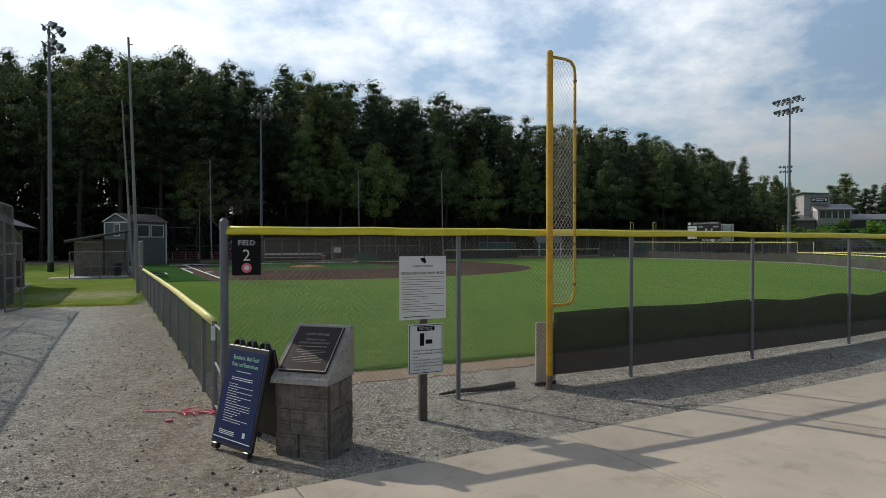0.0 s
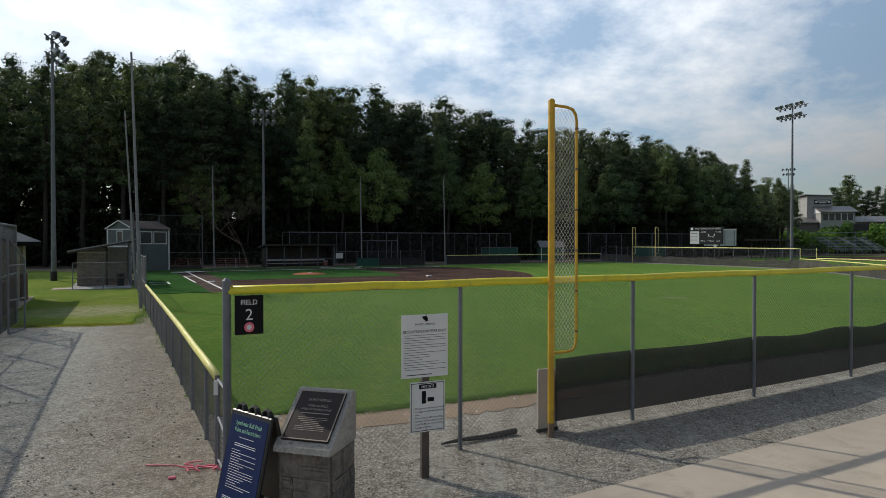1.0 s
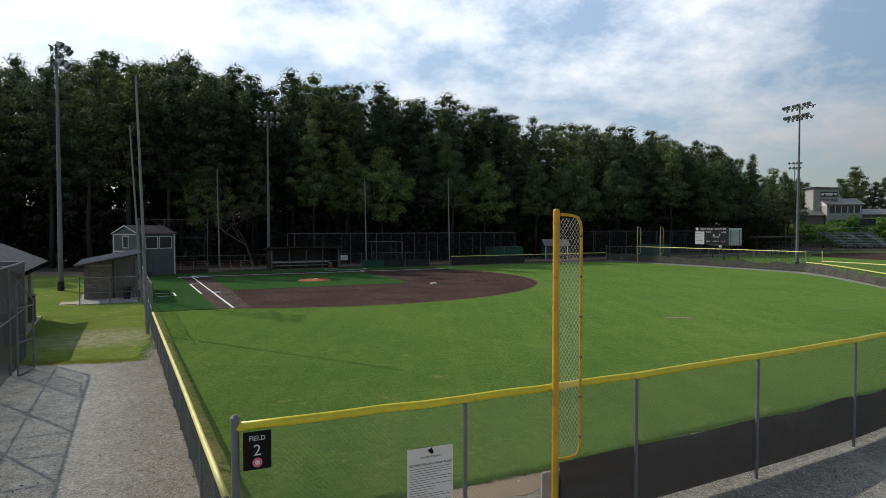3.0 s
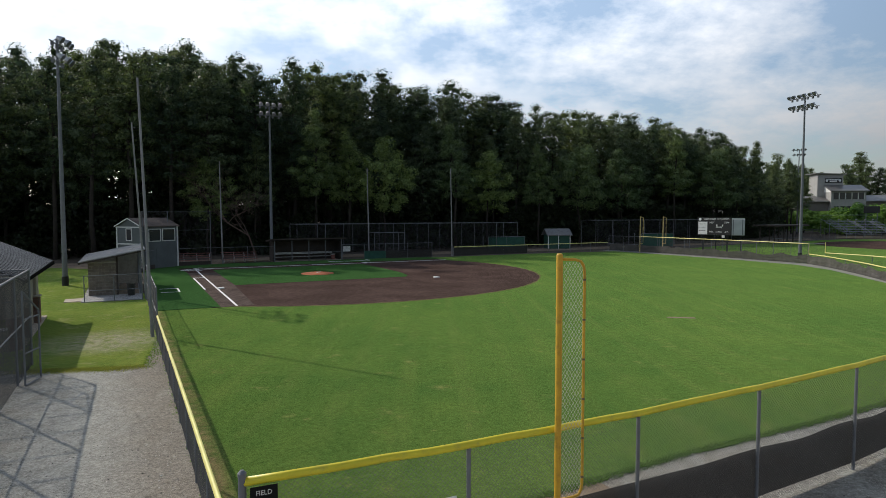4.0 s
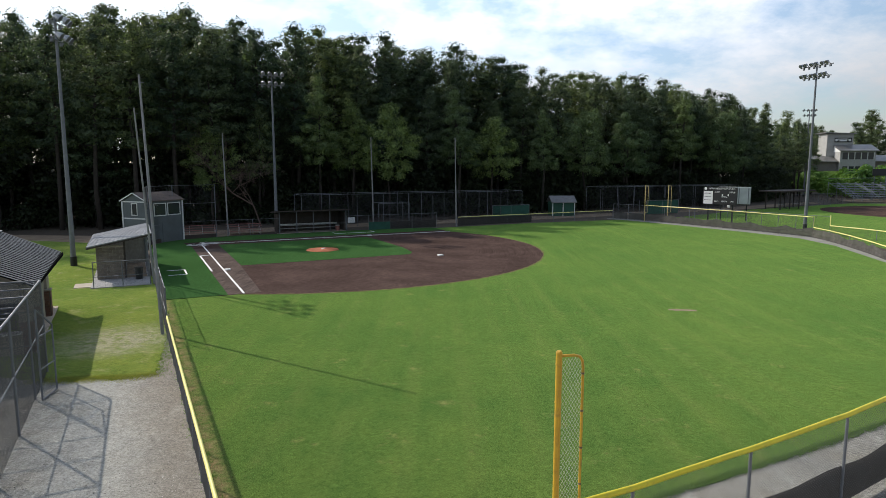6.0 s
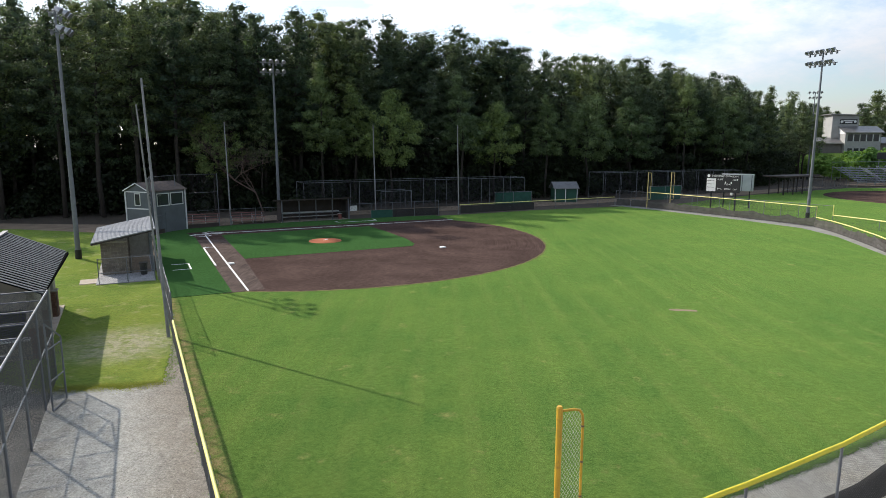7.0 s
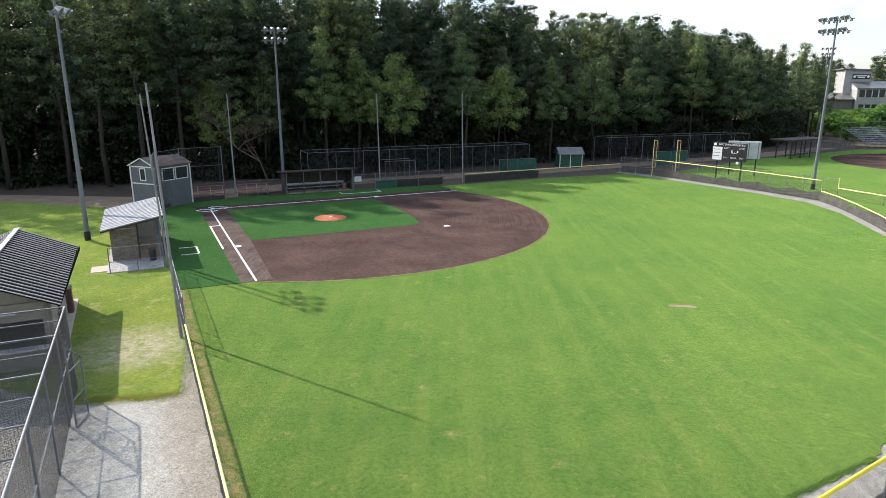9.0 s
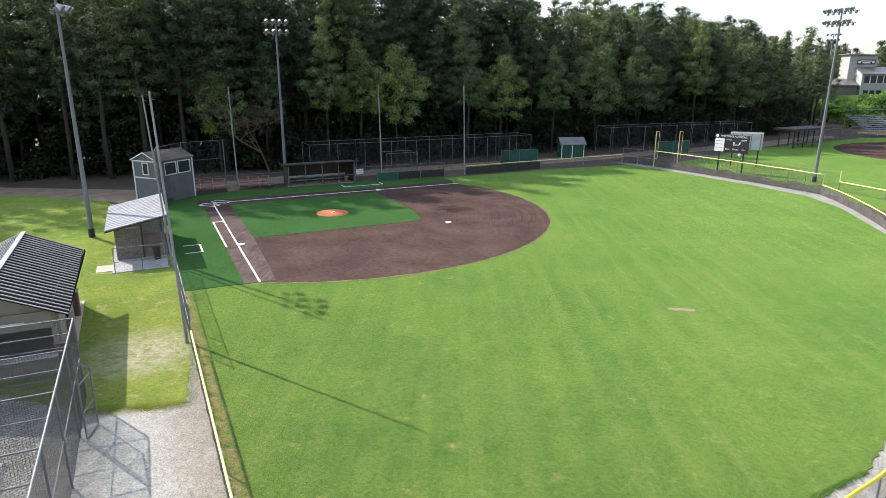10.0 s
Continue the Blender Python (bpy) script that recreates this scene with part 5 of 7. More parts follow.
def field_number_sign():
    m = thing("field_number_sign", -2.31, 7.33, 2.035, "black field sign with white lettering wired to the fence", "sign", rz=24.5)
    part("board", Geo().box((0, -0.03, 0.2), (0.325, 0.008, 0.46), 0, 0.002), M_INK, m)
    lettering("FIELD", 0.085, M_SIGN_W, m, pose(0, -0.0345, 0.32, 90, 0, 0), width=0.185)
    lettering("2", 0.19, M_SIGN_W, m, pose(0, -0.0345, 0.14, 90, 0, 0))
    part("emblem", Geo().tube((0, -0.034, 0.055), (0, -0.037, 0.055), 0.058, 20), M_PINK, m, "round red badge")
    part("emblem", Geo().tube((0, -0.036, 0.055), (0, -0.0395, 0.055), 0.03, 16), M_SIGN_W, m)


def yard_bits():
    a, b = CORNER, CORNER + LEFT_DIR * 0.8
    z0 = rise(7.6)
    gate = thing("side_gate", a.x, a.y, z0, "narrow chain-link gate between the two fences", "gate")
    part("gate_frame", Geo().path([(a.x - 0.06, a.y + 0.11, z0 + 0.08), (a.x - 0.06, a.y + 0.11, z0 + 1.1), (b.x + 0.04, b.y - 0.07, z0 + 1.1), (b.x + 0.04, b.y - 0.07, z0 + 0.08), (a.x - 0.06, a.y + 0.11, z0 + 0.08)], 0.02, 8), M_STEEL, gate, world_space=True)
    part("gate_bar", Geo().tube((a.x - 0.06, a.y + 0.11, z0 + 0.55), (b.x + 0.04, b.y - 0.07, z0 + 0.62), 0.02, 8), M_STEEL, gate, world_space=True)
    part("chain_link", Geo().wires(a, b, z0 + 0.1, z0 + 1.1, 0.072, 0.0019), M_WIRE, gate, world_space=True)
    part("latch", Geo().box((b.x + 0.02, b.y - 0.1, z0 + 1.0), (0.05, 0.03, 0.18)), M_SIGN_W, gate, "white strap", world_space=True)
    # black rolled cloth behind the fence
    r = thing("rolled_cloth", 0.5, 8.95, rise(9), "black rolled-up cloth lying on gravel", "roll")
    part("roll", Geo().path([(-0.55, -0.28, 0.03), (-0.3, -0.17, 0.05), (0.1, 0.02, 0.04), (0.5, 0.23, 0.05), (0.55, 0.26, 0.05)], [0.015, 0.028, 0.038, 0.046, 0.042], 10), M_SCREEN, r)
    pad = thing("pole_pad", 1.56, 9.38, rise(9.4), "cream board leaning behind the foul pole", "pad", rz=27)
    part("board", Geo().box((-0.02, 0, 0.5), (0.36, 0.04, 0.9), 0, 0.01), M_PAD, pad)
    part("foot_strip", Geo().box((-0.02, 0, 0.03), (0.37, 0.05, 0.05)), M_PLASTIC, pad)
    rng = random.Random(6)
    t = thing("pink_tape", -3.0, 7.75, rise(7.7) + 0.004, "crumpled pink marking tape on gravel", "tape")
    for k in range(9):
        p = [(rng.uniform(-0.25, 0.2), rng.uniform(-0.12, 0.12), 0.012)]
        for _ in range(4):
            p.append((p[-1][0] + rng.uniform(-0.12, 0.12), p[-1][1] + rng.uniform(-0.06, 0.06), rng.uniform(0.005, 0.04)))
        part("strand", Geo().path(p, 0.009, 4), M_PINK, t)
    part("strand", Geo().path([(-0.15, 0.03, 0.01), (-0.45, 0.12, 0.012), (-0.8, 0.13, 0.01)], 0.008, 4), M_PINK, t)
    c = thing("plastic_scrap", -3.28, 7.45, rise(7.4), "small red plastic scrap on gravel", "scrap")
    part("scrap", Geo().box((0, 0, 0.015), (0.09, 0.05, 0.03), 20, 0.008), M_PINK, c)


def pavement():
    a, d, n = Vector((-0.84, 5.66)), Vector((0.869, 0.494)), Vector((0.494, -0.869))
    z = 0.262
    pv = thing("pavement", a.x, a.y, z - 0.3, "sunlit tan concrete pavement with dark joints", "pavement", kind="structure")
    big = [tuple(a + d * -9), tuple(a + d * -9 + n * 30), tuple(a + d * 40 + n * 30), tuple(a + d * 40)]
    part("bed", Geo().slab(big, z - 0.3, z - 0.03), M_JOINT, pv, world_space=True)
    for i in range(-3, 12):
        for k in range(0, 4):
            s0, s1, t0, t1 = i * 3.05 + 2.55, i * 3.05 + 5.582, k * 3.05, k * 3.05 + 3.032
            e = 0.012
            lo = [a + d * (s0) + n * t0, a + d * s0 + n * t1, a + d * s1 + n * t1, a + d * s1 + n * t0]
            hi = [a + d * (s0 + e) + n * (t0 + e), a + d * (s0 + e) + n * (t1 - e), a + d * (s1 - e) + n * (t1 - e), a + d * (s1 - e) + n * (t0 + e)]
            g = Geo().hull([(p.x, p.y, z - 0.05) for p in lo], [(p.x, p.y, z - 0.008) for p in lo])
            g.hull([(p.x, p.y, z - 0.008) for p in lo], [(p.x, p.y, z) for p in hi])
            part("paving_slab", g, M_CONC, pv, world_space=True)


sign_post()
a_frame()
stone_pillar()
field_number_sign()
yard_bits()
pavement()

# ---- lane side: cage, concession building, dugout ----
M_CAGENET = mat("faded_netting", (0.075, 0.073, 0.07), 0.85, var=0.25, bump=0)
M_NET = mat("black_netting", (0.02, 0.02, 0.022), 0.8, var=0.2, bump=0)
M_BRICK = mat("brown_brick", (0.16, 0.085, 0.06), 0.9, var=0.25, big=6, fine=60, bump=0.4, per_object=0.25)
M_STUCCO = mat("beige_stucco", (0.30, 0.27, 0.225), 0.9, var=0.12, big=1.5, fine=90, bump=0.3, stain=(0.3, 0.27, 0.22))
M_SLAB = mat("grey_slab", (0.33, 0.325, 0.32), 0.9, var=0.16, big=1.2, fine=45, bump=0.2, stain=(0.25, 0.245, 0.24), spec=0.2)
M_BLOCK = mat("concrete_block", (0.175, 0.15, 0.125), 0.95, var=0.22, big=5, fine=70, bump=0.5, per_object=0.16)
M_ROOF_GREY = mat("grey_metal_roof", (0.20, 0.195, 0.19), 0.4, 0.4, var=0.2, big=0.8, fine=25, bump=0.05, stain=(0.10, 0.095, 0.09))
M_ROOF_DARK = mat("dark_metal_pan", (0.014, 0.0135, 0.0135), 0.9, 0.0, var=0.25, big=0.8, fine=25, bump=0.05, spec=0.0)
M_ROOF_RIB = mat("pale_metal_rib", (0.27, 0.265, 0.26), 0.7, 0.0, var=0.15, big=0.8, fine=25, bump=0.05)
M_ROOF_LIGHT = mat("pale_metal_roof", (0.27, 0.28, 0.295), 0.8, 0.0, spec=0.1, var=0.15, big=0.8, fine=25, bump=0.05, stain=(0.34, 0.35, 0.36))
M_BLOCKJOINT = mat("pale_block_joint", (0.34, 0.31, 0.27), 0.95, var=0.2, big=5, fine=60, bump=0.4)
M_GREYWALL = mat("grey_siding", (0.10, 0.113, 0.118), 0.7, var=0.15, big=1.2, fine=40, bump=0.1)
M_TRIM = mat("white_trim", (0.66, 0.66, 0.64), 0.6, var=0.08, bump=0.05)
M_SHINGLE = mat("brown_shingles", (0.13, 0.10, 0.085), 0.9, var=0.3, big=2, fine=20, bump=0.5)
M_GLASS = mat("dark_glass", (0.03, 0.035, 0.04), 0.1, var=0.1, bump=0)
M_DARKWOOD = mat("dark_brown_wood", (0.05, 0.038, 0.031), 0.8, var=0.3, big=2, fine=30, bump=0.3)
M_REDWOOD = mat("faded_red_boards", (0.30, 0.115, 0.095), 0.75, var=0.25, big=2, fine=30, bump=0.2)
M_ALU = mat("aluminium", (0.5, 0.51, 0.52), 0.35, 0.8, var=0.1, bump=0.02)
M_TEAL = mat("green_cloth", (0.02, 0.085, 0.06), 0.8, var=0.25, big=2, fine=200, bump=0.2)
M_GREENWALL = mat("green_siding", (0.015, 0.07, 0.045), 0.7, var=0.2, bump=0.1)
LANE = Vector((0.46, -0.888))     # along the lane, towards the yard
OUT = Vector((-0.888, -0.46))     # away from the field


def P3(v, z):
    return (v.x, v.y, z)


def batting_cage():
    c0 = Vector((-15.65, 22.7))
    gz = lambda p: rise(p.y)
    cage = thing("batting_cage", c0.x, c0.y, gz(c0), "tall galvanised chain-link batting cage with hanging nets", "batting cage")
    top, mid = 3.66, 1.95
    width, bays = 4.4, 5
    side = [c0 + LANE * (3.3 * i) for i in range(bays + 1)]
    other = [p + OUT * width for p in side]
    for i, (p, q) in enumerate(zip(side, other)):
        for r in (p, q):
            g = Geo().tube(P3(r, gz(r) - 0.3), P3(r, top), 0.04, 10)
            part("post", g, M_STEEL, cage, world_space=True)
        part("roof_pipe", Geo().tube(P3(p, top), P3(q, top), 0.03, 8), M_STEEL, cage, world_space=True)
        m = (p + q) / 2
        if i < bays:
            part("cross_pipe", Geo().tube(P3(p + LANE * 1.6, top - 0.02), P3(q + LANE * 1.6, top - 0.02), 0.024, 8), M_STEEL, cage, world_space=True)
    for row in (side, other):
        for p, q in zip(row, row[1:]):
            part("top_pipe", Geo().tube(P3(p, top), P3(q, top), 0.035, 8), M_STEEL, cage, world_space=True)
            part("mid_pipe", Geo().tube(P3(p, mid), P3(q, mid), 0.026, 8), M_STEEL, cage, world_space=True)
            part("chain_link", Geo().wires(p, q, rise(p.y) + 0.03, top, 0.072, 0.003), M_WIRE, cage, "woven galvanised wire mesh", world_space=True)
    for z in (1.2, 2.5):
        part("end_pipe", Geo().tube(P3(side[0], z), P3(other[0], z), 0.024, 8), M_STEEL, cage, world_space=True)
    part("chain_link", Geo().wires(side[0], other[0], rise(22) + 0.03, top, 0.072, 0.0021), M_WIRE, cage, world_space=True)
    # roof wire
    g = Geo()
    L = 3.3 * bays
    step = 0.16
    for sgn in (1, -1):
        k = -width
        while k < L + width:
            a, b = (k, k + width) if sgn > 0 else (k + width, k)
            pts = []
            for s, w in ((a, 0), (b, width)):
                pts.append((s, w))
            (s0, w0), (s1, w1) = pts
            lo, hi = 0.0, 1.0
            for e in (0.0, L):
                u = (e - s0) / (s1 - s0)
                if (s1 > s0) == (e == 0.0):
                    lo = max(lo, u)
                else:
                    hi = min(hi, u)
            if hi > lo:
                A = c0 + LANE * (s0 + (s1 - s0) * lo) + OUT * (width * lo)
                B = c0 + LANE * (s0 + (s1 - s0) * hi) + OUT * (width * hi)
                g.tube(P3(A, top + 0.02), P3(B, top + 0.02), 0.003, 3)
            k += step
    part("roof_mesh", g, M_WIRE, cage, world_space=True)
    # sagging black nets inside
    rng = random.Random(8)
    for k, s in enumerate((1.0, 2.4, 5.4, 8.4)):
        g = Geo()
        a, b = c0 + LANE * s + OUT * 0.4, c0 + LANE * (s + 0.5) + OUT * (width - 0.3)
        n = 40
        for j in range(n):
            w0 = j / (n - 1)
            p = a.lerp(b, w0)
            sag = 0.5 * math.sin(math.pi * w0)
            g.path([P3(p, 3.5 - sag * 0.3), P3(p + LANE * 0.15 * math.sin(9 * w0), 2.0 - sag * 0.3), P3(p + LANE * 0.3 * math.sin(7 * w0), 0.4 + sag * 0.4)], 0.004, 3)
        for j in range(40):
            w0 = j / 39
            z = 0.4 + 3.05 * w0
            g.path([P3(a.lerp(b, t / 6), z - 0.28 * math.sin(math.pi * t / 6) * (1 - w0 * 0.5)) for t in range(7)], 0.004, 3)
        part("net", g, M_CAGENET, cage, "faded black hanging net", world_space=True)
    # the open gate leaf at the end of the lane side
    h, o = Vector((-13.8, 19.65)), Vector((-14.0, 20.72))
    gate = thing("cage_gate", h.x, h.y, rise(19.7), "open galvanised chain-link gate leaf with a sloping top", "gate")
    z0 = rise(20) + 0.04
    loop = [P3(h, z0), P3(h, 3.25), P3(o, 2.5), P3(o, z0), P3(h, z0)]
    for a, b in zip(loop, loop[1:]):
        part("gate_frame", Geo().tube(a, b, 0.03, 10), M_STEEL, gate, world_space=True)
    for z in (1.22, 2.33):
        part("gate_bar", Geo().tube(P3(h, z), P3(o, z), 0.024, 8), M_STEEL, gate, world_space=True)
    part("chain_link", Geo().wires(h, o, z0, 2.5, 0.072, 0.0021), M_WIRE, gate, world_space=True)
    part("latch", Geo().box(P3(o, 1.3), (0.09, 0.05, 0.12), 100), M_STEEL, gate, world_space=True)
    p = c0 + LANE * 4.2 + OUT * 2.6
    hp = thing("practice_plate", p.x, p.y, rise(p.y) + 0.004, "white rubber practice plate on gravel", "home plate", rz=20)
    part("plate", Geo().slab([(-0.3, 0.22), (-0.3, 0), (0, -0.25), (0.3, 0), (0.3, 0.22)], 0, 0.03), M_LINE, hp)


def ribbed_roof(parent, e0, e1, r0, r1, ze, zr, thick, step, half_w, high, pan, rib, label=""):
    """A metal roof plane from the eave e0-e1 up to the ridge r0-r1, with a rib for each seam down the slope."""
    A, B, C, D = (Vector((*e0, ze)), Vector((*e1, ze)), Vector((*r1, zr)), Vector((*r0, zr)))
    dn = Vector((0, 0, thick))
    plane = part("roof_slope", Geo().hull([A - dn, B - dn, C - dn, D - dn], [A, B, C, D]), pan, parent, label, world_space=True)
    n = int((B - A).length / step)
    along = (B - A).normalized() * half_w
    up = Vector((0, 0, high))
    for i in range(n + 1):
        p, q = A.lerp(B, i / n), D.lerp(C, i / n)
        g = Geo().hull([p - along, p + along, q + along, q - along], [p - along * 0.6 + up, p + along * 0.6 + up, q + along * 0.6 + up, q - along * 0.6 + up])
        part("roof_rib", g, rib, plane)
    return plane


def concession():
    e_far, e_near = Vector((-22.45, 34.6)), Vector((-17.1, 24.6))
    half = 2.85
    ze, zr = 3.08, 4.4
    b = thing("concession_building", e_near.x, e_near.y, rise(25), "beige building with brick piers and grey ribbed metal roof", "building")
    r_far, r_near = e_far + OUT * half, e_near + OUT * half
    f_far, f_near = e_far + OUT * 2 * half, e_near + OUT * 2 * half
    ribbed_roof(b, e_near, e_far, r_near, r_far, ze, zr, 0.08, 0.45, 0.065, 0.025, M_ROOF_DARK, M_ROOF_RIB, "dark metal roof with pale ribs")
    ribbed_roof(b, f_far, f_near, r_far, r_near, ze, zr, 0.08, 0.45, 0.065, 0.025, M_ROOF_DARK, M_ROOF_RIB)
    part("ridge_cap", Geo().box(((r_far.x + r_near.x) / 2, (r_far.y + r_near.y) / 2, zr + 0.03), (0.24, (r_far - r_near).length + 0.1, 0.05), math.degrees(math.atan2(-LANE.x, LANE.y)) , 0.01), M_ROOF_RIB, b, "pale ridge cap", world_space=True)
    for p, q in ((e_far, e_near), (f_far, f_near)):
        m = (p + q) / 2
        part("fascia", Geo().box((m.x, m.y, ze - 0.09), (0.05, (p - q).length, 0.18), math.degrees(math.atan2(-LANE.x, LANE.y))), M_ROOF_DARK, b, world_space=True)
    # walls stand in from the eaves
    w0, w1 = e_near + OUT * 0.75 - LANE * 0.9, e_far + OUT * 0.75 + LANE * 0.5
    w2, w3 = w1 + OUT * (2 * half - 1.5), w0 + OUT * (2 * half - 1.5)
    def wall(a, c, z0, z1, t=0.2):
        d = (c - a).normalized()
        m = (a + c) / 2
        return Geo().box((m.x, m.y, (z0 + z1) / 2), ((c - a).length, t, z1 - z0), math.degrees(math.atan2(d.y, d.x)))
    z0 = 0.0
    part("wall", wall(w0, w1, z0, ze + 0.3), M_STUCCO, b, world_space=True)
    part("wall", wall(w2, w3, z0, ze + 0.3), M_STUCCO, b, world_space=True)
    part("wall", wall(w1, w2, z0, ze), M_STUCCO, b, world_space=True)
    for p, q, rr in ((w0, w3, r_near), (w1, w2, r_far)):
        m = (p + q) / 2
        t = -LANE * 0.1
        pts = [P3(p, ze - 0.3), P3(q, ze - 0.3), P3(q, ze + 0.25), P3(m, zr - 0.12), P3(p, ze + 0.25)]
        pts2 = [(x + t.x, y + t.y, z) for x, y, z in pts]
        part("gable", Geo().hull(pts, pts2), M_STUCCO, b, world_space=True)
    # serving opening in the near end: low wall, dark inside, counter and head
    part("counter_wall", wall(w3, w0, z0, 1.0), M_STUCCO, b, world_space=True)
    part("counter", Geo().box(((w0.x + w3.x) / 2 + LANE.x * 0.2, (w0.y + w3.y) / 2 + LANE.y * 0.2, 1.04), ((w3 - w0).length, 0.5, 0.06), math.degrees(math.atan2(OUT.y, OUT.x))), M_TRIM, b, "pale counter", world_space=True)
    part("wall", wall(w3, w0, 2.3, ze), M_STUCCO, b, world_space=True)
    # brick piers on the lane side
    for s in (0.3, 3.6, 7.6):
        c = w0 + (w1 - w0).normalized() * s - OUT * 0.14
        pier = part("pier", Geo().box((c.x, c.y, 0.72), (0.56, 0.46, 1.44), math.degrees(math.atan2(LANE.y, LANE.x))), M_MORTAR, b, "brown brick pier", world_space=True)
        cap = part("pier_cap", Geo().box((c.x, c.y, 1.47), (0.66, 0.56, 0.08), math.degrees(math.atan2(LANE.y, LANE.x)), 0.01), M_STUCCO, b, world_space=True)
        part("post", Geo().box((c.x, c.y, 2.25), (0.2, 0.2, 1.5), math.degrees(math.atan2(LANE.y, LANE.x)), 0.01), M_STUCCO, b, world_space=True)
        f = -OUT * 0.2
        d = LANE * 0.28
        A, B = c + f - d, c + f + d
        corner = [c + f + d, c + f - d, c - f - d, c - f + d]
        for p, q in ((B, A), (c - f + d, B), (A, c - f - d)):
            a3, b3 = Vector(p), Vector(q)
            span = (b3 - a3).length
            dd = (b3 - a3) / span
            rz = math.degrees(math.atan2(dd.y, dd.x))
            for r in range(11):
                x = -0.11 if r % 2 else 0.0
                while x < span - 0.03:
                    s0, s1 = max(0, x), min(span, x + 0.215)
                    if s1 - s0 > 0.05:
                        cc = a3 + dd * ((s0 + s1) / 2)
                        part("brick", Geo().box((cc.x, cc.y, 0.06 + 0.127 * r + 0.05), (s1 - s0 - 0.014, 0.09, 0.112), rz, 0.006), M_BRICK, pier)
                    x += 0.215
    # concrete apron
    a, c = w0 - OUT * 0.1, w1 - OUT * 0.1
    g = Geo().slab([tuple(a), tuple(a - OUT * 0.35), tuple(c - OUT * 0.35), tuple(c)], -0.1, 0.09)
    part("apron", g, M_CONC, b, "pale concrete apron", world_space=True)
    part("tube_lamp", Geo().tube(P3(w0 + OUT * 1.0 + LANE * 0.4, 2.75), P3(w0 + OUT * 2.6 + LANE * 0.4, 2.75), 0.05, 8), M_TRIM, b, "white tube lamp, unlit", world_space=True)


def dugout_first():
    """Block-walled dugout under a mono-pitch metal roof, open towards the field."""
    o = field_at(18.7, -8.5)
    X, Y = W, -U
    d = thing("near_dugout", o.x, o.y, 0, "concrete-block dugout with a pale sloping metal roof", "dugout")
    def q(a, b):
        return o + X * a + Y * b
    depth, length = 3.3, 8.0
    rz = math.degrees(math.atan2(X.y, X.x))
    def box(a0, a1, b0, b1, z0, z1):
        c = q((a0 + a1) / 2, (b0 + b1) / 2)
        return Geo().box((c.x, c.y, (z0 + z1) / 2), (a1 - a0, b1 - b0, z1 - z0), rz)
    part("slab", box(-0.3, depth, -3.2, length, -0.2, 0.06), M_SLAB, d, "pale concrete slab", world_space=True)
    part("apron", box(-1.3, -0.2, -2.6, -1.0, -0.2, 0.05), M_CONC, d, world_space=True)
    for a0, a1, b0, b1, z1 in ((0, 1.75, 0, 0.2, 2.4), (0, 0.2, 0.2, length, 2.55), (0, depth, length - 0.2, length, 2.6)):
        part("wall_core", box(a0 + 0.02, a1 - 0.02, b0 + 0.02, b1 - 0.02, 0, z1), M_BLOCKJOINT, d, world_space=True)
    cache = {}
    def blocks(a, b, z1):
        a, b = Vector(a), Vector(b)
        span = (b - a).length
        dd = (b - a) / span
        r_z = math.degrees(math.atan2(dd.y, dd.x))
        for r in range(int(z1 / 0.203)):
            x = -0.2 if r % 2 else 0.0
            while x < span - 0.03:
                s0, s1 = max(0, x), min(span, x + 0.406)
                if s1 - s0 > 0.06:
                    w = round(s1 - s0 - 0.012, 3)
                    if w not in cache:
                        cache[w] = Geo().box((0, 0, 0), (w, 0.05, 0.19), 0, 0.006).mesh("block")
                        cache[w].materials.append(M_BLOCK)
                    c = a + dd * ((s0 + s1) / 2)
                    ob = part("block", cache[w], M_BLOCK, d)
                    ob.matrix_basis = d.matrix_basis.inverted() @ pose(c.x, c.y, 0.06 + 0.203 * r + 0.1, 0, 0, r_z)
                x += 0.406
    blocks(q(0, 0.01), q(1.75, 0.01), 2.35)
    blocks(q(0.01, length), q(0.01, 0), 2.35)
    part("doorway_post", box(1.7, 1.82, -0.02, 0.1, 0, 2.75), M_DARKWOOD, d, world_space=True)
    r0, r1, r2, r3 = q(-0.55, -0.75), q(depth + 0.25, -0.75), q(depth + 0.25, length + 0.4), q(-0.55, length + 0.4)
    ribbed_roof(d, r3, r0, r2, r1, 2.45, 3.25, 0.06, 0.6, 0.018, 0.022, M_ROOF_LIGHT, M_ROOF_LIGHT, "pale grey ribbed metal roof")
    m = (r0 + r1) / 2
    part("fascia", Geo().hull([P3(r0, 2.28), P3(r1, 3.08), P3(r1 + Y * 0.05, 3.08), P3(r0 + Y * 0.05, 2.28)], [P3(r0, 2.40), P3(r1, 3.20), P3(r1 + Y * 0.05, 3.20), P3(r0 + Y * 0.05, 2.40)]), M_DARKWOOD, d, world_space=True)
    for b in (0.1, 2.7, 5.3, 7.8):
        part("roof_post", box(depth - 0.15, depth - 0.03, b - 0.06, b + 0.06, 0, 3.1), M_STEEL, d, world_space=True)
    part("bench", box(0.5, 0.95, 0.6, length - 0.6, 0.42, 0.48), M_ALU, d, "long aluminium bench", world_space=True)
    # added tan sheet on the floor, standing in for the tan inner wall
    part("floor_mat", box(1.8, depth - 0.2, 0.1, length - 0.4, 0.05, 0.07), M_DUST, d, "tan floor sheet in place of a tan inner wall", world_space=True)
    # waist-high fence before the end
    f = thing("dugout_end_fence", q(-0.1, -3.1).x, q(-0.1, -3.1).y, 0, "waist-high chain-link fence on the slab", "fence")
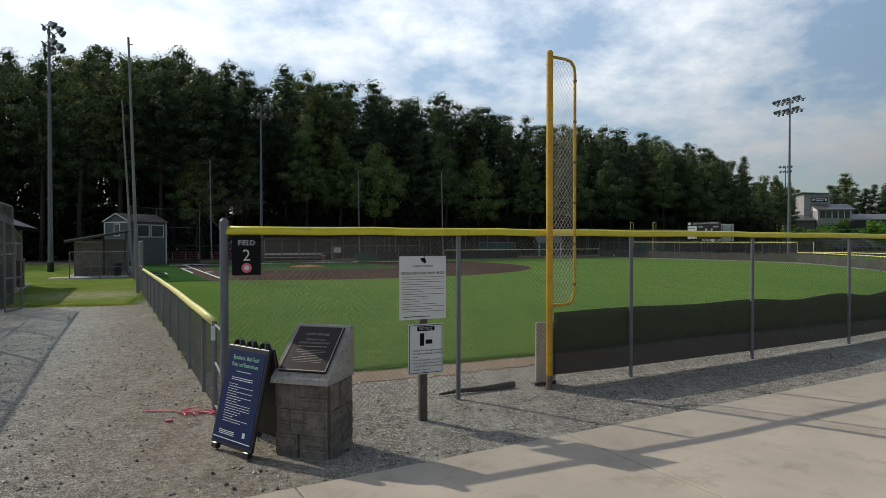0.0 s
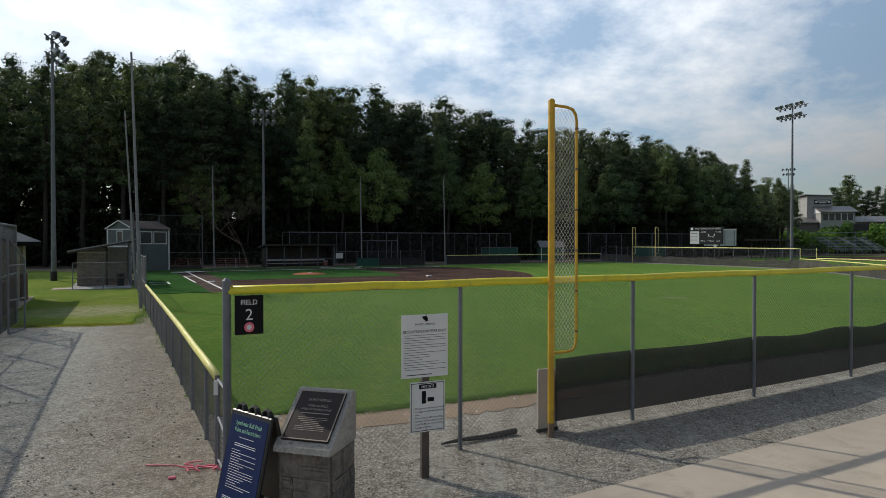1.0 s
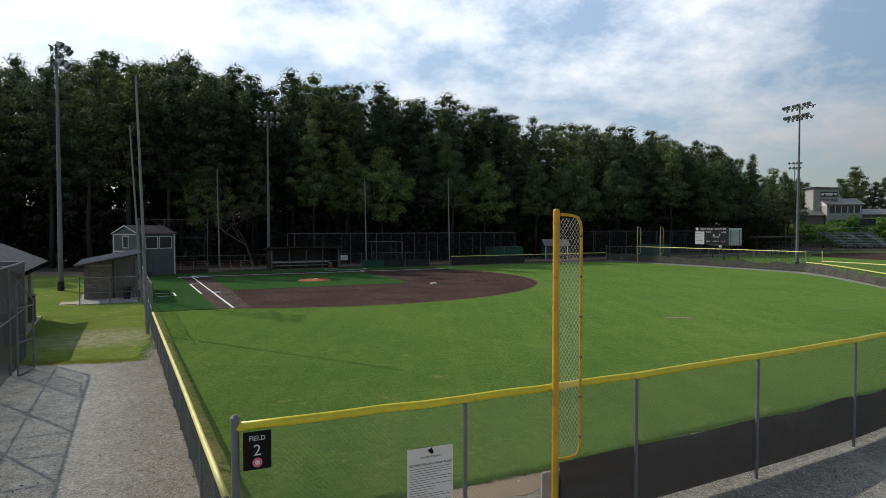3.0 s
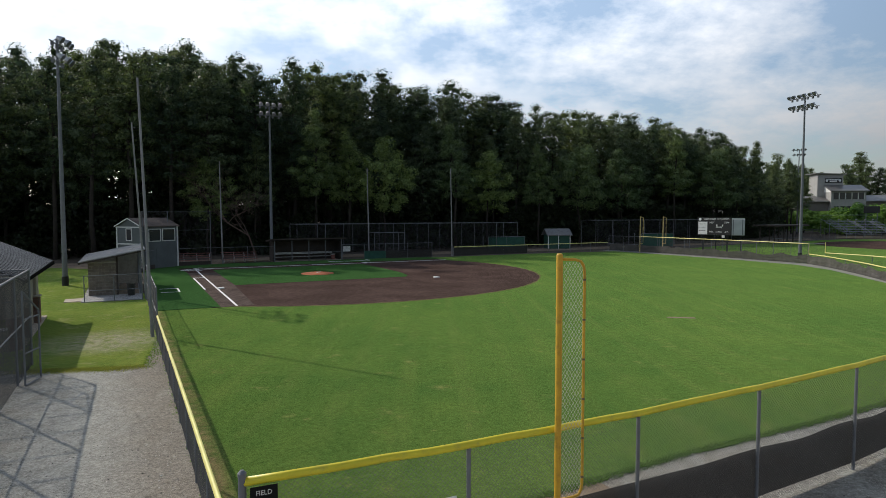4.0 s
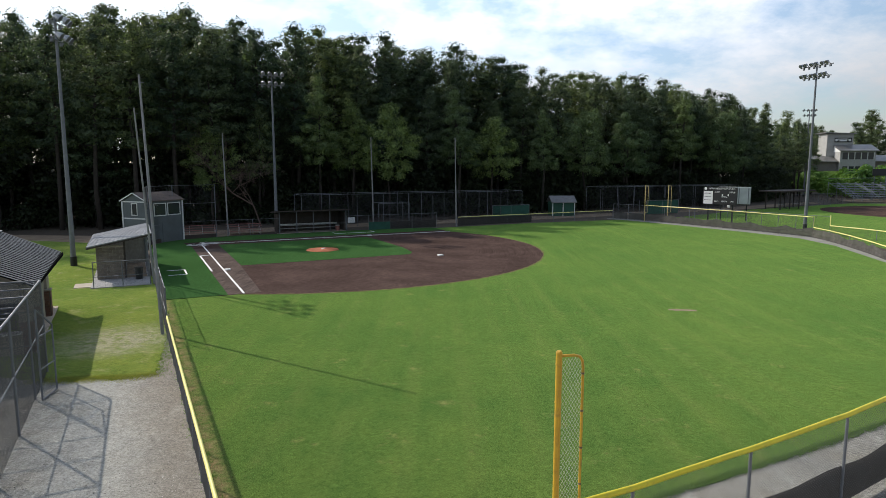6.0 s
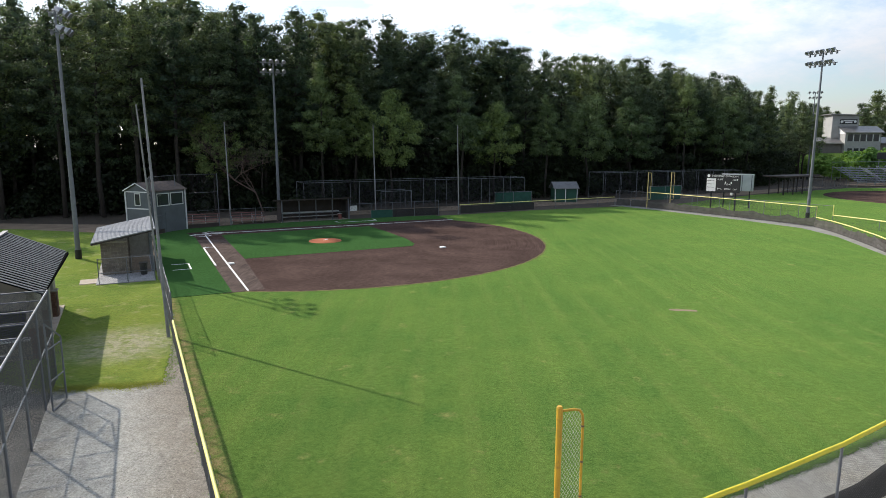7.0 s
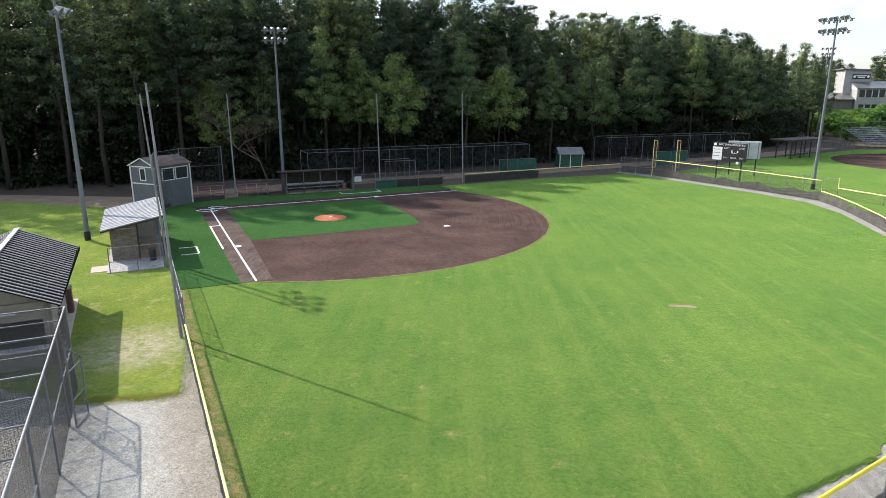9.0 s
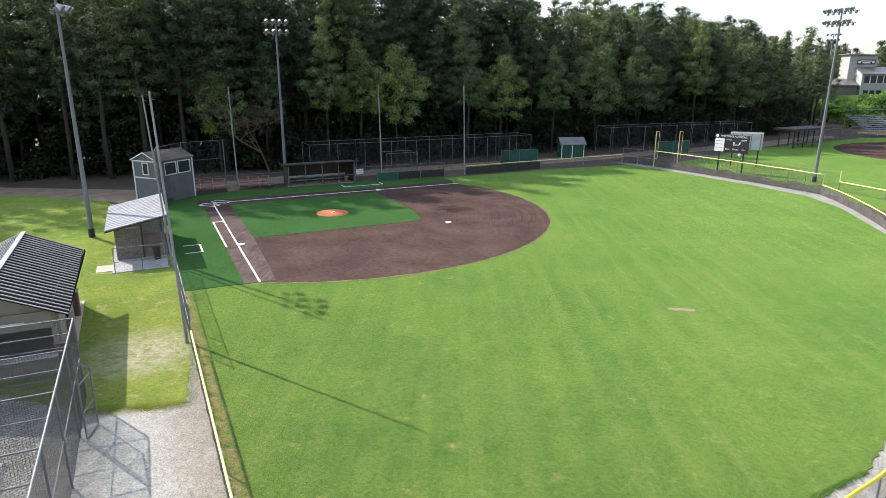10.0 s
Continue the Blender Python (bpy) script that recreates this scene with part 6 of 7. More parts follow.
    pts = [q(-0.1, 0.0), q(-0.1, -3.1), q(1.6, -3.1), q(3.25, -3.1)]
    for p in pts[1:]:
        part("post", Geo().tube(P3(p, 0), P3(p, 1.75), 0.032, 8), M_STEEL, f, world_space=True)
    for p, r in zip(pts[1:], pts[2:]):
        for z in (0.75, 1.72):
            part("rail", Geo().tube(P3(p, z), P3(r, z), 0.022, 8), M_STEEL, f, world_space=True)
        part("chain_link", Geo().wires(p, r, 0.08, 1.72, 0.072, 0.002), M_WIRE, f, world_space=True)
    bin_ = thing("trash_can", q(2.6, -0.8).x, q(2.6, -0.8).y, 0.06, "black plastic trash can beside the doorway", "trash can")
    part("can", Geo().tube((0, 0, 0), (0, 0, 0.8), 0.22, 14, 0.27), M_PLASTIC, bin_)
    part("rim", Geo().tube((0, 0, 0.8), (0, 0, 0.85), 0.29, 14), M_PLASTIC, bin_)


def score_booth():
    f, s = Vector((0.93, -0.3676)), Vector((0.3676, 0.93))
    B = Vector((-31.3, 62.3))
    b = thing("scorers_booth", B.x, B.y, 0, "two-storey grey timber booth with white trim", "booth")
    D, Wd, ze, za = 3.3, 4.7, 4.4, 5.15
    def q(a, c):
        return B - f * a + s * c
    rz = math.degrees(math.atan2(f.y, f.x))
    def box(a0, a1, c0, c1, z0, z1):
        c = q((a0 + a1) / 2, (c0 + c1) / 2)
        return Geo().box((c.x, c.y, (z0 + z1) / 2), (abs(a1 - a0), abs(c1 - c0), z1 - z0), rz)
    # body with a gable at both ends, ridge along the front
    ring = [q(0, 0), q(D, 0), q(D, Wd), q(0, Wd)]
    g = Geo().hull([P3(p, 0) for p in ring], [P3(p, ze) for p in ring])
    for c in (0.0, Wd - 0.02):
        a0, a1, am = q(0, c), q(D, c), q(D / 2, c)
        e = s * 0.02
        g.hull([P3(a0, ze), P3(a1, ze), P3(am, za)], [P3(a0 + e, ze), P3(a1 + e, ze), P3(am + e, za)])
    part("wall", g, M_GREYWALL, b, world_space=True)
    for k, (a_e, a_r) in enumerate(((-0.2, D / 2), (D + 0.2, D / 2))):
        lo = [P3(q(a_e, -0.15), ze - 0.06), P3(q(a_e, Wd + 0.15), ze - 0.06), P3(q(a_r, Wd + 0.15), za + 0.02), P3(q(a_r, -0.15), za + 0.02)]
        hi = [(x, y, z + 0.09) for x, y, z in lo]
        part("roof", Geo().hull(lo, hi), M_SHINGLE, b, "brown shingle roof", world_space=True)
    for a, c in ((0.0, 0.0), (D, 0.0), (0.0, Wd)):
        part("corner_trim", box(a - 0.07, a + 0.07, c - 0.07, c + 0.07, 0, ze), M_TRIM, b, "white corner board", world_space=True)
    part("band", box(0.07, D - 0.07, -0.035, 0.0, 2.55, 2.67), M_TRIM, b, "white band", world_space=True)
    part("eave_trim", box(0.07, D - 0.07, -0.03, 0.0, ze - 0.14, ze - 0.02), M_TRIM, b, world_space=True)
    for sgn in (0, 1):
        p, r = q(-0.2 if sgn == 0 else D + 0.2, -0.16), q(D / 2, -0.16)
        part("rake_trim", Geo().hull([P3(p, ze - 0.08), P3(r, za), P3(r - s * 0.03, za), P3(p - s * 0.03, ze - 0.08)], [P3(p, ze + 0.04), P3(r, za + 0.12), P3(r - s * 0.03, za + 0.12), P3(p - s * 0.03, ze + 0.04)]), M_TRIM, b, world_space=True)
    def window(c0, c1, z0, z1, on_front, a0=0, a1=0):
        if on_front:
            w = part("window", box(-0.02, 0.02, c0, c1, z0, z1), M_GLASS, b, "dark window with white frame", world_space=True)
            for u0, u1, v0, v1 in ((c0 - 0.09, c1 + 0.09, z1, z1 + 0.09), (c0 - 0.09, c1 + 0.09, z0 - 0.09, z0), (c0 - 0.09, c0, z0, z1), (c1, c1 + 0.09, z0, z1)):
                part("frame", box(-0.05, 0.0, u0, u1, v0, v1), M_TRIM, w)
        else:
            w = part("window", box(a0, a1, -0.02, 0.02, z0, z1), M_GLASS, b, "narrow dark window with white frame", world_space=True)
            for u0, u1, v0, v1 in ((a0 - 0.09, a1 + 0.09, z1, z1 + 0.09), (a0 - 0.09, a1 + 0.09, z0 - 0.09, z0), (a0 - 0.09, a0, z0, z1), (a1, a1 + 0.09, z0, z1)):
                part("frame", box(u0, u1, -0.05, 0.0, v0, v1), M_TRIM, w)
    window(1.0, 2.4, 2.9, 4.05, True)
    window(2.75, 4.3, 2.9, 4.05, True)
    window(0, 0, 3.0, 4.1, False, 1.3, 1.95)
    part("door", box(-0.03, 0.0, 1.9, 2.8, 0.05, 2.1), M_GREYWALL, b, world_space=True)


batting_cage()
concession()
dugout_first()
score_booth()

# ---- far side: backstop, far dugout, bullpen, scoreboard ----
def bleacher(x, y, rz, n_rows, width, label, mat_seat=None):
    b = thing("bleachers", x, y, 0.02, label, "bleachers", "bleachers", rz=rz)
    ms = mat_seat or M_REDWOOD
    for k in range(n_rows):
        z, d = 0.42 + 0.22 * k, 0.62 * k
        part("seat_board", Geo().box((0, d, z), (width, 0.26, 0.045), 0, 0.006), ms, b)
        if k:
            part("foot_board", Geo().box((0, d - 0.32, z - 0.24), (width, 0.24, 0.04), 0, 0.006), ms, b)
    for s in range(4):
        x0 = -width / 2 + 0.25 + s * (width - 0.5) / 3
        g = Geo().tube((x0, 0, 0.02), (x0, 0, 0.42), 0.025, 6)
        g.tube((x0, 0, 0.02), (x0, 0.62 * (n_rows - 1), 0.02), 0.025, 6)
        g.tube((x0, 0, 0.40), (x0, 0.62 * (n_rows - 1), 0.40 + 0.22 * (n_rows - 1)), 0.025, 6)
        g.tube((x0, 0.62 * (n_rows - 1), 0.02), (x0, 0.62 * (n_rows - 1), 0.40 + 0.22 * (n_rows - 1)), 0.025, 6)
        part("truss", g, M_ALU, b)
    return b


def backstop():
    pts = [field_at(2.0, -5.0), field_at(-1.6, -4.7), field_at(-5.0, -2.2), field_at(-6.0, 2.2)]
    f = fence("backstop", pts, 5.9, "tall chain-link backstop behind home plate", step=0.12, wire=0.0024, post=0.045, rails=("top", 1.9, 3.9))
    for p, q in zip(pts, pts[1:]):
        part("toe_board", Geo().hull([P3(p, 0.02), P3(q, 0.02), P3(q + W * 0.05, 0.02), P3(p + W * 0.05, 0.02)], [P3(p, 0.45), P3(q, 0.45), P3(q + W * 0.05, 0.45), P3(p + W * 0.05, 0.45)]), M_DARKWOOD, f, world_space=True)
    third = [field_at(-6.0, 2.2), field_at(-6.1, 6.2), field_at(-6.1, 9.2), field_at(-6.0, 17.4), field_at(-5.9, 20.2), field_at(-5.8, 23.0), field_at(-5.7, 26.0), field_at(-5.6, 29.4)]
    fence("third_side_fence", third[:3], 1.9, "grey chain-link fence by the far dugout", step=0.12, wire=0.0026)
    g2 = fence("third_side_fence", third[3:], 1.9, "chain-link fence with dark cloth panels", step=0.12, wire=0.0026)
    pleated_screen(g2, third[5:], 1.0, 0.05, 3, -0.05, 0.02, 0.02)
    part("green_panel", Geo().hull([P3(third[4], 0.05), P3(third[5], 0.05), P3(third[5] + U * 0.05, 0.05), P3(third[4] + U * 0.05, 0.05)], [P3(third[4], 1.0), P3(third[5], 1.0), P3(third[5] + U * 0.05, 1.0), P3(third[4] + U * 0.05, 1.0)]), M_TEAL, g2, "green cloth panel", world_space=True)
    part("white_card", Geo().box((third[3].x + 0.5, third[3].y + 0.3, 1.35), (0.9, 0.03, 0.65), 27), M_SIGN_W, g2, "blank white card", world_space=True)


def dugout_third():
    o = field_at(-6.1, 9.2)
    d = thing("far_dugout", o.x, o.y, 0, "dark open dugout with flat roof and pale bench", "dugout")
    L, D = 8.2, 2.8
    def q(a, b):
        return o + W * a - U * b
    rz = math.degrees(math.atan2(W.y, W.x))
    def box(a0, a1, b0, b1, z0, z1):
        c = q((a0 + a1) / 2, (b0 + b1) / 2)
        return Geo().box((c.x, c.y, (z0 + z1) / 2), (a1 - a0, b1 - b0, z1 - z0), rz)
    part("slab", box(0, L, 0, D, -0.2, 0.05), M_CONC, d, world_space=True)
    part("back_wall", box(0, L, D - 0.15, D, 0, 2.3), M_DARKWOOD, d, world_space=True)
    for a in (0.0, L - 0.15):
        part("end_wall", box(a, a + 0.15, 0.5, D - 0.15, 0, 2.3), M_DARKWOOD, d, world_space=True)
    lo = [P3(q(-0.4, -0.5), 2.62), P3(q(L + 0.4, -0.5), 2.62), P3(q(L + 0.4, D + 0.3), 2.3), P3(q(-0.4, D + 0.3), 2.3)]
    part("roof", Geo().hull(lo, [(x, y, z + 0.14) for x, y, z in lo]), M_DARKWOOD, d, "dark brown flat roof", world_space=True)
    for k in range(5):
        a = 0.06 + k * (L - 0.12) / 4
        part("front_post", box(a - 0.05, a + 0.05, 0, 0.1, 0, 2.55), M_STEEL, d, world_space=True)
    part("bench_seat", box(0.5, L - 0.6, 1.7, 2.1, 0.42, 0.48), M_ALU, d, "pale aluminium bench", world_space=True)
    part("bench_back", box(0.5, L - 0.6, 2.2, 2.25, 0.75, 0.98), M_ALU, d, world_space=True)
    part("front_rail", box(0.1, L - 0.1, 0.02, 0.07, 1.0, 1.05), M_STEEL, d, world_space=True)
    part("chain_link", Geo().wires(q(0, 0.05), q(L, 0.05), 0.1, 1.85, 0.12, 0.0026), M_WIRE, d, world_space=True)
    c = thing("red_cooler", q(L - 0.9, 0.9).x, q(L - 0.9, 0.9).y, 0.05, "dark red drink cooler in the far dugout", "cooler")
    part("tub", Geo().tube((0, 0, 0), (0, 0, 0.6), 0.24, 14, 0.28), M_REDWOOD, c)
    part("lid", Geo().tube((0, 0, 0.6), (0, 0, 0.68), 0.29, 14), M_TRIM, c)


def net_frame(name, a, b, depth, h, label, bays, group=""):
    """A long netted cage: two rows of posts with top pipes, dark netting between."""
    a, b = Vector(a), Vector(b)
    d = (b - a).normalized()
    n = Vector((-d.y, d.x)) * depth
    c = thing(name, a.x, a.y, 0.02, label, "batting cage", group)
    for off in (Vector((0, 0)), n):
        row = [a.lerp(b, i / bays) + off for i in range(bays + 1)]
        for p in row:
            part("post", Geo().tube(P3(p, 0), P3(p, h), 0.032, 8), M_STEEL, c, world_space=True)
        part("top_pipe", Geo().tube(P3(row[0], h), P3(row[-1], h), 0.028, 8), M_STEEL, c, world_space=True)
        part("net", Geo().wires(row[0], row[-1], 0.1, h, 0.16, 0.005), M_NET, c, "dark netting", world_space=True)
    for i in (0, bays):
        p = a.lerp(b, i / bays)
        part("end_pipe", Geo().tube(P3(p, h), P3(p + n, h), 0.028, 8), M_STEEL, c, world_space=True)
    return c


def bullpen():
    net_frame("bullpen_cage", (-19.6, 78.6), (9.8, 93.6), 4.0, 4.3, "long dark netted practice cage by the woods", 9, "netted cages")
    net_frame("bullpen_cage", (24.0, 104.6), (52, 116.8), 4.0, 4.5, "long dark netted cage behind the scoreboard", 9, "netted cages")
    # pipe frames with green cloth
    for x, y, w, rz, h, label in ((8.1, 92.6, 6.0, 22, 2.2, "green cloth-sided pen with a pipe frame"), (34.4, 105.0, 6.5, 22, 2.3, "green cloth-sided pen behind the fence")):
        s = thing("warmup_pen", x, y, 0.02, label, "pen", "pens", rz=rz)
        for i in range(3):
            xx = -w / 2 + i * w / 2
            part("post", Geo().tube((xx, 0, 0), (xx, 0, h), 0.04, 8), M_STEEL, s)
            part("post", Geo().tube((xx, 1.8, 0), (xx, 1.8, h), 0.04, 8), M_STEEL, s)
        part("cloth", Geo().box((0, 0, h / 2), (w, 0.03, h - 0.15)), M_TEAL, s, "green windscreen cloth")
        part("cloth", Geo().box((w / 2, 0.9, h / 2), (0.03, 1.8, h - 0.2)), M_TEAL, s)
        part("top_pipe", Geo().tube((-w / 2, 0, h), (w / 2, 0, h), 0.035, 8), M_STEEL, s)
    # empty pipe frame by the far line
    s = thing("pipe_pen", -8.0, 80.0, 0.02, "bare pipe and mesh pen by the far fence", "pen", "pens", rz=27)
    w, h = 4.2, 3.2
    for xx in (-w / 2, w / 2):
        for yy in (0, 2.2):
            part("post", Geo().tube((xx, yy, 0), (xx, yy, h), 0.035, 8), M_STEEL, s)
    for yy in (0, 2.2):
        part("top_pipe", Geo().tube((-w / 2, yy, h), (w / 2, yy, h), 0.03, 8), M_STEEL, s)
    part("mesh", Geo().wires((-w / 2, 0), (w / 2, 0), 0.1, h, 0.12, 0.003), M_WIRE, s)
    # tool shed
    s = thing("tool_shed", 17.0, 101.6, 0.02, "small dark green shed with a grey gable roof", "shed", rz=8)
    part("wall", Geo().box((0, 0, 1.1), (3.6, 2.6, 2.2)), M_GREENWALL, s)
    for xx in (-1.8, -0.1, 1.8):
        part("trim_board", Geo().box((xx, -1.32, 1.1), (0.12, 0.05, 2.2)), M_TRIM, s, "white trim")
    part("gable", Geo().hull([(1.8, -1.3, 2.2), (1.8, 1.3, 2.2), (1.8, 0, 3.0)], [(1.84, -1.3, 2.2), (1.84, 1.3, 2.2), (1.84, 0, 3.0)]), M_TRIM, s)
    for e in (-1, 1):
        lo = [(-2.1, e * 1.6, 2.1), (2.1, e * 1.6, 2.1), (2.1, 0, 3.1), (-2.1, 0, 3.1)]
        if e < 0:
            part("roof", Geo().hull(lo, [(x, y, z + 0.1) for x, y, z in lo]), M_ROOF_GREY, s)
        else:
            part("roof", Geo().hull(lo[::-1], [(x, y, z + 0.1) for x, y, z in lo[::-1]]), M_ROOF_GREY, s)


M_FADEPOLE = mat("faded_cream_paint", (0.50, 0.40, 0.16), 0.6, var=0.15, big=2, fine=40, bump=0.08)


def far_corner():
    # gate panels and the two short foul poles
    fence("far_gate", [(23.8, 95.0), (25.6, 93.4), (27.4, 91.7)], 2.3, "chain-link gate panels in the far corner", step=0.12, wire=0.003, rails=("top", 1.1, "bottom"))
    g = bpy.data.objects["far_gate"]
    for a, b in (((23.8, 95.0), (25.6, 93.4)), ((25.6, 93.4), (27.4, 91.7))):
        a, b = Vector(a), Vector(b)
        p, q = a.lerp(b, 0.06), a.lerp(b, 0.94)
        n = Vector((-0.03, -0.03))
        part("gate_cloth", Geo().hull([P3(p, 0.12), P3(q, 0.12), P3(q + n, 0.12), P3(p + n, 0.12)], [P3(p, 1.05), P3(q, 1.05), P3(q + n, 1.05), P3(p + n, 1.05)]), M_SCREEN_FAR, g, "grey cloth panel", world_space=True)
    for x, y in ((27.2, 90.7), (30.6, 91.0)):
        p = thing("short_foul_pole", x, y, 0.02, "short yellow foul pole with a narrow wire wing", "foul pole", "far foul poles")
        part("mast", Geo().tube((0, 0, 0), (0, 0, 5.2), 0.06, 12), M_FADEPOLE, p)
        part("wing_frame", Geo().path([(0, 0, 5.1), (0.42, 0.1, 5.1), (0.46, 0.1, 5.0), (0.46, 0.1, 1.4), (0.42, 0.1, 1.3), (0, 0, 1.3)], 0.035, 8), M_FADEPOLE, p)
        part("wing_mesh", Geo().wires((0.05, 0.01), (0.44, 0.1), 1.35, 5.05, 0.14, 0.003), M_WIRE, p)
    # the next field's fence
    a = [Vector(p) for p in ((30.6, 91.3), (33.2, 87.6), (36.0, 83.6), (38.6, 79.6), (41.0, 76.0), (43.1, 72.6))]
    f = fence("next_field_fence", a, 2.2, "grey fence of the neighbouring field", step=0.12, wire=0.003)
    g = Geo()
    cap_strip(g, subdivide(a[:1] + a[-1:], 2.0), 2.2)
    lo = [Vector(p) for p in ((43.1, 72.6), (44.9, 67.2), (45.8, 61.0), (45.9, 54.0))]
    fence("next_field_low_fence", lo, 1.15, "low neighbouring fence with a yellow cap", M_PALECAP, step=0.12, wire=0.003)
    post = thing("yellow_step_post", 43.1, 72.6, 0.02, "yellow capped post at the fence step", "post")
    part("sleeve", Geo().tube((0, 0, 1.1), (0, 0, 2.3), 0.05, 8), M_PALECAP, post)
    post = thing("yellow_step_post", 39.95, 70.4, 0.02, "yellow capped post at the fence step", "post")
    part("sleeve", Geo().tube((0, 0, 1.1), (0, 0, 2.35), 0.05, 8), M_PALECAP, post)
    sheet("next_field_grass", Geo().slab(rough_edge([(40.6, 71), (41.6, 62), (41, 54), (60, 50), (120, 70), (150, 130), (84, 136), (54, 116), (31, 95), (33, 91), (37, 83)], 0.1, 1.5, 4), -0.2, 0.02), M_GRASS, "mown grass of the neighbouring field", "grass")
    sheet("next_infield", Geo().slab(arc((84, 108), 19, 0, 360, 60)[:-1], -0.2, 0.03), M_CLAY, "brown infield of the neighbouring field", "infield")


M_BOARDBACK = mat("pale_grey_board", (0.46, 0.47, 0.48), 0.6, var=0.12, big=1.0, fine=20, bump=0.05)


def scoreboards():
    for x, y, rz, wd, zc, ht, front, label in ((36.2, 86.7, -49, 4.7, 3.88, 2.4, True, "black electronic scoreboard on tall posts"), (40.6, 92.3, -22, 4.3, 3.68, 2.5, False, "grey back of a second scoreboard")):
        s = thing("scoreboard", x, y, 0.02, label, "scoreboard", "scoreboards", rz=rz)
        for xx in (-1.7, 1.7):
            part("post", Geo().box((xx, 0.25, (zc + ht / 2) / 2), (0.16, 0.16, zc + ht / 2)), M_BLACK, s)
        part("cabinet", Geo().box((0, 0, zc), (wd, 0.28, ht), 0, 0.03), M_BLACK if front else M_BOARDBACK, s)
        if not front:
            for i in range(4):
                part("rib", Geo().box((-wd / 2 + 0.3 + i * (wd - 0.6) / 3, -0.16, zc), (0.1, 0.05, ht - 0.1)), M_STEEL, s)
            part("top_rim", Geo().box((0, -0.16, zc + ht / 2 - 0.1), (wd, 0.06, 0.16)), M_TRIM, s)
            continue
        k = ht / 2.05
        part("name_panel", Geo().box((0, -0.15, zc + 0.82 * k), (wd, 0.03, 0.4 * k)), M_BLACK, s)
        lettering("SANDY SPRINGS YOUTH SPORTS", 0.34, M_SIGN_W, s, pose(0.3, -0.168, zc + 0.74 * k, 90, 0, 0), width=3.6)
        part("badge", Geo().tube((-2.0, -0.165, zc + 0.82 * k), (-2.0, -0.18, zc + 0.82 * k), 0.2, 16), M_SIGN_W, s)
        part("sponsor_panel", Geo().box((-1.6, -0.15, zc - 0.22 * k), (1.3, 0.04, 1.5 * k)), M_SIGN_W, s, "white panel")
        for i in range(3):
            part("sponsor_mark", Geo().box((-1.7, -0.175, zc + 0.3 - 0.45 * i), (0.95, 0.01, 0.05)), M_INK, s)
        for txt, xx, zz, w2 in (("GUEST", -0.35, 0.36, 0.75), ("HOME", 1.75, 0.36, 0.7), ("INNING", 0.7, -0.18, 0.8), ("BALL", -0.4, -0.72, 0.6), ("STRIKE", 0.7, -0.72, 0.85), ("OUT", 1.75, -0.72, 0.5)):
            lettering(txt, 0.3, M_SIGN_W, s, pose(xx, -0.168, zc + zz * k, 90, 0, 0), width=w2)
        for xx in (0.4, 1.2):
            part("lamp_digit", Geo().box((xx, -0.16, zc + 0.12), (0.16, 0.02, 0.26)), M_SIGN_W, s)
        part("horn", Geo().box((1.3, -0.05, zc - ht / 2 - 0.2), (0.4, 0.24, 0.36), 0, 0.05), M_TRIM, s)


M_STANDALU = mat("weathered_aluminium", (0.24, 0.26, 0.28), 0.5, 0.5, var=0.15, big=2, bump=0.02)


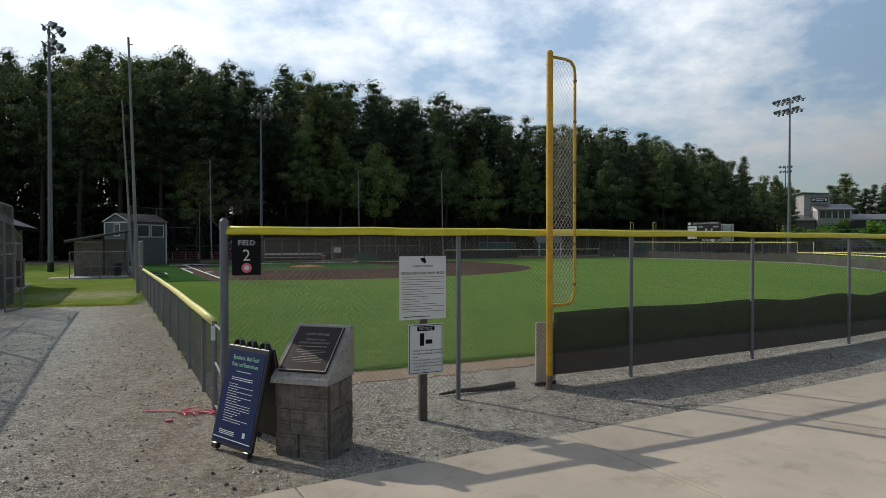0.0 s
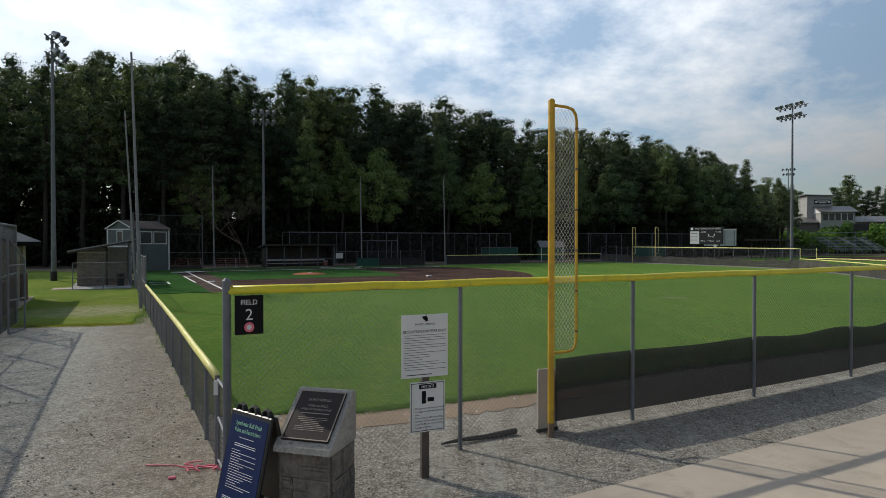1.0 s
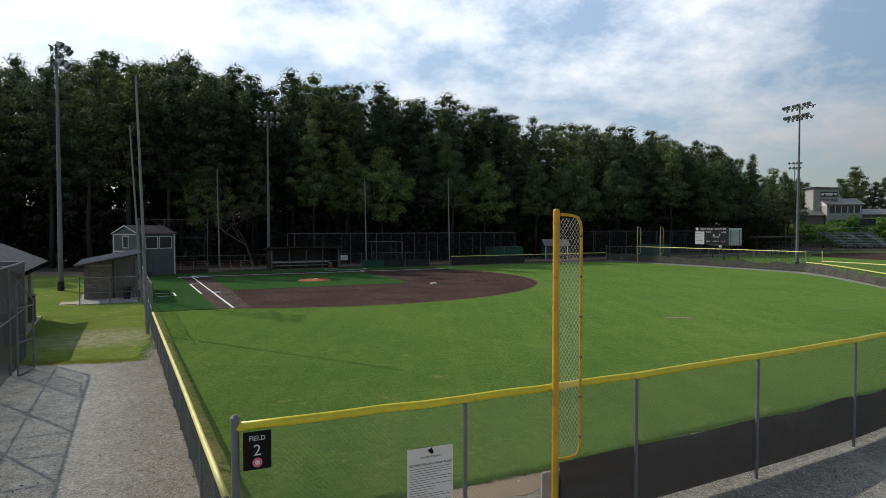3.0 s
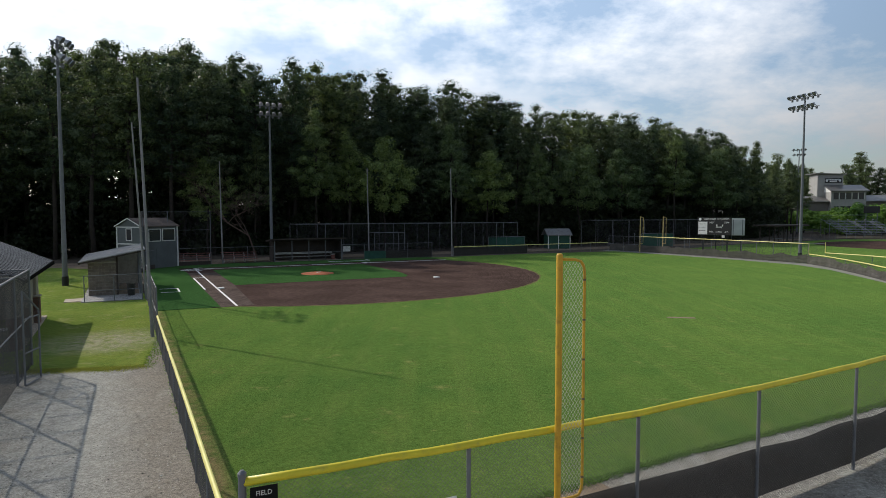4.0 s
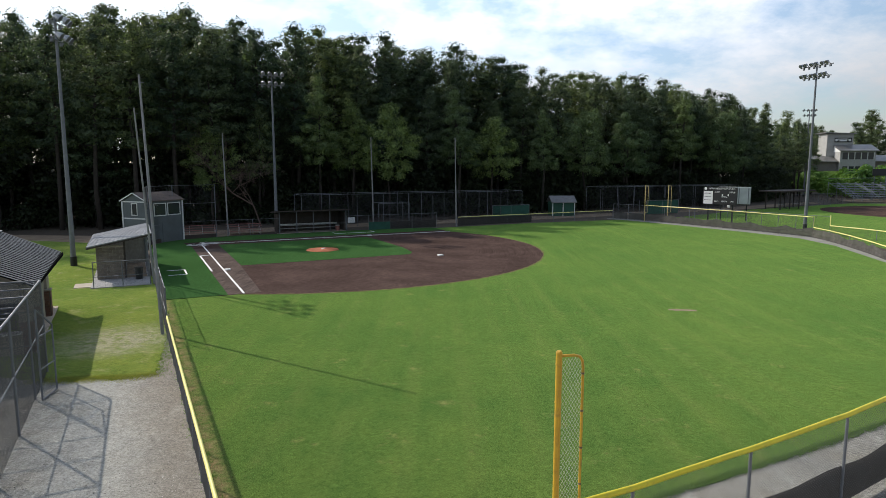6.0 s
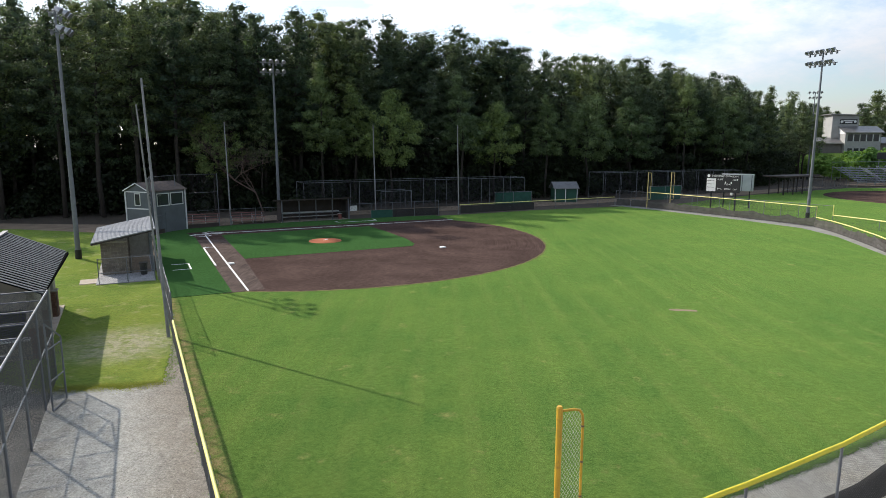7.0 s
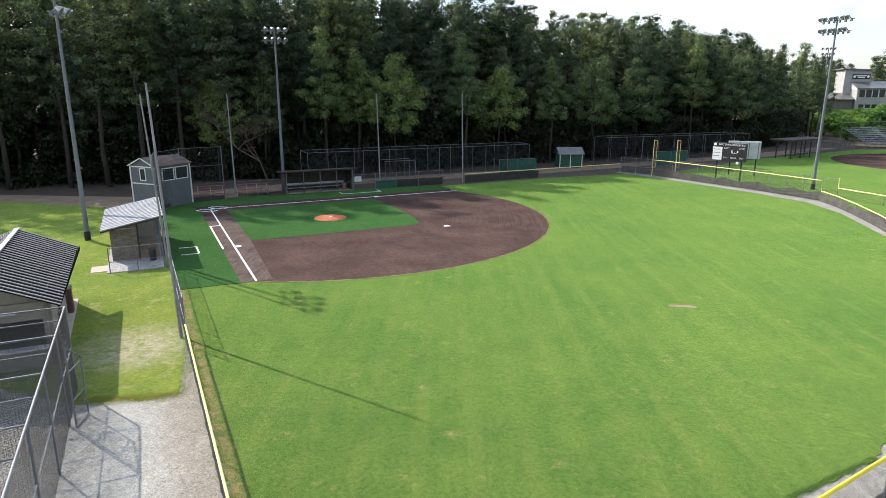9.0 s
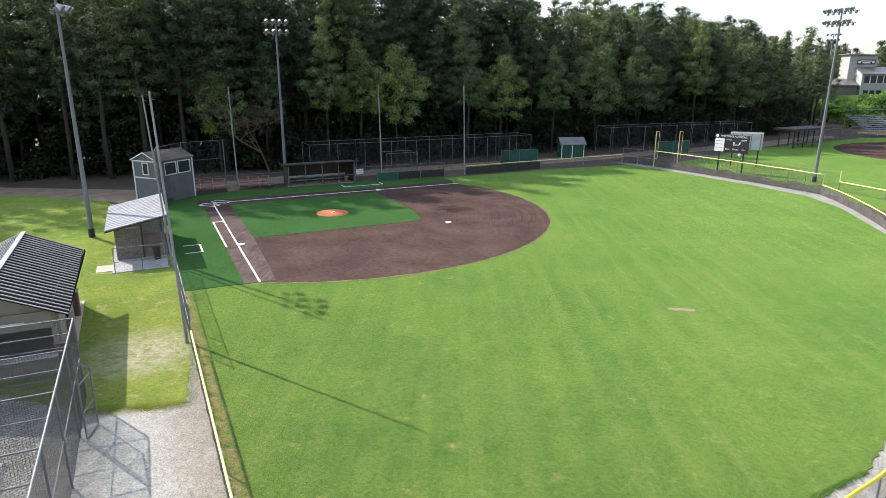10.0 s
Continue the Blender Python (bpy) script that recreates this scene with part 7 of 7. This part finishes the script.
def next_field_stands():
    # low dugout shelter and stands by the neighbouring field
    s = thing("shelter", 63.0, 117.8, 0.02, "low open shelter with a flat brown roof", "shelter", rz=32)
    for xx in (-4.5, -1.5, 1.5, 4.5):
        for yy in (0, 2.8):
            part("post", Geo().box((xx, yy, 1.6), (0.16, 0.16, 3.2)), M_DARKWOOD, s)
    part("roof", Geo().box((0, 1.4, 3.35), (11.5, 4.2, 0.28), 0, 0.03), M_DARKWOOD, s)
    part("rail", Geo().box((0, 0, 1.0), (10.5, 0.06, 0.06)), M_STEEL, s)
    part("mesh", Geo().wires((-5, 0), (5, 0), 0.1, 1.6, 0.14, 0.004), M_WIRE, s)
    fence("stand_fence", [(62.0, 121.5), (66, 124.2), (70, 126.8), (74, 129.4), (78, 132), (82, 134.6)], 2.4, "tall dark fence before the stands", step=0.14, wire=0.006)
    st = thing("grandstand", 94.5, 141.5, 0.02, "aluminium grandstand with stair rails", "bleachers", "bleachers", rz=20)
    rows, width = 9, 17
    for k in range(rows):
        part("seat_board", Geo().box((0, 0.7 * k, 1.2 + 0.35 * k), (width, 0.3, 0.06)), M_STANDALU, st)
        part("foot_board", Geo().box((0, 0.7 * k - 0.35, 0.9 + 0.35 * k), (width, 0.36, 0.05)), M_STANDALU, st)
    for i in range(7):
        x0 = -width / 2 + 0.3 + i * (width - 0.6) / 6
        g = Geo().tube((x0, 0, 1.1), (x0, 0.7 * rows, 1.1 + 0.35 * rows), 0.05, 6)
        g.tube((x0, 0, 0), (x0, 0, 1.1), 0.05, 6)
        g.tube((x0, 0.7 * rows, 0), (x0, 0.7 * rows, 1.1 + 0.35 * rows), 0.05, 6)
        part("truss", g, M_STANDALU, st)
    for x0 in (-width / 2 - 0.6, -3.0, 3.0):
        for e in (0, 0.9):
            part("stair_rail", Geo().path([(x0 + e, -1.2, 1.0), (x0 + e, 0, 2.1), (x0 + e, 3.5, 3.9)], 0.045, 6), M_STANDALU, st)
    part("back_rail", Geo().tube((-width / 2, 0.7 * rows, 5.2), (width / 2, 0.7 * rows, 5.2), 0.05, 6), M_STANDALU, st)
    sb = thing("small_scoreboard", 101, 152, 0.02, "small black board on posts behind the stands", "scoreboard", "scoreboards", rz=-30)
    for xx in (-1.6, 1.6):
        part("post", Geo().box((xx * 0.7, 0, 3.6), (0.15, 0.15, 7.2)), M_STEEL, sb)
    part("board", Geo().box((0, 0, 6.5), (3.2, 0.3, 1.6), 0, 0.03), M_BLACK, sb)


M_WING = mat("brown_grey_wall", (0.17, 0.15, 0.135), 0.9, var=0.15, big=0.5, fine=20, bump=0.1, stain=(0.13, 0.115, 0.10))
M_TOWER = mat("grey_stucco", (0.33, 0.325, 0.31), 0.9, var=0.1, big=0.5, fine=20, bump=0.1, stain=(0.27, 0.265, 0.25))


def tower():
    """The three-tier clubhouse beyond the stands, its ground higher than the field."""
    b = thing("clubhouse", 123.6, 213.6, 2.4, "pale stucco clubhouse tower with grey roofs", "building", rz=-8)
    b.scale = (0.87, 0.87, 0.87)
    part("bank", Geo().hull([(-30, -18, -3.2), (45, -18, -3.2), (45, 30, -3.2), (-30, 30, -3.2)], [(-24, -8, 4.5), (40, -8, 4.5), (40, 30, 4.5), (-24, 30, 4.5)]), M_GRASS, b, "grassy bank")
    z = 4.3
    w = part("tower_wall", Geo().box((4.4, 4, z + 7.2), (9.2, 8, 14.4)), M_TOWER, b)
    lo = [(-1.3, -0.8, z + 14.6), (9.8, -0.8, z + 14.2), (9.8, 8.8, z + 14.2), (-1.3, 8.8, z + 14.6)]
    part("top_roof", Geo().hull(lo, [(x, y, q + 0.35) for x, y, q in lo]), M_ROOF_GREY, b)
    part("sign_board", Geo().box((5.4, -0.1, z + 12.0), (6.0, 0.12, 1.7)), M_BLACK, b)
    for xx in (3.1, 7.7):
        part("sign_emblem", Geo().tube((xx, -0.16, z + 12.0), (xx, -0.2, z + 12.0), 0.5, 12), M_SIGN_W, b)
    part("sign_bar", Geo().box((5.4, -0.18, z + 12.35), (3.6, 0.04, 0.32)), M_SIGN_W, b)
    part("sign_bar", Geo().box((5.4, -0.18, z + 11.75), (2.6, 0.04, 0.5)), M_SIGN_W, b)
    # middle tier with its sloping roof and window band
    part("mid_wall", Geo().box((8.6, -2.6, z + 4.1), (12.2, 6.0, 8.2)), M_TOWER, b)
    lo = [(2.0, -6.4, z + 7.6), (15.5, -6.4, z + 7.6), (15.5, 0.2, z + 10.0), (2.0, 0.2, z + 10.0)]
    part("mid_roof", Geo().hull(lo, [(x, y, q + 0.3) for x, y, q in lo]), M_ROOF_GREY, b)
    part("mid_cheek", Geo().hull([(2.4, -5.6, z + 7.4), (2.4, 0, z + 7.4), (2.4, 0, z + 9.9)], [(2.5, -5.6, z + 7.4), (2.5, 0, z + 7.4), (2.5, 0, z + 9.9)]), M_TRIM, b)
    for i in range(5):
        wn = part("window", Geo().box((4.2 + 2.2 * i, -5.62, z + 5.9), (1.75, 0.1, 2.5)), M_GLASS, b, "tall dark window")
        part("mullion", Geo().box((5.3 + 2.2 * i, -5.7, z + 5.9), (0.2, 0.1, 2.6)), M_TRIM, wn)
    for i in range(3):
        part("window", Geo().box((4.4 + 2.2 * i, -5.62, z + 1.2), (1.6, 0.1, 1.7)), M_GLASS, b)
    # side wings
    for x0, x1, eave in ((-9, 2.2, 3.6), (14.8, 32, 3.8)):
        part("wing_wall", Geo().box(((x0 + x1) / 2, 0, z + eave / 2), (x1 - x0, 8, eave)), M_WING, b, "brown-grey wall")
        lo = [(x0 - 0.8, -5, z + eave), (x1 + 0.2, -5, z + eave), (x1 + 0.2, 1, z + eave + 2.2), (x0 + 2.2, 1, z + eave + 2.2)]
        part("wing_roof", Geo().hull(lo, [(x, y, q + 0.3) for x, y, q in lo]), M_ROOF_GREY, b)


def shrubs():
    rng = random.Random(31)
    kinds = []
    for i in range(3):
        g, t = Geo(), Geo()
        for k in range(60):
            a, r, zz = rng.uniform(0, 6.28), rng.uniform(0, 2.4) ** 1.0, rng.uniform(0.8, 3.6)
            leaf_cloud(g, Vector((r * math.cos(a), r * math.sin(a), zz + 0.6 * math.cos(r))), 0.8, 0.7, 26, 0.22, rng)
        for k in range(4):
            a = k * 1.57 + rng.random()
            t.path([(0, 0, -0.2), (0.3 * math.cos(a), 0.3 * math.sin(a), 0.9), (1.2 * math.cos(a), 1.2 * math.sin(a), 2.6)], [0.09, 0.07, 0.03], 6)
        kinds.append((g.mesh("crown"), t.mesh("trunk")))
        kinds[-1][0].materials.append(M_BUSH)
        kinds[-1][1].materials.append(M_BARK)
    for i in range(40):
        x = 98 + (i % 26) * 2.5 + rng.uniform(-1.5, 1.5)
        y = (160 if i < 26 else 174) + 0.35 * (i % 26) * 2.5 + rng.uniform(-5, 12)
        c, t = kinds[i % 3]
        s = thing("shrub", x, y, 0, "bright green rounded shrub beyond the stands", "shrub", "shrubs by the stands", rz=rng.uniform(0, 360))
        k = rng.uniform(1.2, 2.1)
        s.scale = (k, k, k * 0.9)
        part("trunk", t, M_BARK, s)
        part("crown", c, M_BUSH, s)


def odd_ground():
    p = Vector((12.55, 34.1))
    ob = thing("bare_patch", p.x, p.y, rise(p.y) + 0.018, "thin strip of bare tan soil in the grass", "soil", kind="structure")
    part("soil", Geo().slab(rough_edge([(-0.75, -0.12), (0.7, -0.3), (0.75, 0.0), (0.1, 0.18), (-0.7, 0.2)], 0.05, 0.15, 2), 0, 0.012), M_DUST, ob)
    rng = random.Random(77)
    # loose stones on the near gravel
    g = Geo()
    for k in range(9500):
        y = 2.5 + 13 * rng.random() ** 1.2
        x = rng.uniform(-12, 8)
        if (Vector((x, y)) - Vector((-0.84, 5.66))).dot(Vector((0.494, -0.869))) > -0.05:
            continue
        if (Vector((x, y)) - CORNER).dot(Vector((-0.45, 0.89))) > 3.0 and x > -2.6 - 0.53 * (y - 7):
            continue
        s = 0.007 + 0.02 * rng.random() ** 2.2
        z = rise(y) + s * 0.3
        n0 = len(g.v)
        g.v += [(x + s * rng.uniform(0.7, 1.3), y, z), (x, y + s * rng.uniform(0.7, 1.3), z), (x - s * rng.uniform(0.7, 1.3), y, z), (x, y - s, z), (x, y, z + s * 0.7), (x, y, z - s * 0.5)]
        for i in range(4):
            g.f.append((n0 + i, n0 + (i + 1) % 4, n0 + 4))
            g.f.append((n0 + (i + 1) % 4, n0 + i, n0 + 5))
    sheet("loose_stones", g, M_PEBBLE, "loose grey and tan stones on the gravel", "stones", "stuff")


def pebble_material():
    m, N, L, b = nodes_of("pebbles")
    g = N.new("ShaderNodeNewGeometry")
    c = ramp_node(N, L, g.outputs["Random Per Island"], [(0.0, (0.06, 0.055, 0.05)), (0.5, (0.30, 0.27, 0.235)), (1.0, (0.68, 0.65, 0.60))])
    grain = ramp_node(N, L, noise_node(N, L, g.outputs["Position"], 120, 4), [(0.3, (0.7, 0.7, 0.7)), (0.7, (1.2, 1.2, 1.2))])
    L.new(mix_node(N, L, 1.0, c, grain, "MULTIPLY"), b.inputs["Base Color"])
    b.inputs["Roughness"].default_value = 0.9
    return m


M_PEBBLE = pebble_material()
backstop()
dugout_third()
bullpen()
far_corner()
scoreboards()
next_field_stands()
tower()
shrubs()
odd_ground()
bleacher(-29.4, 69.6, 24, 4, 4.6, "faded red wooden bleachers behind the backstop")
bleacher(-24.6, 71.9, 24, 4, 4.0, "faded red wooden bleachers behind the backstop")
